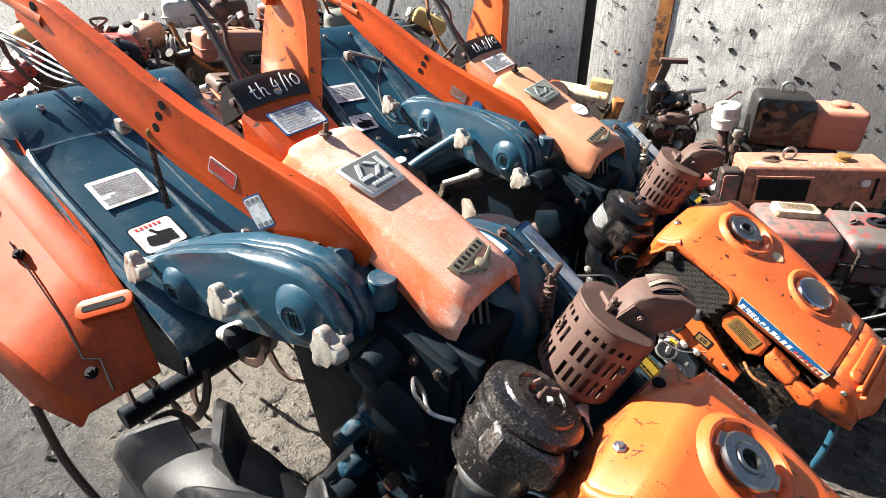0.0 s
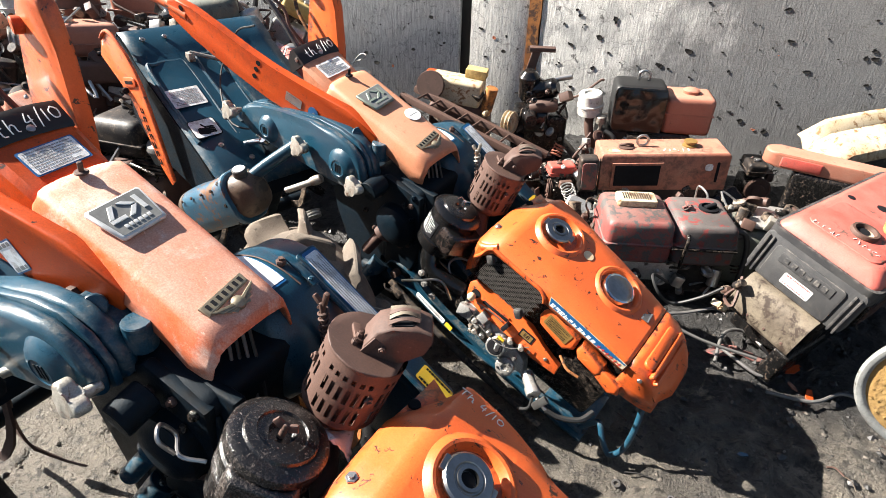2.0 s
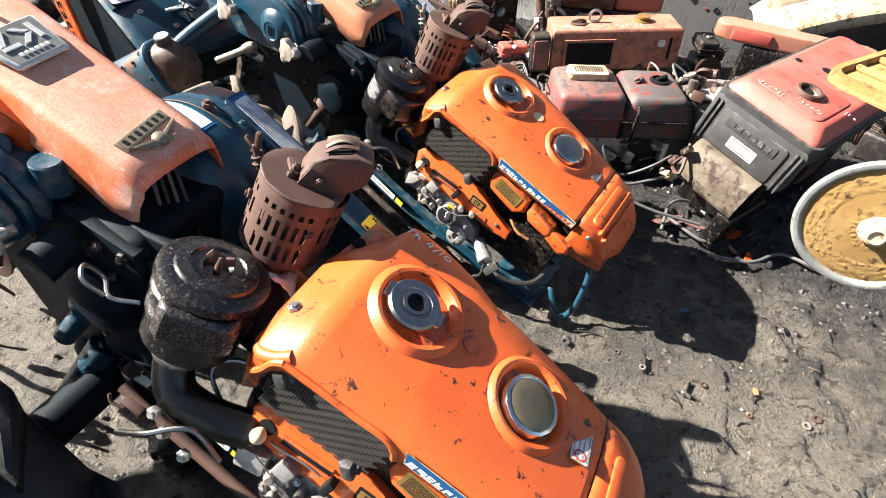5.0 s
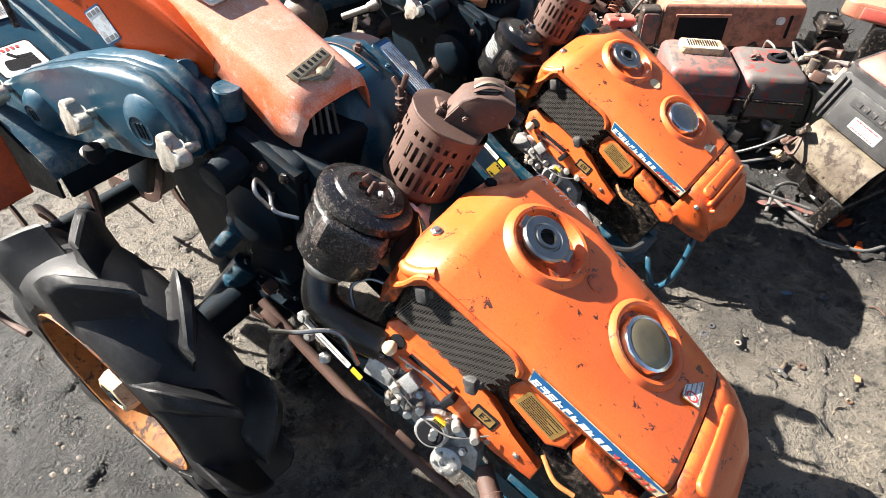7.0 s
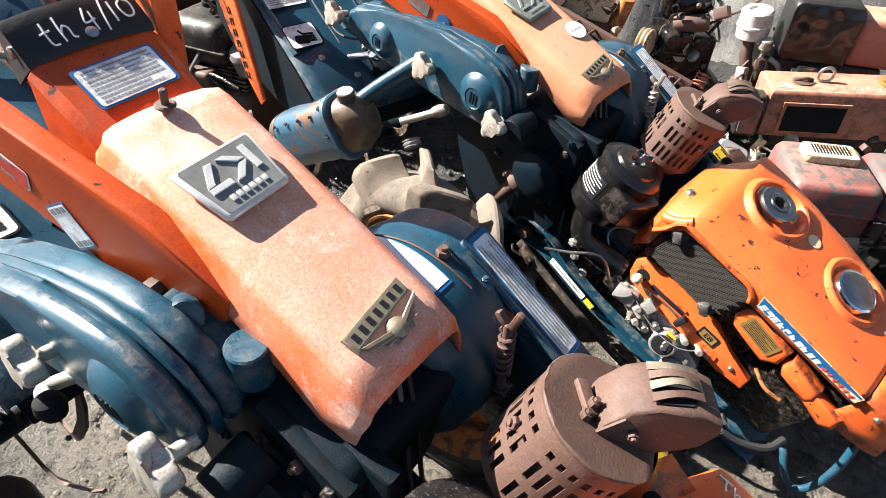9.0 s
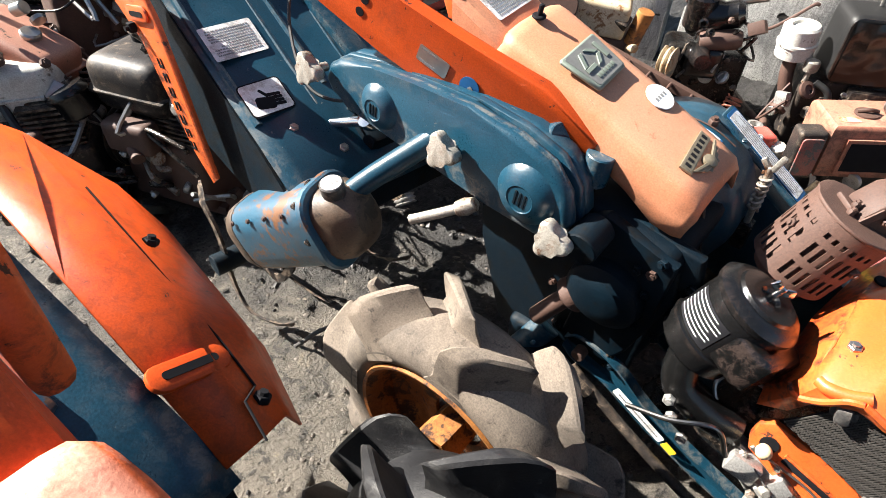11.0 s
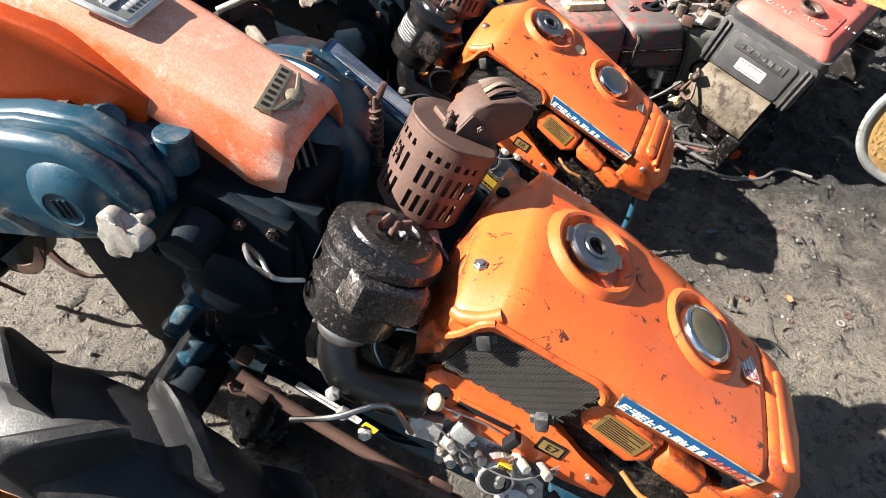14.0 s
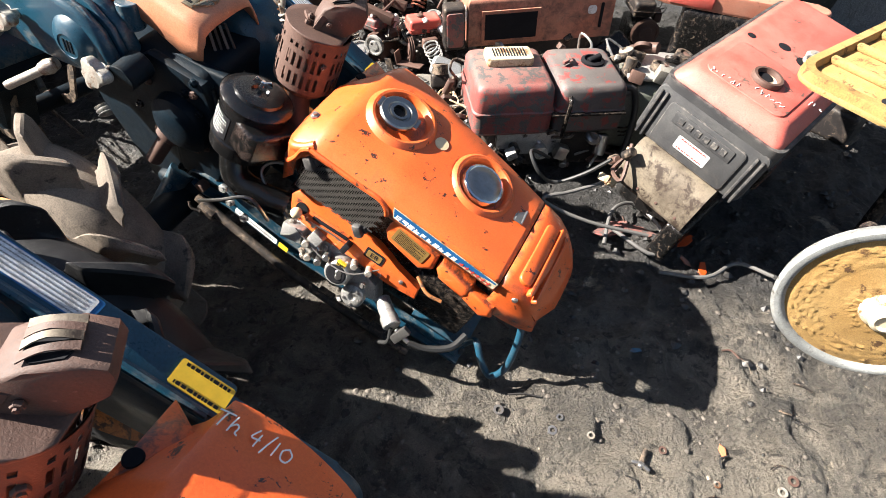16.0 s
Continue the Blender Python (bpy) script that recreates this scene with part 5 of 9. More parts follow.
        part("bolt", bm, NAVY, cvr)
    # cables that hang behind the cover
    for i in range(4):
        bm = B()
        tube(bm, [(0.03 + 0.006 * i, 0.02 + 0.010 * i, 0.76), (0.05 + 0.008 * i, 0.0 + 0.012 * i, 0.66), (0.075 + 0.006 * i, -0.02 + 0.014 * i, 0.58), (0.11, -0.03 + 0.02 * i, 0.52)], 0.0032, 6, I4, 5)
        part("cable", bm, CABLE if i % 2 else CABLE_GREY, t)


def build_belt_guard(t, v):
    gm = pose(0, 0.195, 0, 90, 0, 0)            # z of the frame points to -y: outline in x and z
    cz = 0.624
    cx = -0.050
    bm = B()
    prism(bm, stadium((cx, cz), 0.120, (0.40, cz - 0.262), 0.085, 16), -0.078, -0.030, gm, 0.010, 3)
    bg = part("belt_guard", bm, BLUE, t, "blue pressed-steel belt guard")
    dz = cz + 0.016
    dm = gm @ pose(cx, dz, 0)
    bm = B()
    lathe(bm, [(0.135, -0.078), (0.139, -0.070), (0.144, -0.022), (0.148, -0.019), (0.148, -0.006), (0.150, -0.003), (0.150, 0.055), (0.144, 0.085), (0.128, 0.108), (0.09, 0.122), (0.02, 0.128)], dm, 40)
    dc = part("clutch_drum_cover", bm, BLUE, t, "rounded blue clutch cover")
    # flange along the upper edge, with its rolled lip and its notice
    d = Vector((0.82, 0, -0.57)).normalized()
    n = Vector((0.57, 0, 0.82)).normalized()
    fm = facing(Vector((0.150, 0.251, 0.662)) + n * 0.004, n, d.cross(n))
    bm = B()
    prism(bm, round_rect(0.40, 0.050, 0.008), -0.004, 0.004, fm, 0.002)
    part("flange", bm, BLUE, bg)
    bm = B()
    e = fm.inverted() @ Vector((0.150, 0.222, 0.662))
    s = 1 if e.y > 0 else -1
    tube(bm, [(-0.185, s * 0.026, 0.002), (0.0, s * 0.026, 0.003), (0.19, s * 0.026, 0.002)], 0.006, 8, fm, 3)
    part("lip", bm, BLUE, bg)
    sticker(bg, fm @ pose(0.092, -s * 0.003, 0.0045), 0.205, 0.036, 4, border=INK_BLUE, seed=11, label="white notice with fine print and a small drawing")
    sticker(bg, fm @ pose(-0.160, 0, 0.0045), 0.078, 0.036, 2, mat=YELLOW, bars_mat=INK, name="yellow_notice", seed=12)
    for mat, r, y0, y1, a0, a1, name in ((INK_BLUE, 0.1506, 0.126, 0.170, 62, 128, "notice_edge"), (STICKER, 0.1510, 0.128, 0.168, 64, 126, "curved_notice")):
        bm = B()
        k = 12
        aa = [radians(a0 + (a1 - a0) * i / k) for i in range(k + 1)]
        lo = [bm.verts.new((cx + r * math.cos(a), y0, dz + r * math.sin(a))) for a in aa]
        hi = [bm.verts.new((cx + r * math.cos(a), y1, dz + r * math.sin(a))) for a in aa]
        for i in range(k):
            bm.faces.new((lo[i], lo[i + 1], hi[i + 1], hi[i]))
        part(name, bm, mat, dc)
    bm = B()
    box(bm, (0.020, 0.206, dz + 0.136), (0.085, 0.016, 0.003), 0.001, I4, (0, 28, 0))
    part("strap", bm, BLUE, dc)
    for p in ((-0.010, 0.190, dz + 0.145), (0.045, 0.206, dz + 0.122)):
        bm = B()
        hexnut(bm, p, (0.1, 0, 1), 0.010 if p[0] < 0 else 0.006, 0.010 if p[0] < 0 else 0.004)
        part("bolt", bm, RUST if p[0] < 0 else BLUE, bg)
    bm = B()
    tube(bm, [(-0.140, 0.165, dz + 0.122), (-0.10, 0.17, dz + 0.143), (-0.05, 0.176, dz + 0.1515), (0.0, 0.18, dz + 0.143), (0.04, 0.184, dz + 0.122)], 0.0016, 6, I4, 5)
    part("twine", bm, RUST, bg)
    # spring-loaded tension rod with a forked wing top
    bm = B()
    cyl(bm, (0.108, 0.163, 0.60), (0.108, 0.163, 0.765), 0.006)
    pts = [(0.108 + 0.009 * math.cos(a * 0.7), 0.163 + 0.009 * math.sin(a * 0.7), 0.668 + 0.0014 * a) for a in range(60)]
    tube(bm, pts, 0.0026, 6)
    box(bm, (0.099, 0.163, 0.767), (0.010, 0.010, 0.022), 0.004, I4, (0, -40, 0))
    box(bm, (0.117, 0.163, 0.773), (0.010, 0.010, 0.034), 0.004, I4, (0, 18, 0))
    part("tension_rod", bm, v["spring"], t, "tension rod with a coil spring and forked wing top")
    bm = B()
    box(bm, (0.108, 0.165, 0.61), (0.026, 0.026, 0.06), 0.004)
    part("rod_socket", bm, OILY, t)


def build_cover(t, v):
    """The faded cover over the steering column, with its badges."""
    col = v["cover"]
    # along the column: f, z, half width, right hem depth, left hem depth
    rows = [(-0.312, 0.940, 0.070, 0.030, 0.03), (-0.307, 0.951, 0.074, 0.045, 0.04), (-0.298, 0.953, 0.079, 0.060, 0.05), (-0.28, 0.947, 0.081, 0.070, 0.06), (-0.20, 0.913, 0.081, 0.075, 0.06), (-0.10, 0.872, 0.079, 0.062, 0.06), (-0.03, 0.840, 0.078, 0.066, 0.06), (0.03, 0.812, 0.079, 0.078, 0.06), (0.062, 0.796, 0.077, 0.070, 0.06), (0.072, 0.778, 0.075, 0.050, 0.05)]
    rings = []
    for f, z, w, hr, hl in rows:
        c = 0.042
        r = [(f - hr * 0.25, c - w - 0.012, z - hr), (f - hr * 0.12, c - w - 0.008, z - hr * 0.55), (f, c - w, z - 0.014), (f, c - w + 0.006, z - 0.004), (f, c - w + 0.018, z), (f, c - 0.03, z + 0.003), (f, c + 0.03, z + 0.003), (f, c + w - 0.018, z), (f, c + w - 0.006, z - 0.004), (f, c + w, z - 0.014), (f, c + w + 0.003, z - hl * 0.6), (f, c + w + 0.004, z - hl)]
        rings.append(r)
    bm = B()
    loft(bm, rings, cap=False, closed=False)
    cv = part("column_cover", bm, col, t, v["cover_label"], 60)
    sol = cv.modifiers.new("sheet", "SOLIDIFY")
    sol.thickness, sol.offset = 0.004, -1
    # main badge: a raised metal frame with chevron-like bars
    bmx = pose(-0.178, 0.035, 0.9115, 0, 25.0, 0) @ pose(0, 0, 0, 0, 0, 90 + 4) @ Matrix.Scale(0.78, 4)
    bm = B()
    prism(bm, [(-0.062, 0.048), (0.062, 0.048), (0.067, 0.043), (0.056, -0.047), (0.050, -0.053), (-0.050, -0.053), (-0.056, -0.047), (-0.067, 0.043)], 0.0, 0.012, bmx, 0.005, 3)
    bd = part("name_badge", bm, v["badge"], t, "raised metal badge with embossed bars")
    bm = B()
    prism(bm, [(-0.056, 0.042), (0.056, 0.042), (0.059, 0.038), (0.049, -0.042), (0.045, -0.046), (-0.045, -0.046), (-0.049, -0.042), (-0.059, 0.038)], 0.0122, 0.0128, bmx)
    part("field", bm, BADGE_FIELD, bd)
    turned = bmx @ pose(0, 0.010, 0, 0, 0, 180)
    for pts in ([(-0.042, 0.022), (-0.031, 0.022), (-0.031, -0.020), (-0.042, -0.020)], [(-0.029, 0.002), (-0.008, 0.024), (0.006, 0.024), (-0.015, 0.002)], [(-0.029, -0.001), (-0.015, -0.001), (0.008, -0.020), (-0.006, -0.020)], [(0.010, 0.024), (0.046, 0.024), (0.046, 0.014), (0.010, 0.014)], [(0.034, 0.013), (0.046, 0.013), (0.026, -0.020), (0.013, -0.020)]):
        bm = B()
        prism(bm, pts, 0.0128, 0.0160, turned, 0.0008, 1)
        part("embossing", bm, v["badge"], bd)
    for i in range(6):
        bm = B()
        box(bm, (-0.028 + 0.011 * i, -0.030, 0.0136), (0.008, 0.010, 0.003), 0.001, bmx)
        part("small_letter", bm, v["badge"], bd)
    # winged badge at the front edge
    nm = pose(0.028, 0.046, 0.8155, 0, 25.0, 0) @ pose(0, 0, 0, 0, 0, 90 + 6)
    bm = B()
    prism(bm, [(-0.052, 0.022), (0.046, 0.026), (0.044, 0.006), (-0.050, 0.000)], 0.0, 0.005, nm, 0.0015)
    wb = part("winged_badge", bm, BADGE, t, "tarnished metal badge with a winged emblem")
    bm = B()
    prism(bm, [(-0.049, 0.0195), (0.043, 0.0235), (0.0415, 0.008), (-0.047, 0.003)], 0.005, 0.0056, nm)
    part("field", bm, BADGE, wb)
    for i in range(7):
        bm = B()
        box(bm, (-0.040 + i * 0.0125, 0.0125 + i * 0.0006, 0.0058), (0.0065, 0.010, 0.001), 0.0003, nm, seg=1)
        part("small_letter", bm, INK, wb)
    for s in (-1, 1):
        for k in range(4):
            bm = B()
            prism(bm, [(s * 0.004, -0.010 - 0.002 * k), (s * (0.046 - 0.009 * k), 0.002 - 0.007 * k), (s * (0.042 - 0.009 * k), -0.004 - 0.007 * k), (s * 0.006, -0.016 - 0.002 * k)][::s], 0.003, 0.008 - 0.0012 * k, nm, 0.001, 1)
            part("wing_feather", bm, BADGE, wb)
    bm = B()
    lathe(bm, [(0.013, 0.0), (0.012, 0.007), (0.006, 0.011), (0.002, 0.0115)], nm @ pose(0, -0.012, 0), 12)
    part("emblem", bm, BADGE, wb)
    bm = B()
    cyl(bm, (-0.288, 0.040, 0.958), (-0.283, 0.040, 0.980), 0.0045)
    cyl(bm, (-0.288, 0.040, 0.957), (-0.2875, 0.040, 0.962), 0.012)
    part("stud", bm, RUST if v["n"] == 1 else INK, t)
    if v["n"] == 2:
        bm = B()
        lathe(bm, [(0.026, 0), (0.025, 0.0012), (0.004, 0.0014)], pose(-0.075, 0.085, 0.866, 0, 25, 0), 24)
        rs = part("round_sticker", bm, STICKER, t, "round white sticker")
        bm = B()
        for i in range(4):
            box(bm, (0, -0.012 + 0.008 * i, 0.0016), (0.006, 0.005, 0.0006), 0, pose(-0.075, 0.085, 0.866, 0, 25, 0))
        stuff(part("print", bm, INK_GREY, rs))


def build_handle(t, v):
    # orange panel between cover and black cap
    bm = B()
    rings = []
    for f, z, w, h in ((-0.300, 0.932, 0.070, 0.05), (-0.316, 0.946, 0.074, 0.06), (-0.36, 0.972, 0.077, 0.08), (-0.404, 0.998, 0.079, 0.10)):
        c = 0.036
        rings.append([(f, c - w - 0.006, z - h), (f, c - w, z - 0.012), (f, c - w + 0.012, z), (f, c, z + 0.002), (f, c + w - 0.012, z), (f, c + w, z - 0.012), (f, c + w + 0.006, z - h)])
    loft(bm, rings, cap=True, closed=True)
    pn = part("column_panel", bm, RED_ORANGE if v["n"] == 1 else FADED_TAN, t, "orange column panel")
    sticker(pn, pose(-0.357, 0.040, 0.9735, 0, 30.5, 0) @ pose(0, 0, 0, 0, 0, 92), 0.100, 0.058, 6, border=INK_BLUE if v["n"] == 1 else None, seed=15 + v["n"], label="white instruction sticker with fine print")
    bm = B()
    # black cap with chalk writing
    rings = []
    for f, z, w in ((-0.400, 0.995, 0.074), (-0.404, 1.004, 0.075), (-0.436, 1.032, 0.074), (-0.441, 1.035, 0.073), (-0.460, 1.026, 0.071), (-0.478, 1.000, 0.068), (-0.483, 0.95, 0.068)):
        c = 0.036
        rings.append([(f, c - w, z), (f, c - w * 0.5, z + 0.004), (f, c, z + 0.005), (f, c + w * 0.5, z + 0.004), (f, c + w, z)])
    loft(bm, rings, cap=False, closed=False)
    for s in (-1, 1):
        c = 0.036
        vs = [bm.verts.new((f, c + s * w, z)) for f, z, w in ((-0.400, 0.995, 0.074), (-0.404, 1.004, 0.075), (-0.436, 1.032, 0.074), (-0.441, 1.035, 0.073), (-0.460, 1.026, 0.071), (-0.478, 1.000, 0.068), (-0.483, 0.95, 0.068))]
        bm.faces.new(vs)
    bmesh.ops.remove_doubles(bm, verts=bm.verts, dist=0.0003)
    cap = part("black_cap", bm, CAP_BLACK, t, "black plastic cap with chalk writing")
    scrawl(cap, "th 4/10", facing((-0.4195, 0.050, 1.0215), (0.68, 0, 0.73), (0, 0, 1)) @ pose(0, 0, 0.0006, 0, 0, 5), 0.030)
    for p, d in (((-0.406, 0.040, 1.0105), (0.68, 0, 0.73)), ((-0.43, -0.0375, 1.006), (0, -1, 0.1))):
        bm = B()
        lathe(bm, [(0.007, 0), (0.007, 0.003), (0.003, 0.004)], facing(p, d), 12)
        part("screw", bm, STEEL, cap)
    # side plates that carry the handlebars: right one in full, left one as a post
    for s, y, mat in ((-1, -0.052, RED_ORANGE), (1, 0.128, ORANGE)):
        bm = B()
        if s < 0:
            out = [(-0.115, 0.800), (-0.105, 0.835), (-0.20, 0.908), (-0.36, 0.958), (-0.47, 1.000), (-0.56, 1.043), (-0.66, 1.098), (-0.76, 1.150), (-0.82, 1.172), (-0.86, 1.165), (-0.87, 1.12), (-0.78, 1.050), (-0.64, 0.962), (-0.52, 0.895), (-0.36, 0.828), (-0.24, 0.760), (-0.17, 0.748)]
        else:
            out = [(-0.44, 0.84), (-0.42, 0.98), (-0.405, 1.12), (-0.405, 1.195), (-0.42, 1.215), (-0.49, 1.212), (-0.508, 1.19), (-0.54, 1.10), (-0.575, 1.01), (-0.60, 0.90), (-0.58, 0.84)]
        pv = pose(-0.2, y, 0, 0, 0, 10.0 if s < 0 else -3.0) @ pose(0.2, 0, 0)
        prism(bm, out, -0.014 if s < 0 else -0.016, 0.014 if s < 0 else 0.016, pv @ pose(0, 0, 0, 90, 0, 0), 0.006 if s < 0 else 0.012, 3)
        pl = part("handle_plate", bm, mat, t, "orange pressed handle plate")
        if s < 0:
            for f, z in ((-0.535, 0.985), (-0.550, 0.962), (-0.520, 1.006), (-0.80, 1.145)):
                bm = B()
                lathe(bm, [(0.0085, 0), (0.0085, 0.001), (0.003, 0.0011)], pv @ facing((f, -0.0142, z), (0, -1, 0)), 14)
                part("hole", bm, INK, pl)
            bm = B()
            hexnut(bm, (-0.215, -0.014, 0.808), (0, -1, 0), 0.013, 0.016, pv)
            part("bolt", bm, RUST, pl)
            sticker(pl, pv @ facing((-0.335, -0.015, 0.846), (0, -1, 0)) @ pose(0, 0, 0, 0, 0, 28), 0.048, 0.062, 2, border=INK_BLUE if v["n"] == 1 else None, seed=21, label="white sticker with a small drawing")
            sticker(pl, pv @ facing((-0.405, -0.015, 0.905), (0, -1, 0)) @ pose(0, 0, 0, 0, 0, -25), 0.062, 0.032, 2, mat=INK_RED if v["n"] == 1 else STEEL, border=STICKER if v["n"] == 1 else None, seed=22)
            if v["n"] == 2:
                bm = B()
                lathe(bm, [(0.019, 0), (0.019, 0.001), (0.003, 0.0012)], pv @ facing((-0.335, -0.015, 0.875), (0, -1, 0)), 20)
                part("blue_sticker", bm, INK_BLUE, pl)
        else:
            bm = B()
            cyl(bm, (-0.500, -0.010, 1.155), (-0.505, -0.030, 1.155), 0.016, m=pv)
            part("boss", bm, RED_ORANGE, pl)
    # handlebar tube from the plate's end
    bm = B()
    tube(bm, [(-0.78, -0.155, 1.12), (-0.93, -0.18, 1.17), (-1.15, -0.24, 1.20)], 0.018, 12, I4, 5)
    part("handlebar", bm, ORANGE, t, "orange handlebar tube")
    # levers and rods that rise behind the cap
    bm = B()
    tube(bm, [(-0.53, 0.06, 0.98), (-0.62, 0.05, 1.12), (-0.80, 0.03, 1.33)], 0.0085, 8, I4, 4)
    part("gear_lever", bm, GREY_PLASTIC, t, "long black gear lever")
    bm = B()
    tube(bm, [(-0.55, 0.10, 0.98), (-0.60, 0.085, 1.05), (-0.62, 0.09, 1.10), (-0.68, 0.07, 1.16)], 0.006, 8, I4, 5)
    part("clutch_lever", bm, RUST, t)
    # cables along the right side towards the handlebar
    if v["n"] == 1:
        for i in range(4):
            bm = B()
            tube(bm, [(-0.55, -0.09, 0.965 - 0.004 * i), (-0.75, -0.10 - 0.01 * i, 0.985 + 0.008 * i), (-0.98, -0.12, 0.985 + 0.018 * i), (-1.25, -0.10 - 0.02 * i, 1.03 + 0.02 * i)], 0.0035, 6, I4, 5)
            part("cable", bm, CABLE_GREY if i % 2 else CABLE, t)
        bm = B()
        cyl(bm, (-0.62, -0.08, 0.955), (-0.56, -0.125, 0.945), 0.014)
        bush = part("bush", bm, BRASS, t, "worn brass bush")
        bm = B()
        tube(bm, [(-0.60, -0.12, 0.95), (-0.575, -0.13, 0.88), (-0.56, -0.135, 0.80)], 0.006, 8)
        part("swing_link", bm, OILY, bush)
    else:
        bm = B()
        tube(bm, [(-0.55, -0.12, 0.80), (-0.62, -0.16, 0.775), (-0.70, -0.17, 0.80), (-0.80, -0.10, 0.90), (-0.80, 0.0, 1.02), (-0.72, 0.03, 1.05)], 0.0035, 6, I4, 6)
        part("cable", bm, CABLE, t)
        bm = B()
        tube(bm, [(-0.66, -0.17, 0.71), (-0.58, -0.145, 0.735), (-0.48, -0.12, 0.755)], 0.011, 10)
        lathe(bm, [(0.020, -0.012), (0.022, 0.0), (0.018, 0.014), (0.005, 0.016)], facing((-0.55, -0.14, 0.748), (0, -0.7, 0.7)), 16)
        part("crank", bm, CHROME, t, "chrome depth crank")


def knob(bm, p, m=I4):
    """A cast hand knob with three lobes."""
    mm = m @ facing(p, (0, -1, 0.15))
    pts = []
    for i in range(36):
        a = 2 * math.pi * i / 36
        r = 0.027 + 0.0085 * math.cos(3 * a)
        pts.append((r * math.cos(a), r * math.sin(a)))
    prism(bm, pts, -0.012, 0.014, mm, 0.006, 3)
    cyl(bm, (0, 0, -0.045), (0, 0, -0.01), 0.009, m=mm)


def build_chain_case(t, v):
    m0 = pose(-0.1, v["case_y"], 0, 0, 0, v["case_yaw"]) @ pose(0.1, 0, 0, 90, 0, 0)      # outline in x and z; its z points to -y
    out = [(-0.625, 0.690), (-0.615, 0.728), (-0.585, 0.752), (-0.50, 0.775), (-0.40, 0.795), (-0.28, 0.812), (-0.18, 0.815), (-0.11, 0.802), (-0.065, 0.765), (-0.045, 0.715), (-0.055, 0.672), (-0.10, 0.650), (-0.20, 0.652), (-0.32, 0.655), (-0.44, 0.655), (-0.56, 0.660), (-0.605, 0.668)]
    def shrink(k, o=out):
        cx, cz = -0.33, 0.728
        return [(cx + (x - cx) * (1 - k * 0.3), cz + (z - cz) * (1 - k)) for x, z in o]
    bm = B()
    prism(bm, out, -0.055, -0.020, m0 @ v["case_m"], 0.010, 3)
    prism(bm, shrink(-0.02), -0.018, -0.004, m0 @ v["case_m"], 0.004, 2)
    body = part("chain_case", bm, BLUE, t, "blue cast chain case with hand knobs")
    bm = B()
    prism(bm, shrink(0.015), -0.004, 0.028, m0 @ v["case_m"], 0.024, 6)
    part("case_lid", bm, BLUE, t, "ribbed blue lid of the chain case")
    for x, z, r in ((-0.135, 0.722, 0.055), (-0.470, 0.708, 0.045)):
        bm = B()
        lathe(bm, [(r * 1.1, 0.022), (r, 0.029), (r * 0.86, 0.037), (r * 0.66, 0.0435), (r * 0.46, 0.0465), (r * 0.43, 0.0450), (0.004, 0.0450)], m0 @ v["case_m"] @ pose(x, z, 0), 28)
        boss = part("boss", bm, BLUE, body)
        for k in (-1, 0, 1):
            bm = B()
            box(bm, (k * r * 0.16, 0, 0.0455), (r * 0.08, r * 0.5, 0.002), 0.0005, m0 @ v["case_m"] @ pose(x, z, 0), seg=1)
            part("mark", bm, NAVY, boss)
    for x, z in ((-0.632, 0.716), (-0.290, 0.730), (-0.055, 0.700)):
        bm = B()
        p = m0 @ v["case_m"] @ Vector((x, z, 0.058))
        if v["n"] == 1 and x < -0.6:            # this one stands out on a longer stud
            p = Vector((-0.562, -0.222, 0.706))
        knob(bm, p.to_tuple())
        part("hand_knob", bm, DULL, t, "worn cast-metal hand knob")
    # lever under the case
    bm = B()
    tube(bm, [(-0.245, -0.155, 0.655), (-0.29, -0.188, 0.630), (-0.335, -0.218, 0.606)] if v["n"] == 2 else [(-0.300, -0.150, 0.668), (-0.338, -0.196, 0.650), (-0.326, -0.208, 0.654), (-0.284, -0.211, 0.672)], 0.010, 10, I4, 5)
    part("lever", bm, DULL, t)
    bm = B()
    lathe(bm, [(0.004, -0.016), (0.012, -0.013), (0.016, 0), (0.013, 0.012), (0.004, 0.016)], pose(-0.284, -0.211, 0.672) @ Matrix.Scale(1.15, 4) if v["n"] == 1 else aim((-0.238, -0.150, 0.659), (-0.275, -0.177, 0.638))[0] @ pose(0, 0, 0.02) @ Matrix.Diagonal((1.05, 1.05, 1.5, 1)), 14)
    part("lever_ball", bm, INK if v["n"] == 1 else DULL, t)
    # upper fittings between case and cover
    bm = B()
    cyl(bm, (-0.078, -0.058, 0.745), (-0.075, -0.058, 0.800), 0.024)
    box(bm, (-0.15, -0.06, 0.782), (0.10, 0.06, 0.045), 0.012, I4, (0, 20, 10))
    cyl(bm, (-0.18, -0.06, 0.79), (-0.14, -0.08, 0.815), 0.02)
    cyl(bm, (-0.35, -0.02, 0.76), (-0.26, -0.03, 0.79), 0.045)
    part("column_foot", bm, BLUE, t)
    bm = B()
    cyl(bm, (-0.03, -0.10, 0.70), (-0.03, -0.16, 0.69), 0.030)
    part("case_hinge", bm, NAVY, t)


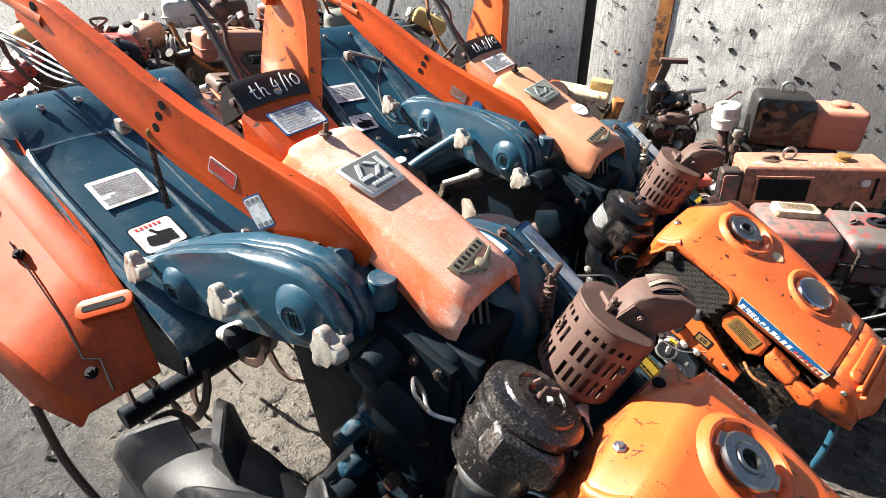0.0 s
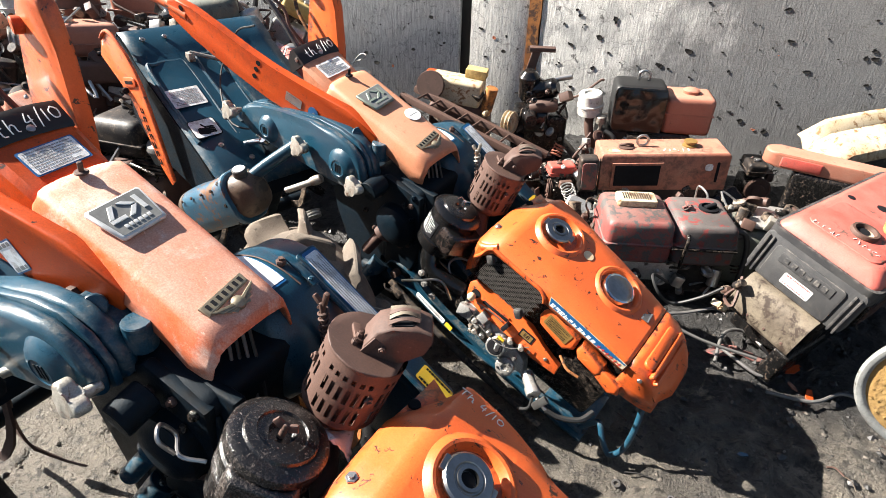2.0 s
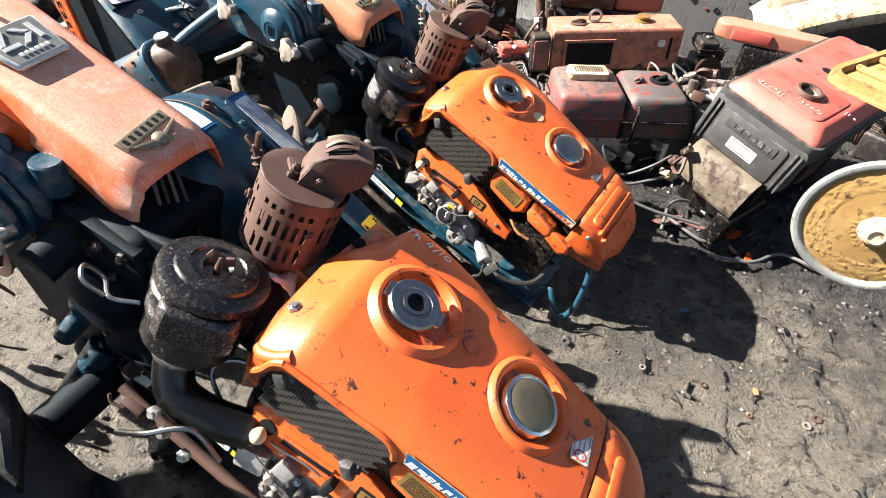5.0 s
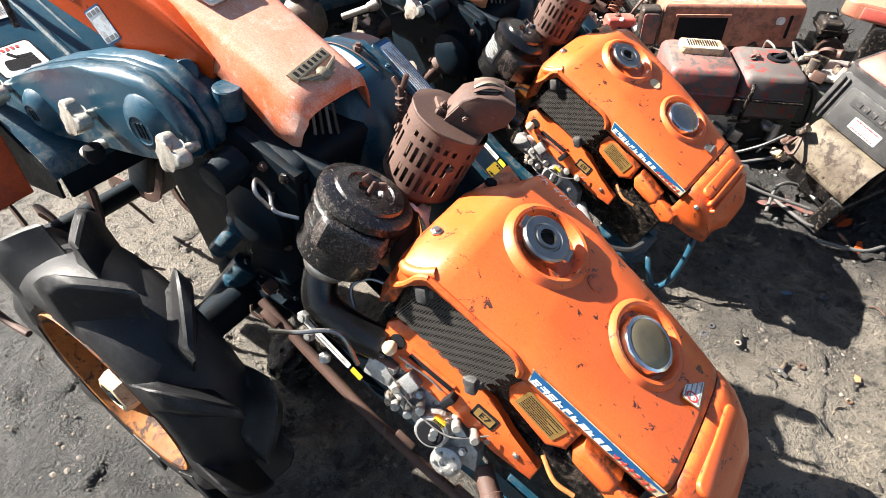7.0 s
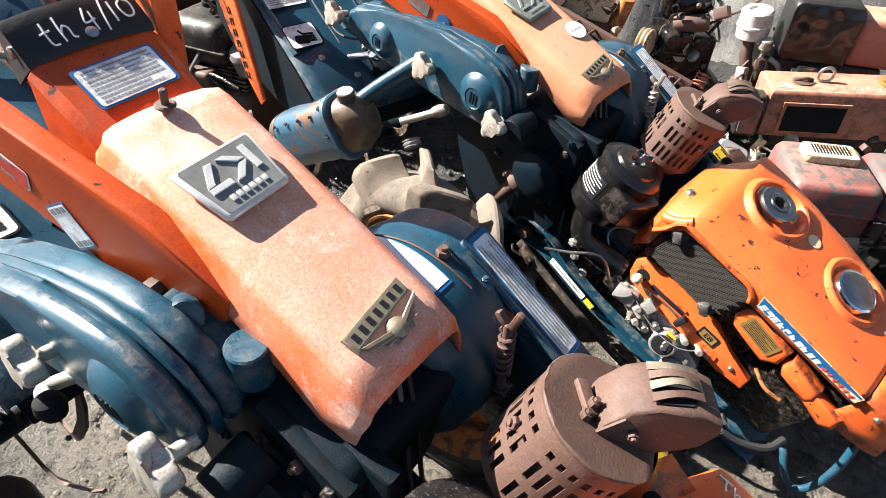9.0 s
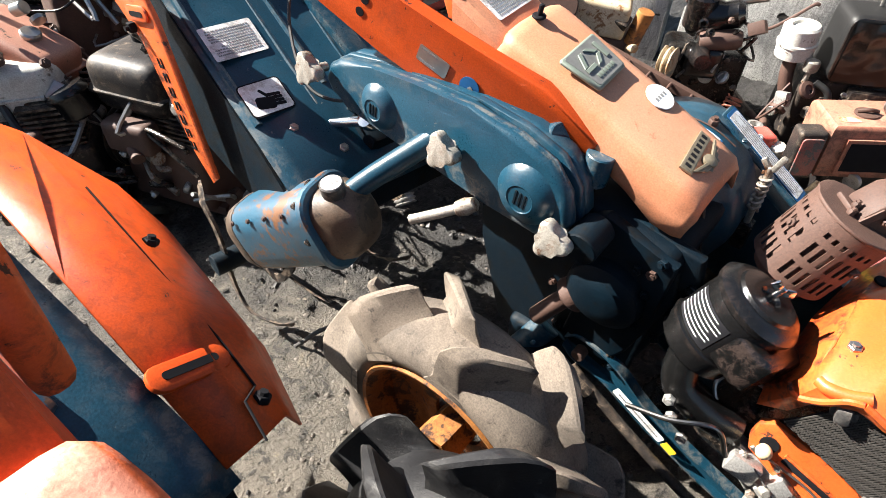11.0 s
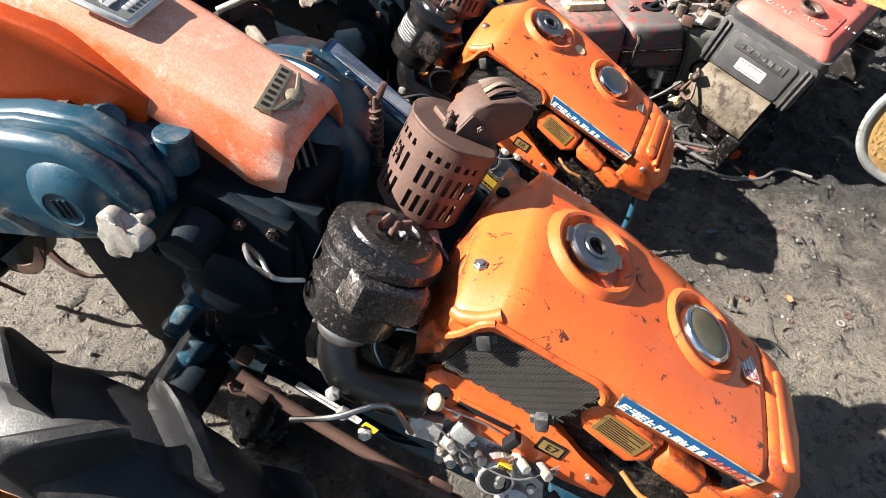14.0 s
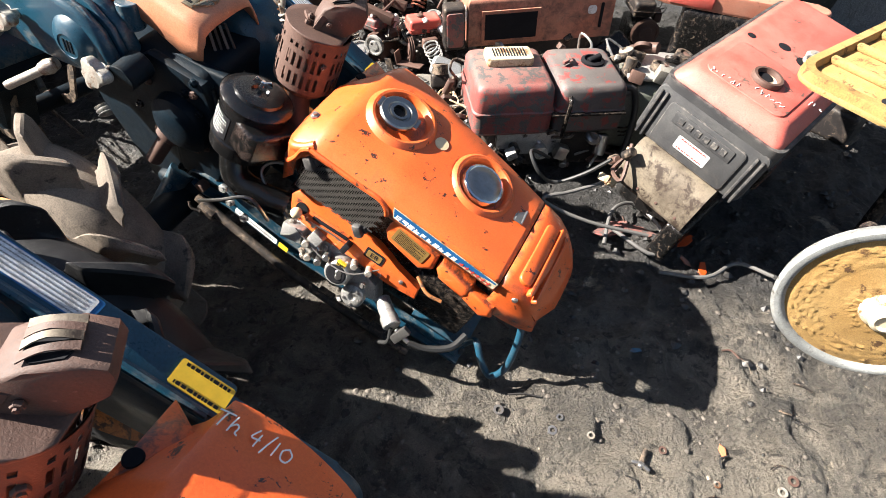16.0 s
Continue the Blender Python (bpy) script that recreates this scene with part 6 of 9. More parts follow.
def build_rotary(t, v):
    """Rotary tiller unit: ribbed blue cover, orange side flap, blades."""
    rm = v["rot"]
    bm = B()
    W0, W1 = v["w0"], v["w1"]
    prof = [(-0.42, 0.575), (-0.45, 0.608), (-0.56, 0.665), (-0.70, 0.728), (-0.85, 0.800), (-0.97, 0.858), (-0.985, 0.880), (-1.065, 0.920), (-1.09, 0.926), (-1.105, 0.914), (-1.11, 0.87)]
    rows = []
    for f, z in prof:
        row = []
        for j in range(13):
            y = W0 + (W1 - W0) * j / 12
            rib = 0.010 if j in (2, 3, 4, 6, 7, 8, 10, 11) and -0.98 < f < -0.5 else 0.0
            row.append((f, y, z + rib))
        rows.append(row)
    loft(bm, rows, rm, cap=False, closed=False)
    sh = part("rotary_cover", bm, BLUE, t, "blue ribbed sheet-metal rotary cover with stickers", 40)
    sol = sh.modifiers.new("sheet", "SOLIDIFY")
    sol.thickness, sol.offset = 0.004, -1
    def on(f, y, lift=0.003):
        for (a, za), (b, zb) in zip(prof, prof[1:]):
            if b <= f <= a:
                z = za + (zb - za) * (f - a) / (b - a)
                nrm = Vector((-(zb - za), 0, b - a)) * -1
                return rm @ facing((f, y, z + lift), nrm, (-1, 0, 0.3))
    for f0, f1, y0, y1 in ((-0.60, -0.94, W0 + 0.022, -0.045), (-0.64, -0.95, 0.0, 0.075)):
        bm = B()
        tube(bm, [on(f, y, 0.001).translation for f, y in ((f0, y0), (f1 + 0.03, y0), (f1, y0 + 0.03), (f1, y1 - 0.03), (f1 + 0.03, y1), (f0, y1))], 0.009, 8, I4, 4)
        part("pressed_rib", bm, BLUE, sh)
    hand_mark(sh, on(-0.640, v["mark_y"], 0.0135) @ pose(0, 0, 0, 0, 0, v["mark_rot"]), 0.095, v["n"] == 1)
    sticker(sh, on(-0.775, v["mark_y"] + 0.012, 0.013) @ pose(0, 0, 0, 0, 0, 180 + v["mark_rot"]), 0.115, 0.085, 7, seed=31, label="white sticker with fine print")
    for p in ((-0.57, 0.02), (-0.53, 0.12), (-1.03, -0.14), (-1.03, -0.06), (-1.03, 0.05), (-1.03, 0.15), (-0.57, -0.12), (-0.50, -0.05)):
        bm = B()
        hexnut(bm, (0, 0, 0), (0, 0, 1), 0.010, 0.008, on(p[0], p[1]))
        part("bolt", bm, STEEL, sh)
    bm = B()
    box(bm, (-0.80, 0.10, 0.786), (0.50, 0.05, 0.035), 0.010, rm, (0, 26, 6))
    part("stiffener", bm, LIGHT_BLUE if v["n"] == 1 else BLUE, sh)
    bm = B()
    tube(bm, [(-0.93, -0.02, 0.872), (-0.86, 0.10, 0.837)], 0.008, 8, rm)
    box(bm, (-0.93, -0.02, 0.855), (0.03, 0.025, 0.035), 0.005, rm)
    part("depth_rod", bm, DULL, sh)
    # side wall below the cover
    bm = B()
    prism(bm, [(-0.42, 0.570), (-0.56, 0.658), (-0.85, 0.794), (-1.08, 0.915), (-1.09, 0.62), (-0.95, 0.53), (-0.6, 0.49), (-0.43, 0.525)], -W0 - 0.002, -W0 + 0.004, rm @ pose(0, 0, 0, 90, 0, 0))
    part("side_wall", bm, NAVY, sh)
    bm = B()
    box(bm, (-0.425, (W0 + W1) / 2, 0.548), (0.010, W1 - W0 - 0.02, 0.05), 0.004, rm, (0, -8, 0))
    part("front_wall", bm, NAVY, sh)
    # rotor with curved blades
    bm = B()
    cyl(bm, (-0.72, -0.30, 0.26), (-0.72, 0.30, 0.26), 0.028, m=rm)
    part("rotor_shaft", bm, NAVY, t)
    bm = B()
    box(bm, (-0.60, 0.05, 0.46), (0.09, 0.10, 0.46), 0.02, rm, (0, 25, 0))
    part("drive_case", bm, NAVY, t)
    for y in (-0.27, -0.20, -0.12, 0.0, 0.1, 0.2):
        for k in range(2):
            bm = B()
            a0 = 1.9 * y * 9 + math.pi * k
            rows = []
            for i in range(9):
                s = i / 8
                a = a0 + 0.55 * s * s * 2
                r = 0.03 + 0.20 * s
                sideways = 0.05 * max(0, s - 0.6) / 0.4
                x, z = -0.72 + r * math.cos(a), 0.26 + r * math.sin(a)
                w = 0.014
                tx, tz = -math.sin(a) * w, math.cos(a) * w
                rows.append([(x - tx, y + sideways, z - tz), (x + tx, y + sideways, z + tz), (x + tx, y + sideways + 0.007, z + tz), (x - tx, y + sideways + 0.007, z - tz)])
            loft(bm, rows, rm)
            part("blade", bm, v["blade"], t)


def build_flap(t, v):
    """Orange side flap of the first tractor's rotary cover: two sheets with pressed slots."""
    bm = B()
    inner = [(-0.556, -0.255, 0.659), (-0.70, -0.237, 0.735), (-0.915, -0.225, 0.833), (-1.04, -0.22, 0.91)]
    mid = [(-0.418, -0.292, 0.578), (-0.72, -0.30, 0.68), (-0.97, -0.30, 0.80), (-1.1, -0.30, 0.85)]
    outer = [(-0.455, -0.412, 0.548), (-0.70, -0.44, 0.60), (-0.92, -0.455, 0.68), (-1.08, -0.46, 0.72)]
    low = [(-0.475, -0.425, 0.512), (-0.62, -0.452, 0.50), (-0.85, -0.465, 0.53), (-1.1, -0.47, 0.58)]
    loft(bm, [inner, mid, outer, low], cap=False, closed=False)
    fl = part("side_flap", bm, RED_ORANGE, t, "orange sheet-metal side flap with dark chipped edge", 9)
    sol = fl.modifiers.new("sheet", "SOLIDIFY")
    sol.thickness, sol.offset = 0.004, -1
    bm = B()
    a, b = Vector((-0.557, -0.258, 0.657)), Vector((-0.616, -0.317, 0.635))
    mm = facing((a + b) / 2 + Vector((0.001, -0.002, 0.003)), (0.29, -0.53, 0.80), (a - b).cross(Vector((0.29, -0.53, 0.80)))) @ pose(0, 0, 0)
    prism(bm, round_rect(0.115, 0.040, 0.019), -0.004, 0.006, mm, 0.004)
    part("slot_pressing", bm, RED_ORANGE, fl)
    bm = B()
    prism(bm, round_rect(0.085, 0.012, 0.006), 0.006, 0.0072, mm)
    part("slot", bm, INK, fl)
    bm = B()
    tube(bm, [Vector(p) + Vector((0.001, -0.002, 0.003)) for p in ((-0.84, -0.334, 0.716), (-0.629, -0.349, 0.623), (-0.547, -0.364, 0.587), (-0.522, -0.345, 0.587), (-0.452, -0.362, 0.564))], 0.0018, 6)
    part("plate_seam", bm, INK, fl)
    for p in ((-0.511, -0.369, 0.576), (-0.806, -0.336, 0.699), (-0.96, -0.33, 0.785)):
        bm = B()
        hexnut(bm, p, (0.15, -0.3, 0.9), 0.012, 0.010)
        part("bolt", bm, INK, fl)
    bm = B()
    inner = [(-0.43, 0.215, 0.60), (-0.70, 0.240, 0.715), (-1.00, 0.26, 0.87)]
    mid = [(-0.425, 0.265, 0.600), (-0.62, 0.315, 0.66), (-0.98, 0.36, 0.76)]
    outer = [(-0.45, 0.315, 0.555), (-0.60, 0.375, 0.58), (-0.95, 0.44, 0.63)]
    low = [(-0.47, 0.345, 0.47), (-0.62, 0.415, 0.46), (-0.95, 0.49, 0.50)]
    loft(bm, [inner, mid, outer, low], cap=False, closed=False)
    f2 = part("side_flap", bm, RED_ORANGE, t, "orange sheet-metal side flap with dark chipped edge", 30)
    sol = f2.modifiers.new("sheet", "SOLIDIFY")
    sol.thickness, sol.offset = 0.004, 0
    bm = B()
    a, b, nn = Vector((-0.545, 0.228, 0.645)), Vector((-0.536, 0.300, 0.633)), Vector((0.38, 0.40, 0.83))
    mm = facing((a + b) / 2 + nn * 0.004, nn, nn.cross(b - a))
    prism(bm, round_rect(0.11, 0.038, 0.018), -0.004, 0.006, mm, 0.004)
    part("slot_pressing", bm, RED_ORANGE, f2)
    bm = B()
    prism(bm, round_rect(0.075, 0.011, 0.005), 0.006, 0.0072, mm)
    part("slot", bm, INK, f2)
    bm = B()
    tube(bm, [Vector(p) + Vector((0.001, 0.002, 0.003)) for p in ((-0.871, 0.366, 0.701), (-0.56, 0.321, 0.617), (-0.491, 0.308, 0.591), (-0.469, 0.278, 0.614), (-0.420, 0.262, 0.597))], 0.0018, 6)
    part("plate_seam", bm, INK, f2)
    for p in ((-0.471, 0.301, 0.588), (-0.763, 0.374, 0.643)):
        bm = B()
        hexnut(bm, p, (0.0, 0.5, 0.8), 0.012, 0.010)
        part("bolt", bm, INK, f2)
    bm = B()
    tube(bm, [(-0.62, -0.45, 0.50), (-0.60, -0.45, 0.36), (-0.54, -0.44, 0.27), (-0.46, -0.43, 0.26)], 0.008, 8, I4, 5)
    part("drag_hook", bm, RUST, t)


def build_torn_strip(t, v):
    """Second tractor: upright orange side sheet at the cover's edge, and the loose gear housing."""
    sm = pose(0, -0.335, 0, 90, 0, 0) @ pose(0, 0, 0)
    out = [(-0.80, 0.517), (-0.838, 0.69), (-0.879, 0.847), (-0.93, 0.930), (-1.005, 0.985), (-1.045, 0.985), (-1.085, 0.955), (-1.118, 0.89), (-1.04, 0.83), (-0.974, 0.774), (-0.925, 0.66), (-0.88, 0.55), (-0.83, 0.49)]
    bm = B()
    prism(bm, out, -0.005, 0.0, sm, 0.0015)
    st = part("side_sheet", bm, ORANGE, t, "upright orange side sheet with worn black lettering")
    bm = B()
    tube(bm, [(-0.803, -0.337, 0.52), (-0.842, -0.337, 0.69), (-0.882, -0.337, 0.845), (-0.932, -0.337, 0.926), (-1.006, -0.337, 0.981), (-1.046, -0.337, 0.981), (-1.082, -0.337, 0.953)], 0.006, 8, I4, 4)
    part("rolled_edge", bm, ORANGE, st)
    bm = B()
    prism(bm, round_rect(0.085, 0.032, 0.015), 0.0, 0.006, sm @ pose(-0.952, 0.835, 0, 0, 0, 12), 0.003)
    part("slot_pressing", bm, ORANGE, st)
    bm = B()
    prism(bm, round_rect(0.055, 0.010, 0.005), 0.006, 0.007, sm @ pose(-0.952, 0.835, 0, 0, 0, 12))
    part("slot", bm, INK, st)
    bm = B()
    hexnut(bm, (-0.985, -0.336, 0.80), (0, -1, 0), 0.011, 0.014)
    part("bolt", bm, INK, st)
    d = Vector((0.055, 0, -0.215)).normalized()
    for i in range(7):
        c = Vector((-0.918, -0.3362, 0.745)) + d * (0.030 * i)
        lm = facing(c, (0, -1, 0), (1, 0, 0.25))
        bm = B()
        box(bm, (0, 0.007, 0), (0.020, 0.004, 0.0014), 0.0004, lm, seg=1)
        box(bm, (0, -0.007, 0), (0.020, 0.004, 0.0014), 0.0004, lm, seg=1)
        box(bm, (0.006 * (-1) ** i, 0, 0), (0.005, 0.016, 0.0016), 0.0004, lm, (0, 0, 14 * (i % 3 - 1)), 1)
        part("letter", bm, INK, st)
    bm = B()
    mm = aim((-0.16, -0.20, 0.745), (-0.80, -0.375, 0.375))[0]
    mm = mm @ pose(0, 0, 0, 0, 0, v["gear_turn"])
    def ring(z, w, h, r):
        return [(a, b, z) for a, b in round_rect(2 * w, 2 * h, r, 5)]
    loft(bm, [ring(0.37, 0.066, 0.078, 0.05), ring(0.375, 0.070, 0.082, 0.05), ring(0.57, 0.068, 0.080, 0.05), ring(0.585, 0.066, 0.078, 0.05)], mm)
    gh = part("gear_housing", bm, LIGHT_BLUE, t, "blue cast gear housing with worn rust patches")
    bm = B()
    loft(bm, [ring(0.586, 0.0665, 0.0785, 0.05), ring(0.594, 0.0665, 0.0785, 0.05), ring(0.615, 0.060, 0.072, 0.046), ring(0.635, 0.046, 0.057, 0.038), ring(0.648, 0.026, 0.034, 0.024), ring(0.651, 0.008, 0.012, 0.007)], mm)
    part("end_cap", bm, CAP_BROWN, gh, "brown rusted end cap of the housing")
    bm = B()
    loft(bm, [ring(0.28, 0.034, 0.034, 0.03), ring(0.30, 0.052, 0.060, 0.045), ring(0.33, 0.062, 0.074, 0.048), ring(0.369, 0.064, 0.076, 0.05)], mm)
    part("collar", bm, CAP_BROWN, gh, "oil-caked brown collar")
    bm = B()
    loft(bm, [ring(0.356, 0.074, 0.086, 0.052), ring(0.360, 0.078, 0.090, 0.054), ring(0.372, 0.078, 0.090, 0.054), ring(0.376, 0.074, 0.086, 0.052)], mm)
    part("flange", bm, LIGHT_BLUE, gh)
    bm = B()
    tube(bm, [(-0.47, -0.285, 0.600), (-0.42, -0.22, 0.665), (-0.33, -0.10, 0.760)], 0.022, 16, I4, 4)
    part("gear_tube", bm, BLUE, gh)
    for a, b in ((-0.072, 0.0), (0.072, 0.0), (-0.055, 0.07), (0.055, 0.07), (0.0, 0.084), (-0.055, -0.07), (0.055, -0.07), (0.0, -0.084)):
        bm = B()
        hexnut(bm, (a, b, 0.375), (0, 0, 1), 0.008, 0.010, mm)
        part("bolt", bm, OILY, gh)
    for z in (0.42, 0.47, 0.52, 0.57):
        bm = B()
        hexnut(bm, (0.064 * v["gear_side"], 0.058, z), (v["gear_side"], 0.6, 0), 0.0055, 0.004, mm)
        part("bolt", bm, RUST, gh)
    bm = B()
    cyl(bm, (-0.452, -0.290, 0.62), (-0.452, -0.300, 0.672), 0.023)
    fp = part("filler_plug", bm, GREY_PLASTIC, gh, "dark filler plug with a white face")
    pm = facing((-0.452, -0.300, 0.672), (0, -0.19, 0.98))
    bm = B()
    lathe(bm, [(0.0195, 0.0), (0.019, 0.0012), (0.004, 0.0013)], pm, 24)
    part("plug_face", bm, STICKER, fp)
    for k in range(3):
        bm = B()
        box(bm, (0, 0.008 - 0.008 * k, 0.0015), (0.020 - 0.006 * (k % 2), 0.004, 0.0006), 0, pm)
        part("small_letter", bm, INK_GREY, fp)


def build_wheel(t, v, side):
    """Farm tyre with tall lugs, on a rusty dished rim."""
    y = side * v["wheel_y"]
    far = side > 0 and v["n"] == 1              # this one has sunk into the earth
    wm = pose(v["wheel_x"] - (0.01 if far else 0), y, v["wheel_z"] - (0.048 if far else 0)) @ Matrix.Rotation(radians(90 * (1 if side < 0 else -1)), 4, "X") @ Matrix.Scale(v["wheel_s"], 4)   # z points outwards
    bm = B()
    w = 0.072
    prof = [(0.186, w * 0.80), (0.198, w * 0.98), (0.222, w * 1.05), (0.246, w * 0.98), (0.262, w * 0.72), (0.270, w * 0.3), (0.272, 0), (0.270, -w * 0.3), (0.262, -w * 0.72), (0.246, -w * 0.98), (0.222, -w * 1.05), (0.198, -w * 0.98), (0.186, -w * 0.80)]
    lathe(bm, prof, wm, 56, cap=False)
    ty = part("tyre", bm, v["tyre"], t, v["tyre_label"])
    n = 8
    for i in range(2 * n):
        s = 1 if i % 2 else -1
        a = 2 * math.pi * i / (2 * n)
        rings = []
        for k in range(8):
            q = k / 7
            aa = a + 0.34 * q
            z = s * (-0.004 + q * w * 1.10)
            r0 = 0.250 - 0.045 * max(0, q - 0.7) / 0.3
            r1 = 0.328 - 0.022 * max(0, q - 0.8) / 0.2
            hw = 0.056 - 0.008 * q
            tw = 0.013 + 0.007 * q
            ring = []
            for rr, h in ((r0, -hw), (r0 + 0.30 * (r1 - r0), -hw * 0.56), (r0 + 0.62 * (r1 - r0), -tw - 0.006), (r1, -tw), (r1, tw), (r0 + 0.62 * (r1 - r0), tw + 0.006), (r0 + 0.30 * (r1 - r0), hw * 0.56), (r0, hw)):
                ang = aa + h / rr
                ring.append((rr * math.cos(ang), rr * math.sin(ang), z))
            rings.append(ring)
        bl = B()
        loft(bl, rings, wm)
        bmesh.ops.recalc_face_normals(bl, faces=bl.faces)
        bmesh.ops.bevel(bl, geom=[e for e in bl.edges if e.calc_face_angle(0) > 0.6], offset=0.004, segments=1, affect="EDGES", clamp_overlap=True)
        part("lug", bl, v["tyre"], ty)
    bm = B()
    lathe(bm, [(0.192, 0.068), (0.190, 0.074), (0.183, 0.072), (0.174, 0.052), (0.168, 0.010), (0.150, -0.006), (0.110, -0.012), (0.075, -0.002), (0.058, -0.004), (0.058, -0.014), (0.09, -0.030), (0.165, -0.012), (0.175, -0.052), (0.192, -0.068)], wm, 48, cap=False)
    part("rim", bm, RIM_RUST, t, "rusty yellow dished rim")
    bm = B()
    lathe(bm, [(0.044, -0.04), (0.046, 0.060), (0.041, 0.074), (0.033, 0.076), (0.030, 0.050), (0.004, 0.050)], wm, 6)
    hub = part("hub", bm, CREAM if v["n"] == 1 else RIM_RUST, t)
    for k in range(4):
        bm = B()
        hexnut(bm, (0.06 * math.cos(k * 1.571 + .4), 0.06 * math.sin(k * 1.571 + .4), -0.024), (0, 0, 1), 0.010, 0.008, wm)
        part("bolt", bm, RUST, hub)


def build_tractor(m, v):
    t = thing("walking_tractor", m, v["label"], "walking tractor", "walking tractors in a row")
    build_hood(t, v)
    build_radiator_side(t, v)
    build_muffler(t, v)
    build_air_cleaner(t, v)
    build_frame(t, v)
    build_belt_guard(t, v)
    build_cover(t, v)
    build_handle(t, v)
    front = set(t.children_recursive)
    build_chain_case(t, v)
    build_rotary(t, v)
    if v["n"] == 1:
        build_flap(t, v)
    else:
        build_torn_strip(t, v)
    build_wheel(t, v, -1)
    build_wheel(t, v, 1)
    for o in set(t.children_recursive) - front:
        o.data.transform(v["rear"])
    return t


GREY_GREEN = plain("grey_green_plastic", (0.16, 0.19, 0.16), 0.45)
FIRST = dict(n=1, rear=I4, gear_turn=0, gear_side=1, label="orange and blue walking tractor with a faded pink-orange column cover", cap_face=OLIVE, plug=ORANGE, stripe_end=INK_RED, warn=True, bowl=RUST, muf_tilt=(-14, 0, 0), muf_out=28,
             air=(-20, 0, 0), air_s=1.16, air_box=True, wing=RUST, rod=RUST, stand=[(0.60, -0.10, 0.10), (0.66, -0.10, 0.03), (0.74, -0.06, 0.012), (0.80, 0.02, 0.012), (0.74, 0.08, 0.03), (0.62, 0.08, 0.12)], stay=[(0.60, -0.10, 0.12), (0.70, -0.02, 0.30)],
             pipe=BLUE, spring=RUST, badge=BADGE_SILVER, cover=FADED, cover_label="sun-bleached pink-orange column cover", case_y=-0.128, case_yaw=5.0, case_m=pose(-0.35, 0.707, 0, 0, 0, 10.0) @ pose(0.33, -0.715, 0), rot=Matrix.Identity(4), w0=-0.245, w1=0.22, mark_y=-0.135, mark_rot=0, blade=RUST,
             tyre=RUBBER, tyre_label="black farm tyre with tall lugs", wheel_x=-0.120, wheel_z=0.328, wheel_y=0.355, wheel_s=1.0)
# the second one stands twisted: its column and engine lean over, its axle and tiller do not
SECOND = dict(FIRST, n=2, w0=-0.20, case_y=-0.122, case_yaw=0.0, rear=pose(0.4685, 1.6267, -0.0954, 5.44, -0.70, -45.76).inverted() @ pose(0.375, 1.609, -0.085, -0.96, 1.6, -44.58), label="orange and blue walking tractor with a tan cover and dusty tyres", cap_face=DARK_CHROME, plug=CREAM_KNOB, stripe_end=INK_RED, warn=False, bowl=ALU, muf_tilt=(-14, 0, 0), muf_out=30,
              air=(-16, 5, 0), air_s=1.14, air_box=False, wing=CHROME, rod=GRIME, pipe=RUST, spring=DULL, badge=GREY_GREEN, cover=FADED_TAN, cover_label="faded tan-orange column cover",
              case_m=pose(-0.34, 0.744, 0, 0, 0, -6.3) @ pose(0.33, -0.715, 0), rot=pose(-0.715, -0.236, 0.700, 0, 2.5, -7) @ pose(0.640, 0.135, -0.702), w1=0.34, blade=GRIME, tyre=DUSTY, tyre_label="dusty tan farm tyre with tall lugs", wheel_x=-0.085, wheel_z=0.355, wheel_s=0.92,
              stand=[(0.58, -0.105, 0.115), (0.64, -0.095, 0.100), (0.685, -0.075, 0.135), (0.712, -0.080, 0.165), (0.738, -0.105, 0.130), (0.770, -0.120, 0.110), (0.800, -0.105, 0.150), (0.812, -0.075, 0.24), (0.805, -0.03, 0.33)], stay=[(0.805, -0.03, 0.33), (0.70, 0.0, 0.34)])
build_tractor(pose(0, 0.75, 0, 0, 0, -37.5), FIRST)
build_tractor(pose(0.4685, 1.6267, -0.0954, 5.44, -0.70, -45.76), SECOND)


def build_paper_scrap(m):
    """A crumpled white paper caught between the air cleaner and the hood."""
    rnd = random.Random(31)
    bm = B()
    k = 9
    vs = [[bm.verts.new(((i / k - 0.5) * 0.062 + rnd.uniform(-1, 1) * 0.0022, (j / k - 0.5) * 0.070 + rnd.uniform(-1, 1) * 0.0022, 0.016 * math.sin(3.3 * i / k + 0.8) * math.cos(2.2 * j / k) + rnd.uniform(-1, 1) * 0.0026)) for j in range(k + 1)] for i in range(k + 1)]
    for i in range(k):
        for j in range(k):
            bm.faces.new((vs[i][j], vs[i + 1][j], vs[i + 1][j + 1], vs[i][j + 1]))
    t = thing("paper_scrap", m, "crumpled white paper scrap caught beside the air cleaner", "paper")
    o = part("sheet", bm, STICKER, t)
    o.modifiers.new("sheet", "SOLIDIFY").thickness = 0.0006


build_paper_scrap(pose(0, 0.75, 0, 0, 0, -37.5) @ E_ @ pose(-0.060, 0.027, -0.075, -28, 12, 30))


# ---- scrap engines round them ----
def rbox(bm, c, s, r, m=I4, rot=(0, 0, 0)):
    box(bm, c, s, r, m, rot, 4)


def fins(bm, c, s, n, m=I4, axis=2):
    """A stack of thin cooling fins filling a box."""
    for i in range(n):
        p, q = list(c), list(s)
        p[axis] = c[axis] - s[axis] / 2 + s[axis] * (i + 0.5) / n
        q[axis] = s[axis] / n * 0.45
        box(bm, p, q, 0.0, m)


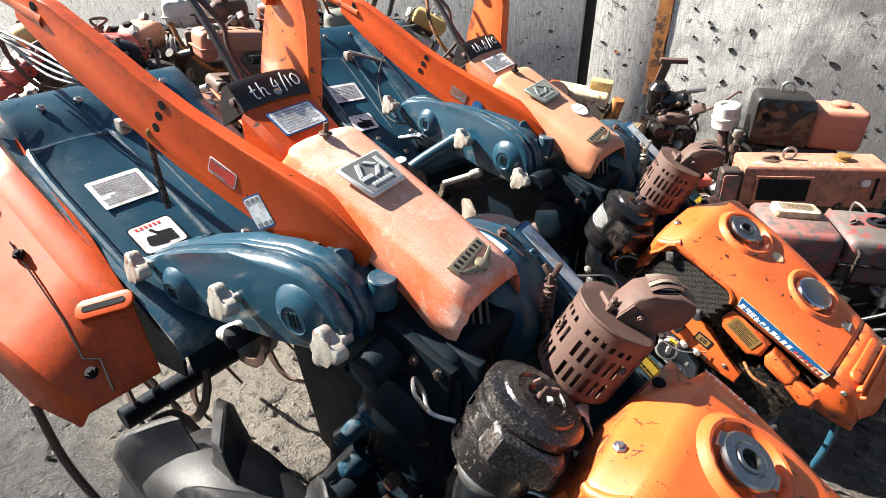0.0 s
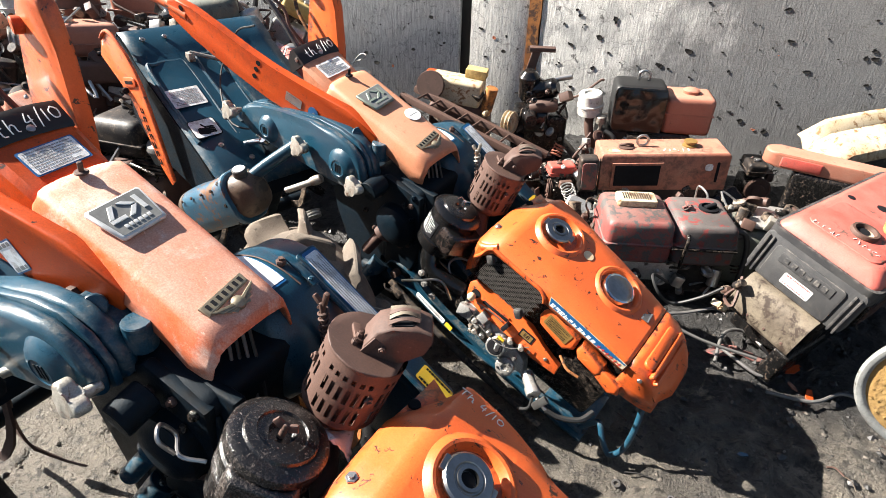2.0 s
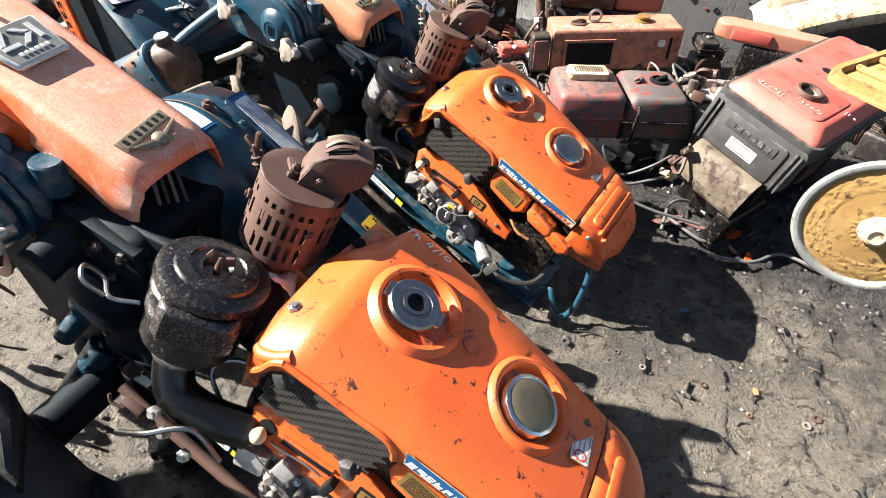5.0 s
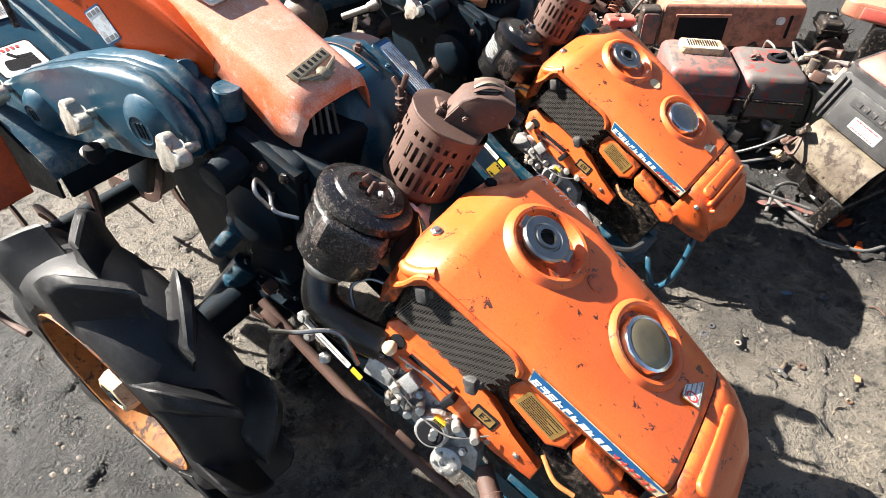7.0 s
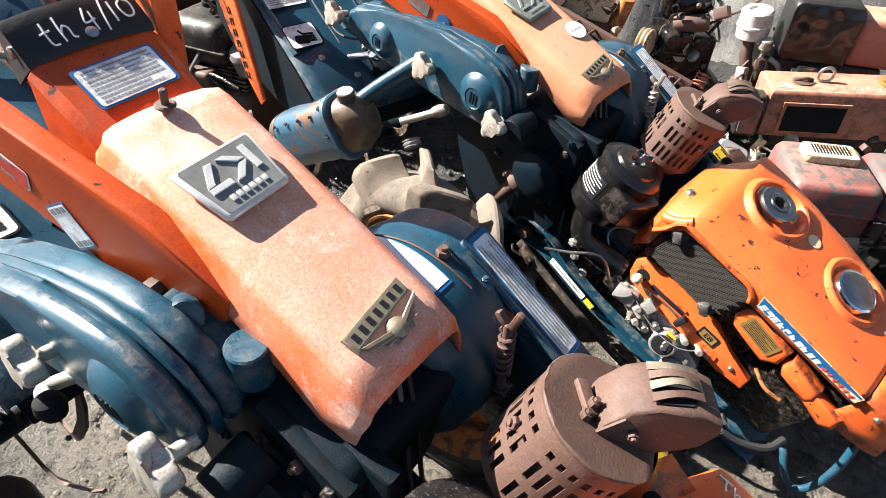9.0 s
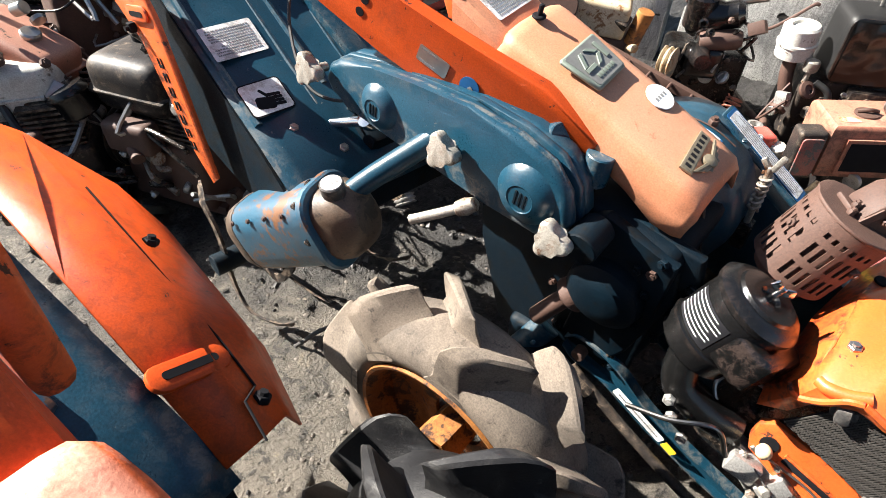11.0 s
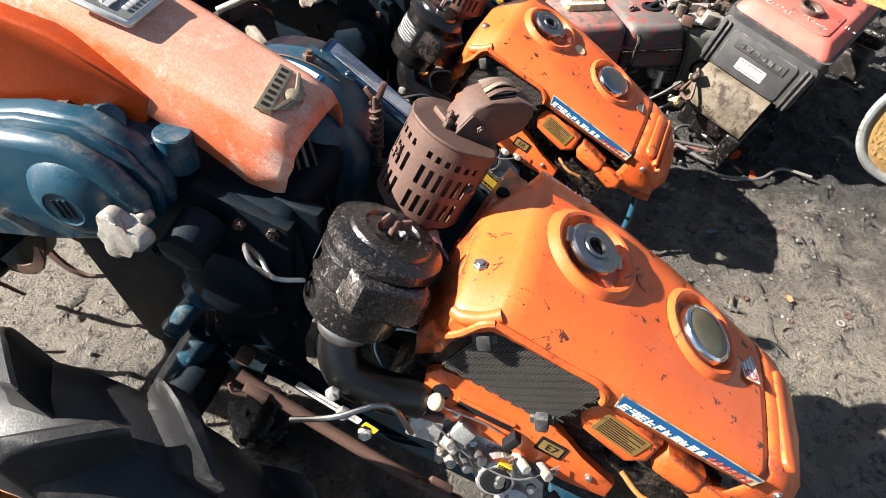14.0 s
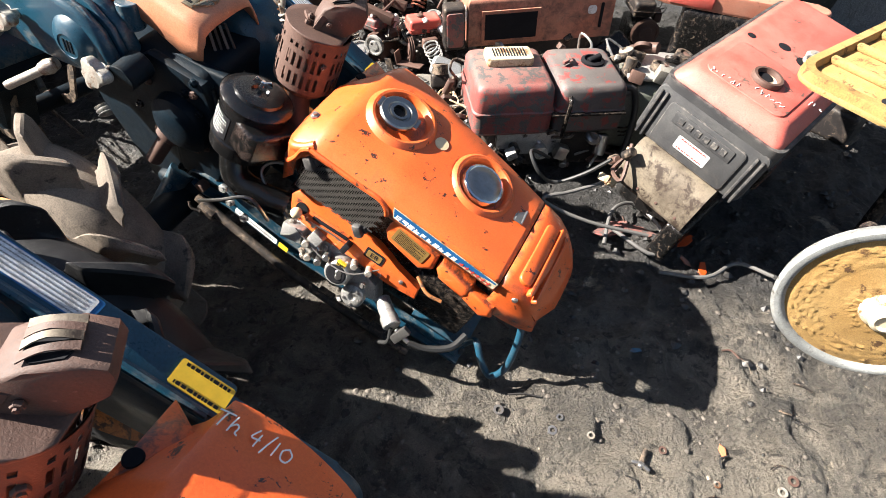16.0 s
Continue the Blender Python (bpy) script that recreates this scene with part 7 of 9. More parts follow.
def pulley(bm, m, r, w, grooves=2, seg=32):
    prof = [(0.012, -w / 2), (r * 0.45, -w / 2)]
    prof += [(r * 0.5, -w * 0.25), (r * 0.8, -w * 0.25), (r * 0.84, -w / 2), (r, -w / 2)]
    for i in range(grooves):
        z = -w / 2 + w * (i + 0.5) / grooves
        g = w / grooves
        prof += [(r, z - g * 0.38), (r * 0.83, z - g * 0.1), (r * 0.83, z + g * 0.1), (r, z + g * 0.38)]
    prof += [(r, w / 2), (r * 0.84, w / 2), (r * 0.8, w * 0.25), (r * 0.5, w * 0.25), (r * 0.45, w / 2), (0.012, w / 2)]
    lathe(bm, prof, m, seg)


def clutter(t, rnd, c, s, n, mats, m=I4):
    """Bolts, pipes, stubs and small castings scattered over a machine's side."""
    for i in range(n):
        p = [c[k] + s[k] * rnd.uniform(-0.5, 0.5) for k in range(3)]
        bm = B()
        k = rnd.randint(0, 4)
        if k == 0:
            d = (rnd.uniform(-1, 1), rnd.uniform(-1, 0.2), rnd.uniform(-0.2, 1))
            hexnut(bm, p, d, rnd.uniform(0.007, 0.013), 0.012, m)
            nm = "bolt"
        elif k == 1:
            d = Vector((rnd.uniform(-1, 1), rnd.uniform(-1, 0.3), rnd.uniform(-0.3, 1))).normalized()
            cyl(bm, p, Vector(p) + d * rnd.uniform(0.03, 0.07), rnd.uniform(0.010, 0.022), m=m)
            nm = "stub"
        elif k == 2:
            q = [Vector(p) + Vector((rnd.uniform(-0.1, 0.1), rnd.uniform(-0.1, 0.06), rnd.uniform(-0.06, 0.08))) for _ in range(3)]
            tube(bm, [p, *q], rnd.uniform(0.003, 0.007), 6, m, 4)
            nm = "pipe"
        elif k == 3:
            box(bm, p, [rnd.uniform(0.02, 0.06) for _ in range(3)], 0.005, m, [rnd.uniform(-40, 40) for _ in range(3)])
            nm = "bracket"
        else:
            mm = m @ Matrix.Translation(p) @ Euler([rnd.uniform(-1.5, 1.5) for _ in range(3)]).to_matrix().to_4x4()
            r = rnd.uniform(0.015, 0.03)
            lathe(bm, [(r, 0), (r * 1.05, 0.004), (r * 1.05, 0.012), (r * 0.6, 0.016), (r * 0.55, 0.010), (0.003, 0.010)], mm, 16)
            nm = "cap"
        part(nm, bm, rnd.choice(mats), t)


def scrap_engine(m, body, tank, seed, label, size=1.0, tank_kind=0, extra=9, wheel=True, can=True):
    """A worn single-cylinder engine: crankcase, finned cylinder, tank, flywheel, air can, silencer."""
    rnd = random.Random(seed)
    t = thing("scrap_engine", m @ Matrix.Scale(size, 4), label, "engine", "scrap engines along the wall")
    bm = B()
    rbox(bm, (0, 0, 0.11), (0.26, 0.20, 0.20), 0.03)
    box(bm, (0, 0, 0.015), (0.30, 0.16, 0.03), 0.006)
    part("crankcase", bm, body, t)
    bm = B()
    box(bm, (0.06, -0.02, 0.26), (0.085, 0.095, 0.115), 0.01)
    cm_ = GRIME if rnd.random() < 0.6 else ALU
    cy = part("cylinder", bm, cm_, t)
    bm = B()
    fins(bm, (0.06, -0.02, 0.26), (0.12, 0.13, 0.11), 8, axis=2)
    stuff(part("cooling_fin", bm, cm_, cy))
    bm = B()
    if tank_kind == 0:
        rbox(bm, (-0.03, 0.03, 0.335), (0.27, 0.17, 0.12), 0.035)
    elif tank_kind == 1:
        lathe(bm, [(0.02, -0.13), (0.07, -0.12), (0.085, -0.09), (0.088, 0.0), (0.085, 0.09), (0.07, 0.12), (0.02, 0.13)], pose(-0.02, 0.03, 0.34, 0, 90, 0), 30)
    else:
        rbox(bm, (-0.03, 0.0, 0.34), (0.22, 0.22, 0.14), 0.05)
    if tank_kind != 1:
        w, d, h = (0.27, 0.17, 0.335) if tank_kind == 0 else (0.22, 0.22, 0.34)
        box(bm, (-0.03, 0.03 if tank_kind == 0 else 0.0, h - 0.01), (w + 0.014, d + 0.014, 0.007), 0.002)
    tk = part("fuel_tank", bm, tank, t)
    bm = B()
    zt = 0.395 if tank_kind == 0 else 0.425 if tank_kind == 1 else 0.41
    lathe(bm, [(0.026, -0.01), (0.028, 0.012), (0.024, 0.018), (0.006, 0.02)], pose(-0.06, 0.03, zt), 20)
    part("tank_cap", bm, rnd.choice((STEEL, INK, RUST)), tk)
    if wheel:
        bm = B()
        pulley(bm, pose(-0.155 if rnd.random() < 0.5 else 0.155, -0.02, 0.15, 0, 90, rnd.uniform(-8, 8)), rnd.uniform(0.085, 0.115), 0.04, 2)
        part("flywheel", bm, rnd.choice((GRIME, RUST, ALU)), t)
    if can:
        bm = B()
        cm = pose(0.13, -0.05, 0.27, rnd.uniform(-20, 20), rnd.uniform(-20, 20), 0)
        lathe(bm, [(0.04, 0), (0.048, 0.006), (0.05, 0.05), (0.053, 0.054), (0.053, 0.062), (0.045, 0.075), (0.02, 0.08), (0.004, 0.081)], cm, 24)
        part("air_can", bm, rnd.choice((WHITE, BLACK, GRIME, ALU)), t)
    bm = B()
    rbox(bm, (-0.02, -0.13, 0.24), (0.13, 0.06, 0.08), 0.018, rot=(0, 0, rnd.uniform(-12, 12)))
    part("silencer", bm, RUST, t)
    clutter(t, rnd, (0.0, -0.10, 0.17), (0.28, 0.08, 0.24), extra, (STEEL, ALU, RUST, GRIME, DULL, OILY))
    clutter(t, rnd, (0.02, 0.0, 0.30), (0.26, 0.16, 0.10), extra // 2, (STEEL, ALU, RUST, GRIME, CABLE))
    clutter(t, rnd, (-0.02, 0.02, 0.41), (0.24, 0.16, 0.05), extra // 3, (STEEL, ALU, RUST, GRIME, RUST_GREY))
    return t


def twin_tank_engine():
    """Engine with a dented black tank end, a red tank and a white air can."""
    m = pose(1.40, 2.80, 0, 0, 0, -17)
    t = thing("tank_engine", m, "scrap engine with black and red tanks and a white air can", "engine", "scrap engines along the wall")
    bm = B()
    rbox(bm, (0.30, 0.06, 0.15), (0.46, 0.26, 0.28), 0.02)
    box(bm, (0.30, 0.04, 0.02), (0.52, 0.20, 0.04), 0.006)
    part("crankcase", bm, GRIME, t)
    bm = B()
    rbox(bm, (0.245, 0.0, 0.415), (0.255, 0.20, 0.225), 0.035)
    bt = part("black_tank", bm, CAP_BLACK, t, "red tank with a torn black front")
    bm = B()
    prism(bm, round_rect(0.252, 0.222, 0.03), 0, 0.008, facing((0.245, -0.1005, 0.415), (0, -1, 0.02)), 0.004)
    fr = part("front_panel", bm, BLACK, bt)
    bm = B()
    n = 12
    g = [[bm.verts.new((0.245 - 0.116 + 0.232 * i / n, -0.121 + 0.016 * noise.noise((i * 0.45, j * 0.45, 5.0)), 0.415 - 0.102 + 0.204 * j / n)) for i in range(n + 1)] for j in range(n + 1)]
    for a, b in zip(g, g[1:]):
        for i in range(n):
            bm.faces.new((a[i], a[i + 1], b[i + 1], b[i]))
    part("black_sheet", bm, BLACK, fr, "crumpled glossy black sheet")
    bm = B()
    rbox(bm, (0.495, 0.03, 0.385), (0.235, 0.20, 0.19), 0.03)
    box(bm, (0.495, 0.03, 0.395), (0.239, 0.204, 0.006), 0.002)
    part("red_tank", bm, RED_BROWN, t, "dull red fuel tank with a pressed seam")
    bm = B()
    lathe(bm, [(0.04, -0.01), (0.042, 0.012), (0.03, 0.02), (0.006, 0.022)], pose(0.50, 0.03, 0.482), 20)
    part("tank_cap", bm, RED_BROWN, t)
    bm = B()
    tube(bm, [(0.235, 0.03, 0.53), (0.235, 0.03, 0.56), (0.26, 0.03, 0.575), (0.285, 0.03, 0.56), (0.285, 0.03, 0.53)], 0.007, 8, I4, 5)
    part("lifting_ring", bm, STEEL, t)
    bm = B()
    lathe(bm, [(0.045, 0), (0.062, 0.01), (0.064, 0.05), (0.068, 0.054), (0.068, 0.062), (0.062, 0.066), (0.062, 0.115), (0.055, 0.122), (0.035, 0.122), (0.033, 0.112), (0.004, 0.112)], pose(0.02, 0.0, 0.335, 4, -5, 0), 30)
    part("air_can", bm, WHITE, t, "dented white air cleaner can")
    bm = B()
    lathe(bm, [(0.022, 0), (0.026, 0.006), (0.026, 0.035), (0.022, 0.04), (0.006, 0.041)], pose(0.075, -0.06, 0.315), 18)
    cyl(bm, (0.075, -0.06, 0.27), (0.075, -0.06, 0.315), 0.010)
    part("float_bowl", bm, DULL, t)
    bm = B()
    tube(bm, [(0.02, 0.0, 0.34), (0.025, -0.01, 0.27), (0.05, -0.02, 0.20), (0.11, -0.02, 0.16)], 0.024, 12, I4, 6)
    part("intake_pipe", bm, RUST, t)
    bm = B()
    tube(bm, [(0.10, -0.09, 0.29), (0.15, -0.11, 0.26), (0.16, -0.11, 0.18), (0.10, -0.10, 0.10)], 0.012, 10, I4, 5)
    part("hose", bm, CABLE, t)
    bm = B()
    box(bm, (0.30, -0.11, 0.245), (0.18, 0.05, 0.085), 0.008)
    lathe(bm, [(0.016, 0), (0.016, 0.008), (0.005, 0.009)], facing((0.27, -0.135, 0.255), (0, -1, 0)), 16)
    part("side_box", bm, GRIME, t)
    clutter(t, random.Random(44), (0.12, -0.09, 0.18), (0.24, 0.08, 0.24), 16, (GRIME, ALU, RUST, STEEL, OILY))


def black_gear_engine():
    m = pose(1.22, 3.02, 0, 0, 0, -14)
    t = thing("gear_unit", m, "black cast gear unit with a belt pulley and long crank", "engine", "scrap engines along the wall")
    bm = B()
    rbox(bm, (0.0, 0.05, 0.14), (0.30, 0.22, 0.27), 0.03)
    part("base_casting", bm, OILY, t)
    bm = B()
    lathe(bm, [(0.045, -0.10), (0.06, -0.08), (0.062, 0.02), (0.05, 0.04), (0.052, 0.09), (0.03, 0.11)], pose(-0.02, -0.02, 0.40, 0, 70, -20), 24)
    lathe(bm, [(0.05, -0.06), (0.055, 0.06), (0.03, 0.09)], pose(-0.08, -0.02, 0.42, 10, 0, 0), 24)
    part("upper_casting", bm, BLACK, t)
    bm = B()
    lathe(bm, [(0.035, 0), (0.04, 0.015), (0.038, 0.13), (0.028, 0.15)], pose(-0.06, -0.07, 0.32, 0, 78, -6), 22)
    part("silencer", bm, RUST, t)
    bm = B()
    rbox(bm, (-0.03, -0.07, 0.25), (0.14, 0.10, 0.12), 0.03)
    lathe(bm, [(0.036, -0.05), (0.04, 0.0), (0.03, 0.05)], pose(-0.05, -0.12, 0.28, 90, 0, 0), 22)
    part("pump_casting", bm, BLACK, t)
    bm = B()
    pulley(bm, pose(-0.165, -0.12, 0.247, 88, 0, 62), 0.062, 0.045, 2)
    part("belt_pulley", bm, CREAM, t, "dusty two-groove belt pulley")
    bm = B()
    box(bm, (-0.07, 0.10, 0.50), (0.045, 0.02, 0.20), 0.003, rot=(0, 14, 0))
    box(bm, (-0.02, 0.10, 0.59), (0.14, 0.05, 0.022), 0.003)
    part("upright_plate", bm, RUST, t, "rusty upright bracket with a flat top plate")
    bm = B()
    tube(bm, [(0.08, -0.05, 0.40), (0.16, -0.06, 0.385), (0.23, -0.06, 0.43), (0.29, -0.06, 0.485), (0.31, -0.06, 0.487)], 0.0065, 8, I4, 4)
    part("crank_rod", bm, RUST, t)
    bm = B()
    cyl(bm, (0.06, 0.0, 0.46), (0.15, -0.01, 0.485), 0.016)
    part("shaft_stub", bm, STEEL, t)
    clutter(t, random.Random(71), (0.0, -0.08, 0.30), (0.26, 0.10, 0.30), 18, (BLACK, OILY, GRIME, ALU, RUST))


def red_box_engine():
    m = pose(1.345, 2.335, 0, 0, -3, -10)
    t = thing("box_engine", m, "scrap diesel engine with a rust-red box tank", "engine", "scrap engines along the wall")
    bm = B()
    rbox(bm, (0.30, 0.12, 0.08), (0.52, 0.22, 0.16), 0.02)
    part("crankcase", bm, GRIME, t)
    bm = B()
    rings = []
    for z, g in ((0.135, 0.0), (0.30, 0.0), (0.309, 0.003), (0.315, 0.010)):
        rings.append([(0.0 + g, 0.0 + g, z), (0.58 - g, 0.0 + g, z), (0.58 - g, 0.19 - g, z), (0.0 + g, 0.19 - g, z)])
    loft(bm, rings)
    hb = part("hood_box", bm, RED_BROWN, t, "rust-red sheet-metal hood box")
    bm = B()
    prism(bm, [(-0.115, -0.062), (0.115, -0.062), (0.115, 0.062), (-0.115, 0.062)], 0, 0.010, facing((0.165, -0.001, 0.215), (0, -1, 0)))
    part("window_frame", bm, RED_BROWN, hb)
    bm = B()
    prism(bm, [(-0.103, -0.052), (0.103, -0.052), (0.103, 0.050), (-0.103, 0.050)], 0.010, 0.0112, facing((0.165, -0.001, 0.215), (0, -1, 0)))
    part("opening", bm, INK, hb)
    bm = B()
    prism(bm, round_rect(0.012, 0.10, 0.005), 0, 0.003, facing((0.53, -0.001, 0.225), (0, -1, 0)))
    part("sight_slot", bm, INK, hb)
    sticker(hb, facing((0.49, -0.002, 0.25), (0, -1, 0)), 0.035, 0.034, 0, mat=STICKER, r=0.012)
    sticker(hb, facing((-0.001, 0.06, 0.24), (-1, 0, 0)), 0.07, 0.05, 3, mat=STICKER, seed=5)
    sticker(hb, pose(0.06, 0.05, 0.3155), 0.06, 0.03, 0, mat=CREAM)
    bm = B()
    lathe(bm, [(0.034, 0.0), (0.034, 0.006), (0.022, 0.010), (0.022, 0.018), (0.030, 0.020), (0.030, 0.026), (0.008, 0.027)], pose(0.42, 0.10, 0.314), 24)
    part("filler_cap", bm, BRASS, hb)
    bm = B()
    tube(bm, [(0.20 + 0.026 * math.cos(a), 0.10, 0.343 + 0.026 * math.sin(a)) for a in (2 * math.pi * i / 20 for i in range(21))], 0.006, 8)
    part("lifting_ring", bm, STEEL, hb)
    bm = B()
    lathe(bm, [(0.036, 0.0), (0.036, 0.006), (0.018, 0.010), (0.004, 0.010)], pose(0.125, 0.09, 0.314), 20)
    tube(bm, [(0.095, 0.09, 0.325), (0.125, 0.08, 0.335), (0.155, 0.09, 0.325)], 0.006, 8, I4, 5)
    part("drain_cover", bm, RUST, hb)
    bm = B()
    rnd = random.Random(2)
    for i in range(6):
        q = [(0.29 + 0.022 * i + rnd.uniform(-0.008, 0.008), 0.05 + rnd.uniform(-0.015, 0.015), 0.3158) for _ in range(3)]
        tube(bm, q, 0.0016, 5)
    stuff(part("chalk_mark", bm, CHALK, hb))
    bm = B()
    rbox(bm, (-0.055, 0.02, 0.215), (0.085, 0.07, 0.17), 0.016)
    mu = part("silencer_box", bm, GRIME, t, "brown-grey box silencer with a rolled rim")
    bm = B()
    prism(bm, round_rect(0.066, 0.135, 0.012), 0, 0.008, facing((-0.055, -0.0155, 0.215), (0, -1, 0)), 0.003)
    part("rim", bm, RED_DUST, mu)
    clutter(t, random.Random(9), (0.25, -0.03, 0.08), (0.5, 0.08, 0.12), 14, (GRIME, OILY, ALU, RUST))


def maroon_engine():
    m = pose(1.394, 1.80, 0, 0, 0, -11)
    t = thing("small_diesel_engine", m, "dusty maroon scrap diesel engine with two tanks", "engine", "scrap engines along the wall")
    bm = B()
    rbox(bm, (0.0, 0.03, 0.08), (0.40, 0.22, 0.16), 0.02)
    part("crankcase", bm, GRIME, t)
    for x0, x1, mat, z1 in ((-0.245, 0.01, RED_DUST, 0.325), (0.018, 0.245, GREY_MAROON, 0.318)):
        bm = B()
        rings = []
        for z, g in ((0.150, 0.012), (0.165, 0.0), (0.225, 0.0), (0.230, -0.004), (0.236, -0.004), (0.240, 0.0), (z1 - 0.022, 0.004), (z1 - 0.008, 0.010), (z1, 0.022)):
            w, c = (x1 - x0) / 2 - g, (x0 + x1) / 2
            rings.append([(c + a, 0.02 + b, z) for a, b in round_rect(2 * w, 0.27 - 2 * g, 0.025, 3)])
        loft(bm, rings)
        part("tank", bm, mat, t, "dusty maroon tank with a pressed seam")
    bm = B()
    prism(bm, round_rect(0.15, 0.085, 0.012), 0, 0.030, pose(-0.115, 0.055, 0.322), 0.006)
    gr = part("radiator_neck", bm, CREAM, t, "dusty cream grille tray")
    for i in range(12):
        bm = B()
        box(bm, (-0.165 + 0.009 * i, 0.055, 0.3525), (0.003, 0.05, 0.004), 0.0)
        part("grille_bar", bm, INK, gr)
    bm = B()
    lathe(bm, [(0.038, 0), (0.038, 0.008), (0.028, 0.012), (0.026, 0.006), (0.004, 0.004)], pose(0.165, 0.045, 0.316), 24)
    cyl(bm, (0.15, 0.04, 0.322), (0.19, 0.05, 0.335), 0.010)
    part("filler_hole", bm, INK, t)
    bm = B()
    box(bm, (0.075, 0.03, 0.330), (0.045, 0.010, 0.012), 0.003, rot=(0, 0, 35))
    box(bm, (0.085, 0.045, 0.330), (0.012, 0.05, 0.010), 0.003)
    part("bent_clip", bm, RED_DUST, t)
    bm = B()
    tube(bm, [(0.045, -0.13, 0.15), (0.045, -0.135, 0.22), (0.052, -0.13, 0.27), (0.055, -0.11, 0.285)], 0.007, 8, I4, 4)
    box(bm, (0.12, -0.122, 0.232), (0.24, 0.022, 0.006), 0.002)
    part("latch_handle", bm, OILY, t)
    bm = B()
    box(bm, (-0.05, -0.07, 0.105), (0.22, 0.05, 0.085), 0.006)
    lathe(bm, [(0.022, 0), (0.024, 0.03), (0.012, 0.032), (0.010, 0.02), (0.003, 0.02)], facing((-0.01, -0.095, 0.085), (0, -1, 0)), 18)
    part("pump_plate", bm, ALU, t)
    bm = B()
    tube(bm, [(0.26, -0.02, 0.26), (0.30, -0.03, 0.25), (0.315, -0.05, 0.17), (0.30, -0.08, 0.06), (0.27, -0.1, 0.01)], 0.011, 10, I4, 6)
    part("hose", bm, CABLE, t)
    clutter(t, random.Random(12), (0.0, -0.10, 0.08), (0.42, 0.06, 0.11), 18, (GRIME, OILY, ALU, RUST, STEEL))
    clutter(t, random.Random(13), (-0.29, 0.08, 0.14), (0.06, 0.2, 0.2), 8, (RUST, CREAM, GRIME))


def grey_block():
    m = pose(1.86, 1.80, 0, 0, 0, -22)
    t = thing("engine_block", m, "grey-green oily cast engine block", "engine", "scrap engines along the wall")
    bm = B()
    rings = []
    for x, z0, z1, w in ((-0.22, 0.02, 0.20, 0.10), (-0.20, 0.0, 0.235, 0.12), (-0.05, 0.0, 0.25, 0.13), (0.15, 0.0, 0.26, 0.13), (0.22, 0.02, 0.25, 0.11)):
        rings.append([(x, b, (z0 + z1) / 2 + c) for b, c in round_rect(2 * w, z1 - z0, 0.03, 3)])
    loft(bm, rings)
    part("casting", bm, GRIME_GREEN, t)
    bm = B()
    lathe(bm, [(0.036, 0), (0.038, 0.012), (0.028, 0.014), (0.026, -0.0), (0.003, -0.002)], facing((-0.02, -0.128, 0.10), (0, -1, 0)), 22)
    part("port", bm, INK, t)
    bm = B()
    box(bm, (0.02, 0, 0.262), (0.34, 0.20, 0.012), 0.003, rot=(0, 2, 0))
    part("gasket_face", bm, ALU, t)
    for x, y, r, h in ((-0.12, 0.02, 0.035, 0.05), (-0.04, -0.03, 0.03, 0.035), (0.05, 0.04, 0.032, 0.045), (-0.15, -0.06, 0.02, 0.06)):
        bm = B()
        lathe(bm, [(r, 0), (r, h), (r * 0.6, h + 0.004), (r * 0.55, h * 0.5), (0.003, h * 0.5)], pose(x, y, 0.255, 10 * x * 9, 12, 0), 20)
        part("port_boss", bm, GRIME, t)
    clutter(t, random.Random(25), (-0.05, -0.02, 0.28), (0.34, 0.18, 0.06), 22, (RUST, GRIME, ALU, DULL, OILY))


GRIME_GREEN = paint("grey_green_cast_iron", (0.10, 0.11, 0.09), (0.20, 0.19, 0.16), (0.05, 0.04, 0.035), chip_at=(0.56, 0.68), rough=0.6, dirt=(0.25, 0.2, 0.15), dirt_amt=0.6)


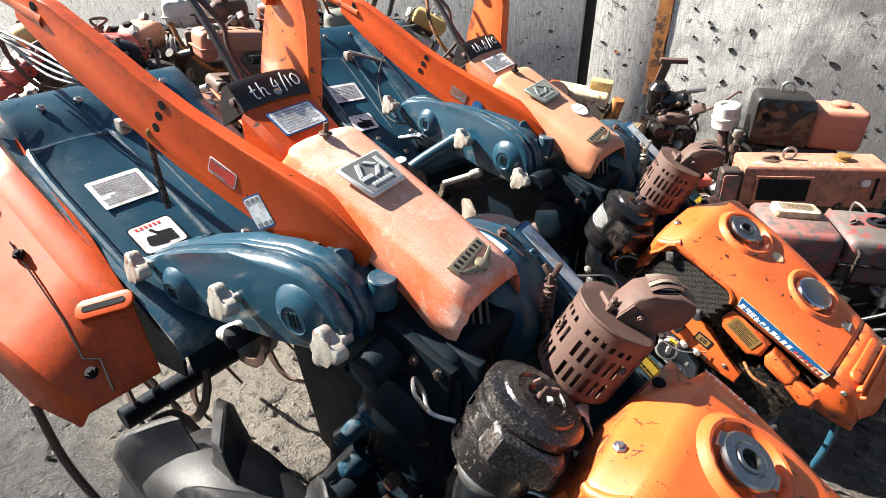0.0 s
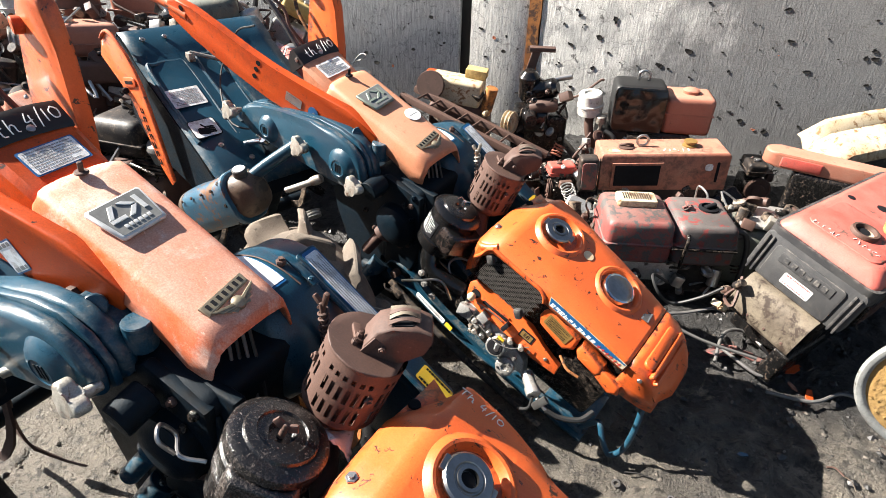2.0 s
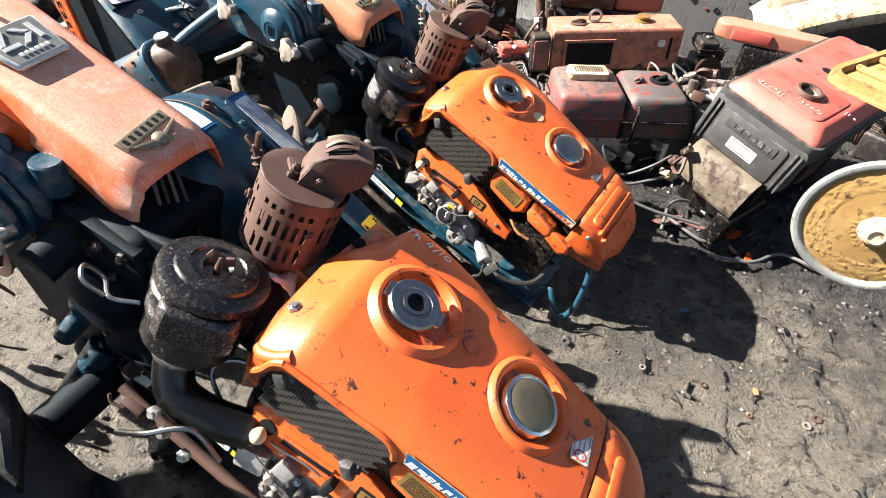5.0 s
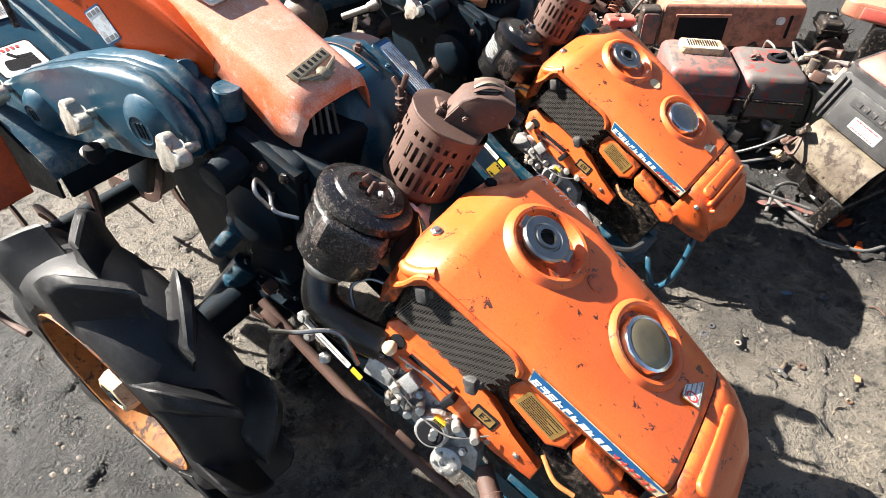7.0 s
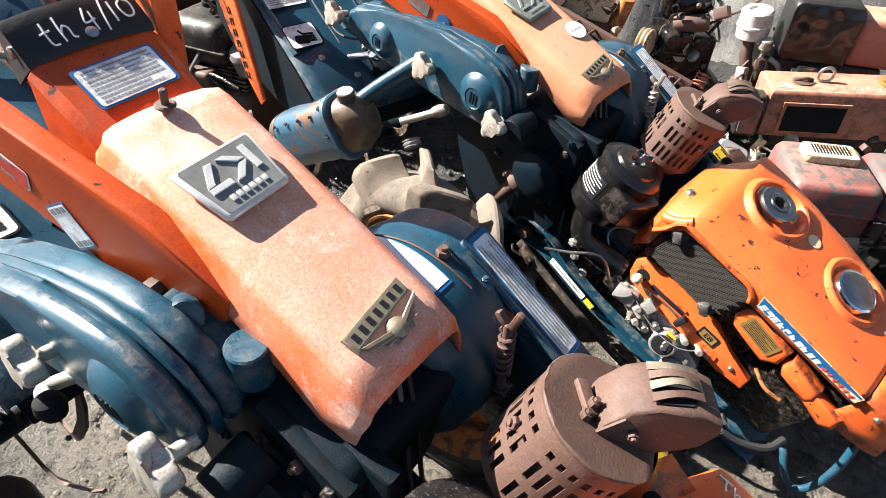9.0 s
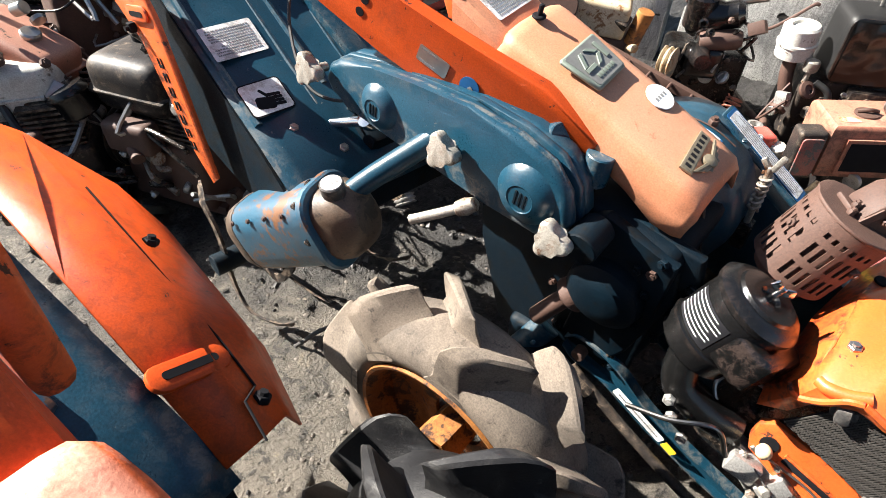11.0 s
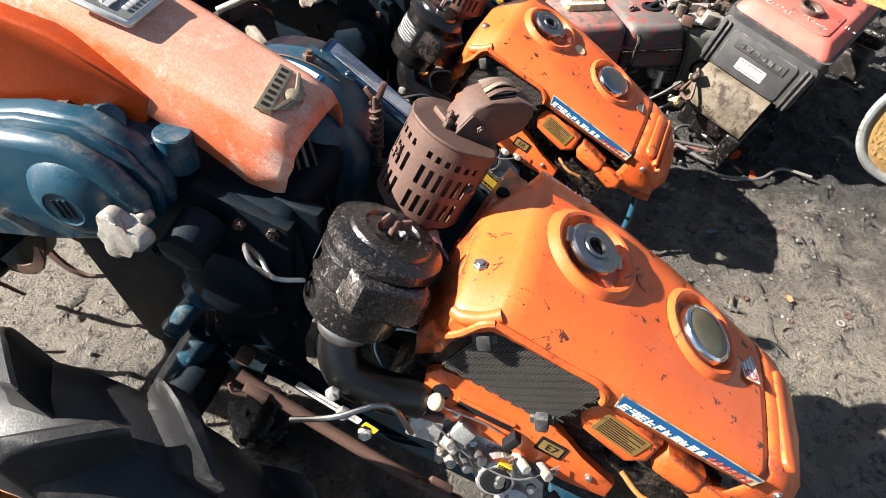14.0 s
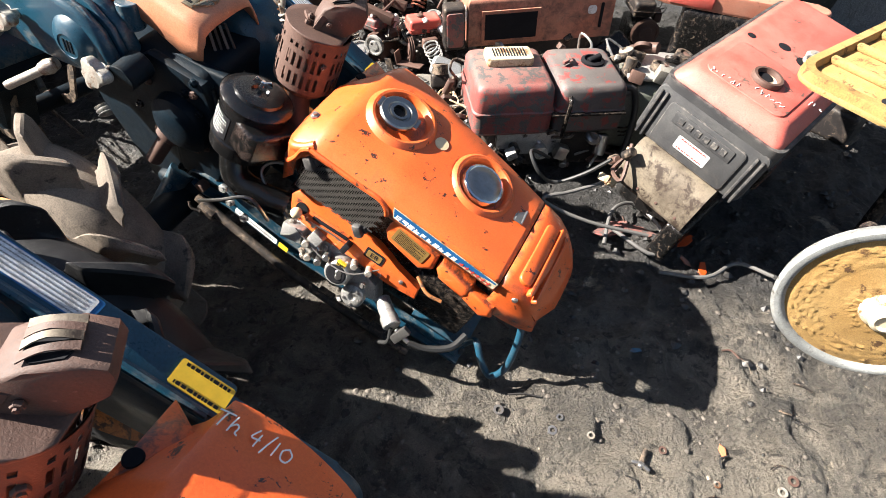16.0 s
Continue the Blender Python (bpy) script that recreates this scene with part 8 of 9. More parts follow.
def red_hood_engine():
    """The large engine with a red top and a ribbed grey front."""
    m = pose(1.598, 1.262, 0.498) @ pose(0, 0, 0, 12, 0, 26) @ Matrix.Scale(0.92, 4) @ pose(0, 0, -0.495)
    t = thing("diesel_engine", m, "scrap diesel engine with a faded red top and grey front", "engine", "scrap engines along the wall")
    bm = B()
    rbox(bm, (0.40, 0.0, 0.12), (0.70, 0.26, 0.34), 0.02)
    part("crankcase", bm, OILY, t)
    # red top: pressed panel with a step
    bm = B()
    L, W, z0 = 0.76, 0.178, 0.455
    def rr(g, z, tl=0.0):
        return [(L / 2 + a, b, z + tl * a) for a, b in round_rect(L - 2 * g, 2 * W - 2 * g, 0.03, 4)]
    loft(bm, [rr(0.0, z0 - 0.03), rr(0.0, z0), rr(0.006, z0 + 0.012), rr(0.03, z0 + 0.040), rr(0.040, z0 + 0.046)], cap=True)
    top = part("red_top", bm, RED, t, "faded red pressed engine top with white scribbles")
    bm = B()
    prism(bm, round_rect(0.235, 0.245, 0.03), 0, 0.007, pose(0.165, 0.0, z0 + 0.044), 0.004)
    part("raised_panel", bm, RED, top)
    bm = B()
    lathe(bm, [(0.044, -0.004), (0.046, 0.008), (0.042, 0.016), (0.034, 0.016), (0.030, -0.002)], pose(0.165, -0.015, z0 + 0.050), 32, cap=False)
    part("filler_rim", bm, RUST, top)
    bm = B()
    lathe(bm, [(0.036, 0.0), (0.004, 0.001)], pose(0.165, -0.015, z0 + 0.0525), 28)
    part("well", bm, CREAM, top)
    bm = B()
    lathe(bm, [(0.022, 0.0), (0.012, 0.0005)], pose(0.170, -0.008, z0 + 0.0545), 20)
    part("hole", bm, INK, top)
    for x, y, r in ((0.372, -0.045, 0.026), (0.39, 0.03, 0.020), (0.34, 0.12, 0.014)):
        bm = B()
        lathe(bm, [(r, 0), (r * 0.8, 0.001), (0.003, 0.001)], pose(x, y, z0 + 0.0465), 18)
        part("hole", bm, INK, top)
    bm = B()
    lathe(bm, [(0.028, 0), (0.030, 0.008), (0.022, 0.016), (0.010, 0.017), (0.003, 0.012)], pose(0.415, -0.055, z0 + 0.05), 24)
    cp = part("loose_cap", bm, DULL, top)
    bm = B()
    tube(bm, [(0.375 + 0.024 * math.cos(a), -0.055 + 0.018 * math.sin(a), z0 + 0.060) for a in (2 * math.pi * i / 16 for i in range(17))], 0.006, 8)
    part("cap_ring", bm, DULL, cp)
    bm = B()
    rnd = random.Random(6)
    for cx, cy, k in ((0.06, 0.10, 6), (0.10, -0.02, 6), (0.19, -0.14, 3)):
        for i in range(k):
            q = [(cx + rnd.uniform(-0.012, 0.012), cy - 0.016 * i + rnd.uniform(-0.006, 0.006), z0 + 0.0525) for _ in range(3)]
            tube(bm, q, 0.0012, 5)
    stuff(part("chalk_scribble", bm, CHALK, top))
    # grey collar below the red top and the ribbed front
    bm = B()
    loft(bm, [[(L / 2 + a, b, z) for a, b in round_rect(L + 0.02, 2 * W + 0.02, 0.035, 4)] for z in (0.395, 0.405, 0.448, 0.456)])
    part("collar", bm, GREY_PLASTIC, t)
    fm = facing((-0.012, 0.0, 0.352), (-1, 0, 0.12))
    bm = B()
    prism(bm, round_rect(0.365, 0.165, 0.022), -0.03, 0.008, fm, 0.006)
    ff = part("front_cover", bm, GREY_PLASTIC, t, "grey-black ribbed plastic front cover")
    for x in (-0.168, -0.150, 0.150, 0.168):
        bm = B()
        box(bm, (x, -0.01, 0.010), (0.008, 0.15, 0.012), 0.003, fm)
        part("rib", bm, GREY_PLASTIC, ff)
    bm = B()
    prism(bm, round_rect(0.255, 0.135, 0.016), 0.008, 0.016, fm @ pose(0, -0.01, 0), 0.004)
    part("boss_panel", bm, GREY_PLASTIC, ff)
    bm = B()
    prism(bm, round_rect(0.195, 0.036, 0.004), 0.016, 0.020, fm @ pose(0, 0.026, 0), 0.0015)
    pl = part("name_plate", bm, GREY_PLASTIC, ff)
    for i in range(6):
        bm = B()
        box(bm, (-0.07 + 0.028 * i, 0.026, 0.0212), (0.018, 0.018, 0.003), 0.001, fm, seg=1)
        part("embossing", bm, GREY_PLASTIC, pl)
    sticker(ff, fm @ pose(0.0, -0.030, 0.0165), 0.105, 0.040, 2, mat=STICKER, bars_mat=INK_RED, seed=17, label="white sticker with red print")
    bm = B()
    rings = []
    for x, z in ((-0.015, 0.270), (-0.050, 0.262), (-0.070, 0.240), (-0.100, 0.145), (-0.095, 0.13)):
        rings.append([(x, 0.135, z), (x, -0.125, z), (x + 0.006, -0.125, z - 0.006), (x + 0.006, 0.135, z - 0.006)])
    loft(bm, rings)
    part("bent_guard", bm, RUST_GREY, t, "rusty grey bent sheet guard")
    for y in (0.05, -0.02, -0.09):
        bm = B()
        hexnut(bm, (-0.094, y, 0.155), (-1, 0, 0.35), 0.006, 0.004)
        part("bolt", bm, RUST, t)
    bm = B()
    prism(bm, round_rect(0.14, 0.09, 0.01), 0, 0.01, facing((0.10, -0.181, 0.34), (0, -1, 0)), 0.003)
    sg = part("side_grille", bm, OILY, t)
    bm = B()
    for i in range(8):
        box(bm, (0.045 + 0.016 * i, -0.193, 0.34), (0.003, 0.004, 0.08), 0)
    for i in range(5):
        box(bm, (0.10, -0.193, 0.305 + 0.018 * i), (0.125, 0.004, 0.003), 0)
    stuff(part("wire_grid", bm, RUST, sg))
    bm = B()
    rbox(bm, (0.05, -0.11, 0.03), (0.28, 0.06, 0.14), 0.012, rot=(0, 6, 0))
    part("skid", bm, OILY, t)
    for i, pts in enumerate(([(-0.12, 0.16, 0.20), (-0.15, 0.20, 0.12), (-0.20, 0.26, 0.05), (-0.26, 0.30, 0.10), (-0.24, 0.36, 0.13), (-0.16, 0.33, 0.08)], [(-0.09, 0.14, 0.10), (-0.18, 0.20, 0.05), (-0.27, 0.24, 0.03), (-0.20, 0.10, 0.015), (-0.08, -0.06, 0.02)])):
        bm = B()
        tube(bm, pts, 0.006, 8, I4, 6)
        part("hose", bm, CABLE_GREY if i else CABLE, t)
    clutter(t, random.Random(31), (-0.06, 0.16, 0.14), (0.12, 0.06, 0.16), 10, (RUST, CREAM, ALU, GRIME))




def red_guard_arm():
    t = thing("belt_guard_arm", pose(2.03, 2.13, 0.335, 0, 2, -38) @ Matrix.Scale(0.85, 4), "long rounded red sheet-metal belt guard lying on scrap", "guard")
    bm = B()
    prism(bm, stadium((0, 0), 0.062, (0.62, 0.02), 0.05, 12), 0.0, 0.075, pose(0, 0, 0.02, 0, 0, 0), 0.012, 3)
    part("shell", bm, RED_BROWN, t)
    bm = B()
    prism(bm, stadium((0.03, -0.052), 0.008, (0.20, -0.050), 0.008, 6), 0.0, 0.05, pose(0, -0.005, 0.03), 0.003)
    part("lip", bm, RED, t)
    bm = B()
    rbox(bm, (0.27, 0.0, -0.19), (0.35, 0.12, 0.42), 0.03)
    part("casting_below", bm, OILY, t)


def cream_fender():
    t = thing("fender", pose(2.30, 2.24, 0.345, 6, -3, 8), "stained cream sheet-metal fender leaning on scrap", "fender")
    bm = B()
    rows = []
    for i in range(9):
        x = i * 0.13
        z = 0.02 * math.sin(i * 0.5) + (0.0 if i else -0.05)
        rows.append([(x, -0.10, z - 0.05), (x, -0.095, z), (x, -0.06, z + 0.02), (x, 0.06, z + 0.03), (x, 0.095, z + 0.07), (x, 0.12, z + 0.075)])
    loft(bm, rows, cap=False, closed=False)
    f = part("sheet", bm, CREAM, t)
    so = f.modifiers.new("sheet", "SOLIDIFY")
    so.thickness = 0.004
    for i in range(4):
        bm = B()
        box(bm, (0.32 + 0.02 * i, 0.0, 0.028), (0.008, 0.07, 0.006), 0.002)
        part("vent", bm, INK, f)
    bm = B()
    rbox(bm, (0.5, 0.0, -0.2), (0.8, 0.15, 0.33), 0.03)
    part("scrap_below", bm, GRIME, t)


def ochre_machine():
    """Mud-caked steel wheel and footplate of a machine that leans in from the side."""
    t = thing("steel_wheel", pose(1.294, 0.606, 0.612) @ Matrix.Scale(0.63, 4), "mud-caked ochre disc wheel with a worn grey rim", "wheel")
    wm = facing((0, 0, 0), (-0.66, -0.74, 0.05))
    bm = B()
    lathe(bm, [(0.190, 0.0), (0.195, 0.008), (0.203, 0.012), (0.213, 0.010), (0.220, 0.0), (0.213, -0.02), (0.19, -0.022), (0.182, -0.012)], wm, 64, closed=True, cap=False)
    part("rim", bm, GALV, t, "worn grey rim")
    bm = B()
    n, k = 34, 130
    rings = []
    for i in range(n + 1):
        r = 0.012 + 0.180 * i / n
        ring = []
        for j in range(k):
            a = 2 * math.pi * j / k
            h = 0.012 * (1 - (r / 0.19) ** 2) + ((0.004 * abs(noise.noise((r * 90 * math.cos(a), r * 90 * math.sin(a), 1))) + 0.004 * max(0.0, noise.noise((r * 210 * math.cos(a), r * 210 * math.sin(a), 4)))) * (1.4 if 0.125 < r < 0.178 else 0.9 if r < 0.075 else 0.15))
            ring.append(bm.verts.new(wm @ Vector((r * math.cos(a), r * math.sin(a), h))))
        rings.append(ring)
    for a, b in zip(rings, rings[1:]):
        for j in range(k):
            bm.faces.new((a[j], a[(j + 1) % k], b[(j + 1) % k], b[j]))
    part("disc", bm, OCHRE, t, "ochre disc under dried mud")
    bm = B()
    lathe(bm, [(0.050, 0.006), (0.046, 0.022), (0.034, 0.030), (0.032, 0.050), (0.022, 0.056), (0.016, 0.05), (0.003, 0.05)], wm, 24)
    part("hub", bm, CREAM, t)
    bm = B()
    cyl(bm, wm @ Vector((0, 0, -0.02)), wm @ Vector((0, 0, -0.30)), 0.022)
    tube(bm, [wm @ Vector((0, 0, -0.22)), (0.9, 0.36, -0.12), (1.28, 0.33, -0.25), (1.30, 0.33, -0.96)], 0.025, 10, I4, 4)
    part("axle_stand", bm, OILY, t)
    p = thing("foot_plate", pose(1.53, 0.95, 0.0, 0, 0, 14), "mud-caked ochre cast step plate with ribbed pockets", "step plate")
    fm = pose(0.24, 0.02, 0.70, 0, -4, 0)
    bm = B()
    prism(bm, round_rect(0.46, 0.24, 0.05, 5), -0.012, 0.0, fm, 0.004)
    pl = part("plate", bm, OCHRE, p)
    bm = B()
    out, inn = round_rect(0.46, 0.24, 0.05, 5), round_rect(0.42, 0.20, 0.035, 5)
    a = [bm.verts.new(fm @ Vector((x, y, 0.0))) for x, y in out]
    b = [bm.verts.new(fm @ Vector((x * 0.985, y * 0.97, 0.016))) for x, y in out]
    c = [bm.verts.new(fm @ Vector((x, y, 0.016))) for x, y in inn]
    d = [bm.verts.new(fm @ Vector((x * 0.98, y * 0.96, 0.001))) for x, y in inn]
    for u, w in ((a, b), (b, c), (c, d)):
        for i in range(len(u)):
            bm.faces.new((u[i], u[(i + 1) % len(u)], w[(i + 1) % len(u)], w[i]))
    part("raised_rim", bm, OCHRE, pl)
    for i in range(4):
        bm = B()
        prism(bm, round_rect(0.016, 0.195, 0.006), 0.0, 0.014, fm @ pose(-0.13 + 0.085 * i, 0, 0), 0.004)
        part("rib", bm, OCHRE, pl)
    for x in (-0.17, -0.085, 0.0, 0.085):
        bm = B()
        lathe(bm, [(0.016, 0), (0.014, 0.0015), (0.003, 0.0015)], fm @ pose(x, -0.05, 0.0005), 16)
        part("drain_hole", bm, INK, pl)
    bm = B()
    tube(bm, [(0.40, 0.0, 0.69), (0.62, 0.0, 0.68), (0.70, 0.0, 0.55), (0.70, 0.0, -0.02)], 0.022, 10, I4, 4)
    part("post", bm, OILY, p)


GALV = paint("worn_grey_rubber_rim", (0.27, 0.275, 0.265), (0.16, 0.165, 0.16), (0.07, 0.065, 0.055), fade_at=(0.42, 0.6), chip_at=(0.58, 0.66), rough=0.7, dirt=(0.4, 0.36, 0.28), dirt_amt=0.4)


def rusty_rack():
    """Rusty tiller frame lying along the wall, with a cream engine behind it."""
    t = thing("rusty_frame", pose(0.50, 3.02, 0, 0, 0, -38), "rusty brown steel ladder frame lying on scrap", "frame")
    for y in (0.0, 0.14):
        bm = B()
        box(bm, (0.34, y, 0.27), (0.84, 0.03, 0.035), 0.003, rot=(0, 14, 0))
        part("rail", bm, RUST, t)
    for i in range(9):
        bm = B()
        cyl(bm, (0.02 + 0.085 * i, 0.0, 0.36 - 0.021 * i), (0.02 + 0.085 * i, 0.14, 0.36 - 0.021 * i), 0.006)
        part("rung", bm, RUST, t)
    bm = B()
    lathe(bm, [(0.03, -0.02), (0.075, -0.02), (0.08, 0.0), (0.075, 0.02), (0.03, 0.02)], pose(0.02, 0.16, 0.40, 70, 0, 20), 28)
    part("flywheel", bm, RUST, t)
    for p in ((-0.03, 0.02), (0.66, 0.12)):
        bm = B()
        tube(bm, [(p[0], p[1], 0.36 - 0.25 * max(p[0], 0)), (p[0] + 0.02, p[1], 0.0)], 0.012, 8)
        part("leg", bm, RUST, t)
    e = thing("cream_engine", pose(0.80, 3.21, 0.0, 0, 0, -20), "stained cream and yellow scrap engine against the wall", "engine", "scrap engines along the wall")
    bm = B()
    rbox(bm, (0, 0, 0.15), (0.34, 0.20, 0.28), 0.03)
    part("crankcase", bm, RUST, e)
    bm = B()
    rbox(bm, (-0.02, -0.03, 0.36), (0.30, 0.17, 0.13), 0.02, rot=(0, 6, 0))
    part("tank", bm, CREAM, e)
    bm = B()
    box(bm, (0.08, 0.03, 0.44), (0.12, 0.09, 0.05), 0.008, rot=(0, 6, 0))
    part("filter_box", bm, YELLOW_OLD, e)
    bm = B()
    rbox(bm, (-0.16, -0.02, 0.42), (0.10, 0.16, 0.03), 0.01, rot=(0, 4, 0))
    part("orange_lid", bm, RED_ORANGE, e)
    bm = B()
    cyl(bm, (0.16, -0.08, 0.27), (0.19, -0.09, 0.40), 0.034)
    part("filter", bm, RUST_ORANGE, e)
    clutter(e, random.Random(55), (0.0, -0.10, 0.3), (0.34, 0.06, 0.22), 10, (RUST, CREAM, GRIME, RUST_ORANGE))


YELLOW_OLD = paint("old_yellow_paint", (0.50, 0.34, 0.10), (0.58, 0.45, 0.22), (0.2, 0.1, 0.04), rough=0.6, dirt=(0.3, 0.2, 0.1))
twin_tank_engine()
black_gear_engine()
red_box_engine()
maroon_engine()
grey_block()
red_hood_engine()
red_guard_arm()
cream_fender()
ochre_machine()
rusty_rack()

# the heap at the far end
heap = [
    ((-1.30, 3.30, 0.42, 0, 0, 20), GRIME_GREEN, WHITE, 1, "scrap engine with a dirty white tank on the heap", 1.15, 0),
    ((-0.80, 3.32, 0.40, 4, 0, -15), GRIME, RED_BROWN, 2, "scrap engine with a rust-red tank on the heap", 1.15, 0),
    ((-0.42, 3.22, 0.36, 0, -5, 10), GRIME, GRIME_GREEN, 3, "scrap engine with a grey-green tank on the heap", 1.2, 2),
    ((-1.05, 2.95, 0.30, 0, 6, 35), RUST, RED_BROWN, 4, "scrap engine with a rust-red tank on the heap", 1.2, 0),
    ((-0.55, 2.92, 0.26, 0, 0, -30), ALU, GRIME, 5, "bare grey scrap engine on the heap", 1.2, 2),
    ((-1.55, 2.75, 0.20, 0, 0, 50), GRIME, NAVY, 6, "scrap engine with a round dark blue tank", 1.3, 1),
    ((-1.10, 2.45, 0.02, 0, 0, 15), GRIME, WHITE, 7, "scrap engine with a dirty white tank on the ground", 1.2, 0),
    ((-0.70, 2.50, 0.02, 0, 0, -25), RUST, GRIME, 8, "scrap engine with a grimy tank on the ground", 1.2, 2),
    ((-1.75, 3.20, 0.22, 0, 0, -40), ALU, RED, 9, "scrap engine with a red tank lid", 1.2, 2),
    ((-2.05, 2.55, 0.02, 0, 0, 25), ALU, RED_BROWN, 10, "scrap engine with a brown-red tank on the ground", 1.2, 0),
    ((-1.75, 2.10, 0.02, 0, 0, 5), GRIME, RED, 11, "scrap engine with a scuffed red tank on the ground", 1.1, 0),
    ((0.05, 3.25, 0.02, 0, 0, 30), GRIME, RED, 12, "scrap engine with a red tank by the wall", 1.25, 2),
    ((-2.35, 3.00, 0.02, 0, 0, 60), ALU, RED, 14, "scrap engine with a red tank by the wall", 1.2, 0),
]
for p, body, tank, seed, label, size, kind in heap:
    scrap_engine(pose(*p), body, tank, seed, label, size, kind, 20)
    if p[2] > 0.1:
        pl = thing("scrap_casting", pose(p[0], p[1], 0, 0, 0, p[5] + 10), "greasy black machine casting under the heap", "casting", "castings under the heap")
        bm = B()
        rbox(bm, (0, 0, p[2] / 2 - 0.004), (0.36, 0.30, p[2] - 0.01), 0.03)
        part("casting", bm, OILY, pl)
        clutter(pl, random.Random(seed + 90), (0, -0.16, p[2] / 2), (0.34, 0.05, p[2] * 0.8), 6, (GRIME, RUST, ALU))
rnd = random.Random(77)
for i in range(16):
    x, y = -2.3 + 2.3 * rnd.random(), 2.55 + 0.95 * rnd.random()
    z = 0.10 + 0.42 * (y - 2.4) * rnd.uniform(0.6, 1.15)
    scrap_engine(pose(x, y, z, rnd.uniform(-25, 25), rnd.uniform(-30, 30), rnd.uniform(0, 360)), rnd.choice((ALU, RUST, GRIME, GRIME_GREEN)), rnd.choice((CREAM, WHITE, RED_BROWN, RUST, GRIME_GREEN, YELLOW_OLD, RED)), 200 + i, "small dusty scrap engine lying on the heap", rnd.uniform(0.7, 1.0), rnd.choice((0, 1, 2)), 14)
for i in range(14):
    x, y = -2.2 + 2.4 * rnd.random(), 2.3 + 1.0 * rnd.random()
    z = 0.45 * (y - 2.2) + 0.10
    tt = thing("scrap_pipe", pose(x, y, z, rnd.uniform(-30, 30), rnd.uniform(-40, 20), rnd.uniform(0, 360)), "bent rusty pipe lying on the scrap heap", "pipe", "pipes on the heap")
    bm = B()
    tube(bm, [(0, 0, 0), (0.12, 0.02, 0.05), (0.22, -0.04, 0.16), (0.26, -0.10, 0.28)], rnd.uniform(0.006, 0.014), 8, I4, 5)
    part("pipe", bm, rnd.choice((RUST, STEEL, CABLE, RUST_ORANGE)), tt)
for i, (x, y, s) in enumerate(((1.22, 2.50, 0.9), (1.06, 2.62, 0.8), (2.20, 2.45, 1.0), (2.55, 1.6, 1.1))):
    scrap_engine(pose(x, y, 0.0, 0, 0, 37 * i), (GRIME, RUST, OILY, GRIME)[i], (RED, RED_DUST, GRIME, OILY)[i], 60 + i, "low scrap engine half hidden among the others", s * 0.55, 0, 8)


# ---- litter on the ground ----
def washer(x, y, r, mat):
    t = thing("washer", pose(x, y, ground_height(x, y) + 0.003, 5, -4, 0), "dull steel washer lying on the earth", "washer", "loose washers on the ground")
    bm = B()
    lathe(bm, [(r, 0), (r, 0.002), (r * 0.55, 0.002), (r * 0.55, 0)], I4, 20, closed=True, cap=False)
    part("ring", bm, mat, t)


for i, (x, y) in enumerate(((1.00, 0.817), (1.078, 0.778), (1.458, 0.552), (1.03, 0.84), (1.42, 0.54), (1.22, 0.70), (0.90, 0.90), (1.30, 0.60))):
    washer(x, y, (0.011, 0.009, 0.012, 0.008)[i % 4], (STEEL, DULL, RUST)[i % 3])


def tap_piece():
    t = thing("loose_bolt", pose(1.156, 0.688, ground_height(1.156, 0.688) + 0.006, 0, 0, 40), "dirty steel bolt with a wing head on the earth", "bolt")
    bm = B()
    cyl(bm, (0, 0, 0.004), (0.038, 0, 0.004), 0.006)
    part("shank", bm, GRIME, t)
    bm = B()
    hexnut(bm, (0, 0, 0.004), (-1, 0, 0), 0.011, 0.008)
    part("head", bm, STEEL, t)
    for s in (-1, 1):
        bm = B()
        box(bm, (-0.006, 0.012 * s, 0.006), (0.008, 0.020, 0.010), 0.003, rot=(0, 0, 20 * s))
        part("wing", bm, STEEL, t)


tap_piece()
rnd = random.Random(15)
for i in range(26):
    x, y = rnd.uniform(0.8, 2.1), rnd.uniform(0.3, 1.5)
    t = thing("twig", pose(x, y, ground_height(x, y) + 0.004, 0, 0, rnd.uniform(0, 360)), "thin dark twig lying on the earth", "twig", "twigs on the ground")
    bm = B()
    n = rnd.uniform(0.02, 0.075)
    tube(bm, [(0, 0, 0), (n * 0.5, n * rnd.uniform(-0.2, 0.2), 0.003), (n, n * rnd.uniform(-0.3, 0.3), 0.001)], rnd.uniform(0.001, 0.0028), 5, I4, 3)
    part("stick", bm, (GRIME, RUST, COAL)[i % 3], t)
for i, (x, y, s, mat, what) in enumerate(((1.67, 1.26, 0.035, RED_ORANGE, "orange"), (1.655, 1.15, 0.03, RED_ORANGE, "orange"), (1.62, 1.19, 0.022, RED_BROWN, "rust-red"), (1.55, 1.34, 0.06, RED_DUST, "maroon"), (1.47, 1.36, 0.08, RED_DUST, "maroon"), (1.36, 0.66, 0.018, BRICK, "brick-red"), (0.85, 0.55, 0.014, BRICK, "brick-red"), (1.30, 0.95, 0.016, LIGHT_BLUE, "blue"))):
    t = thing("paint_scrap", pose(x, y, ground_height(x, y) + 0.006, 12, -8, 47 * i), "torn %s scrap of painted sheet on the earth" % what, "scrap")
    bm = B()
    prism(bm, [(-s, -s * 0.3), (-s * 0.2, -s * 0.5), (s, -s * 0.1), (s * 0.7, s * 0.4), (-s * 0.5, s * 0.35)], 0, 0.004, I4, 0.001, 1)
    part("sheet", bm, mat, t)


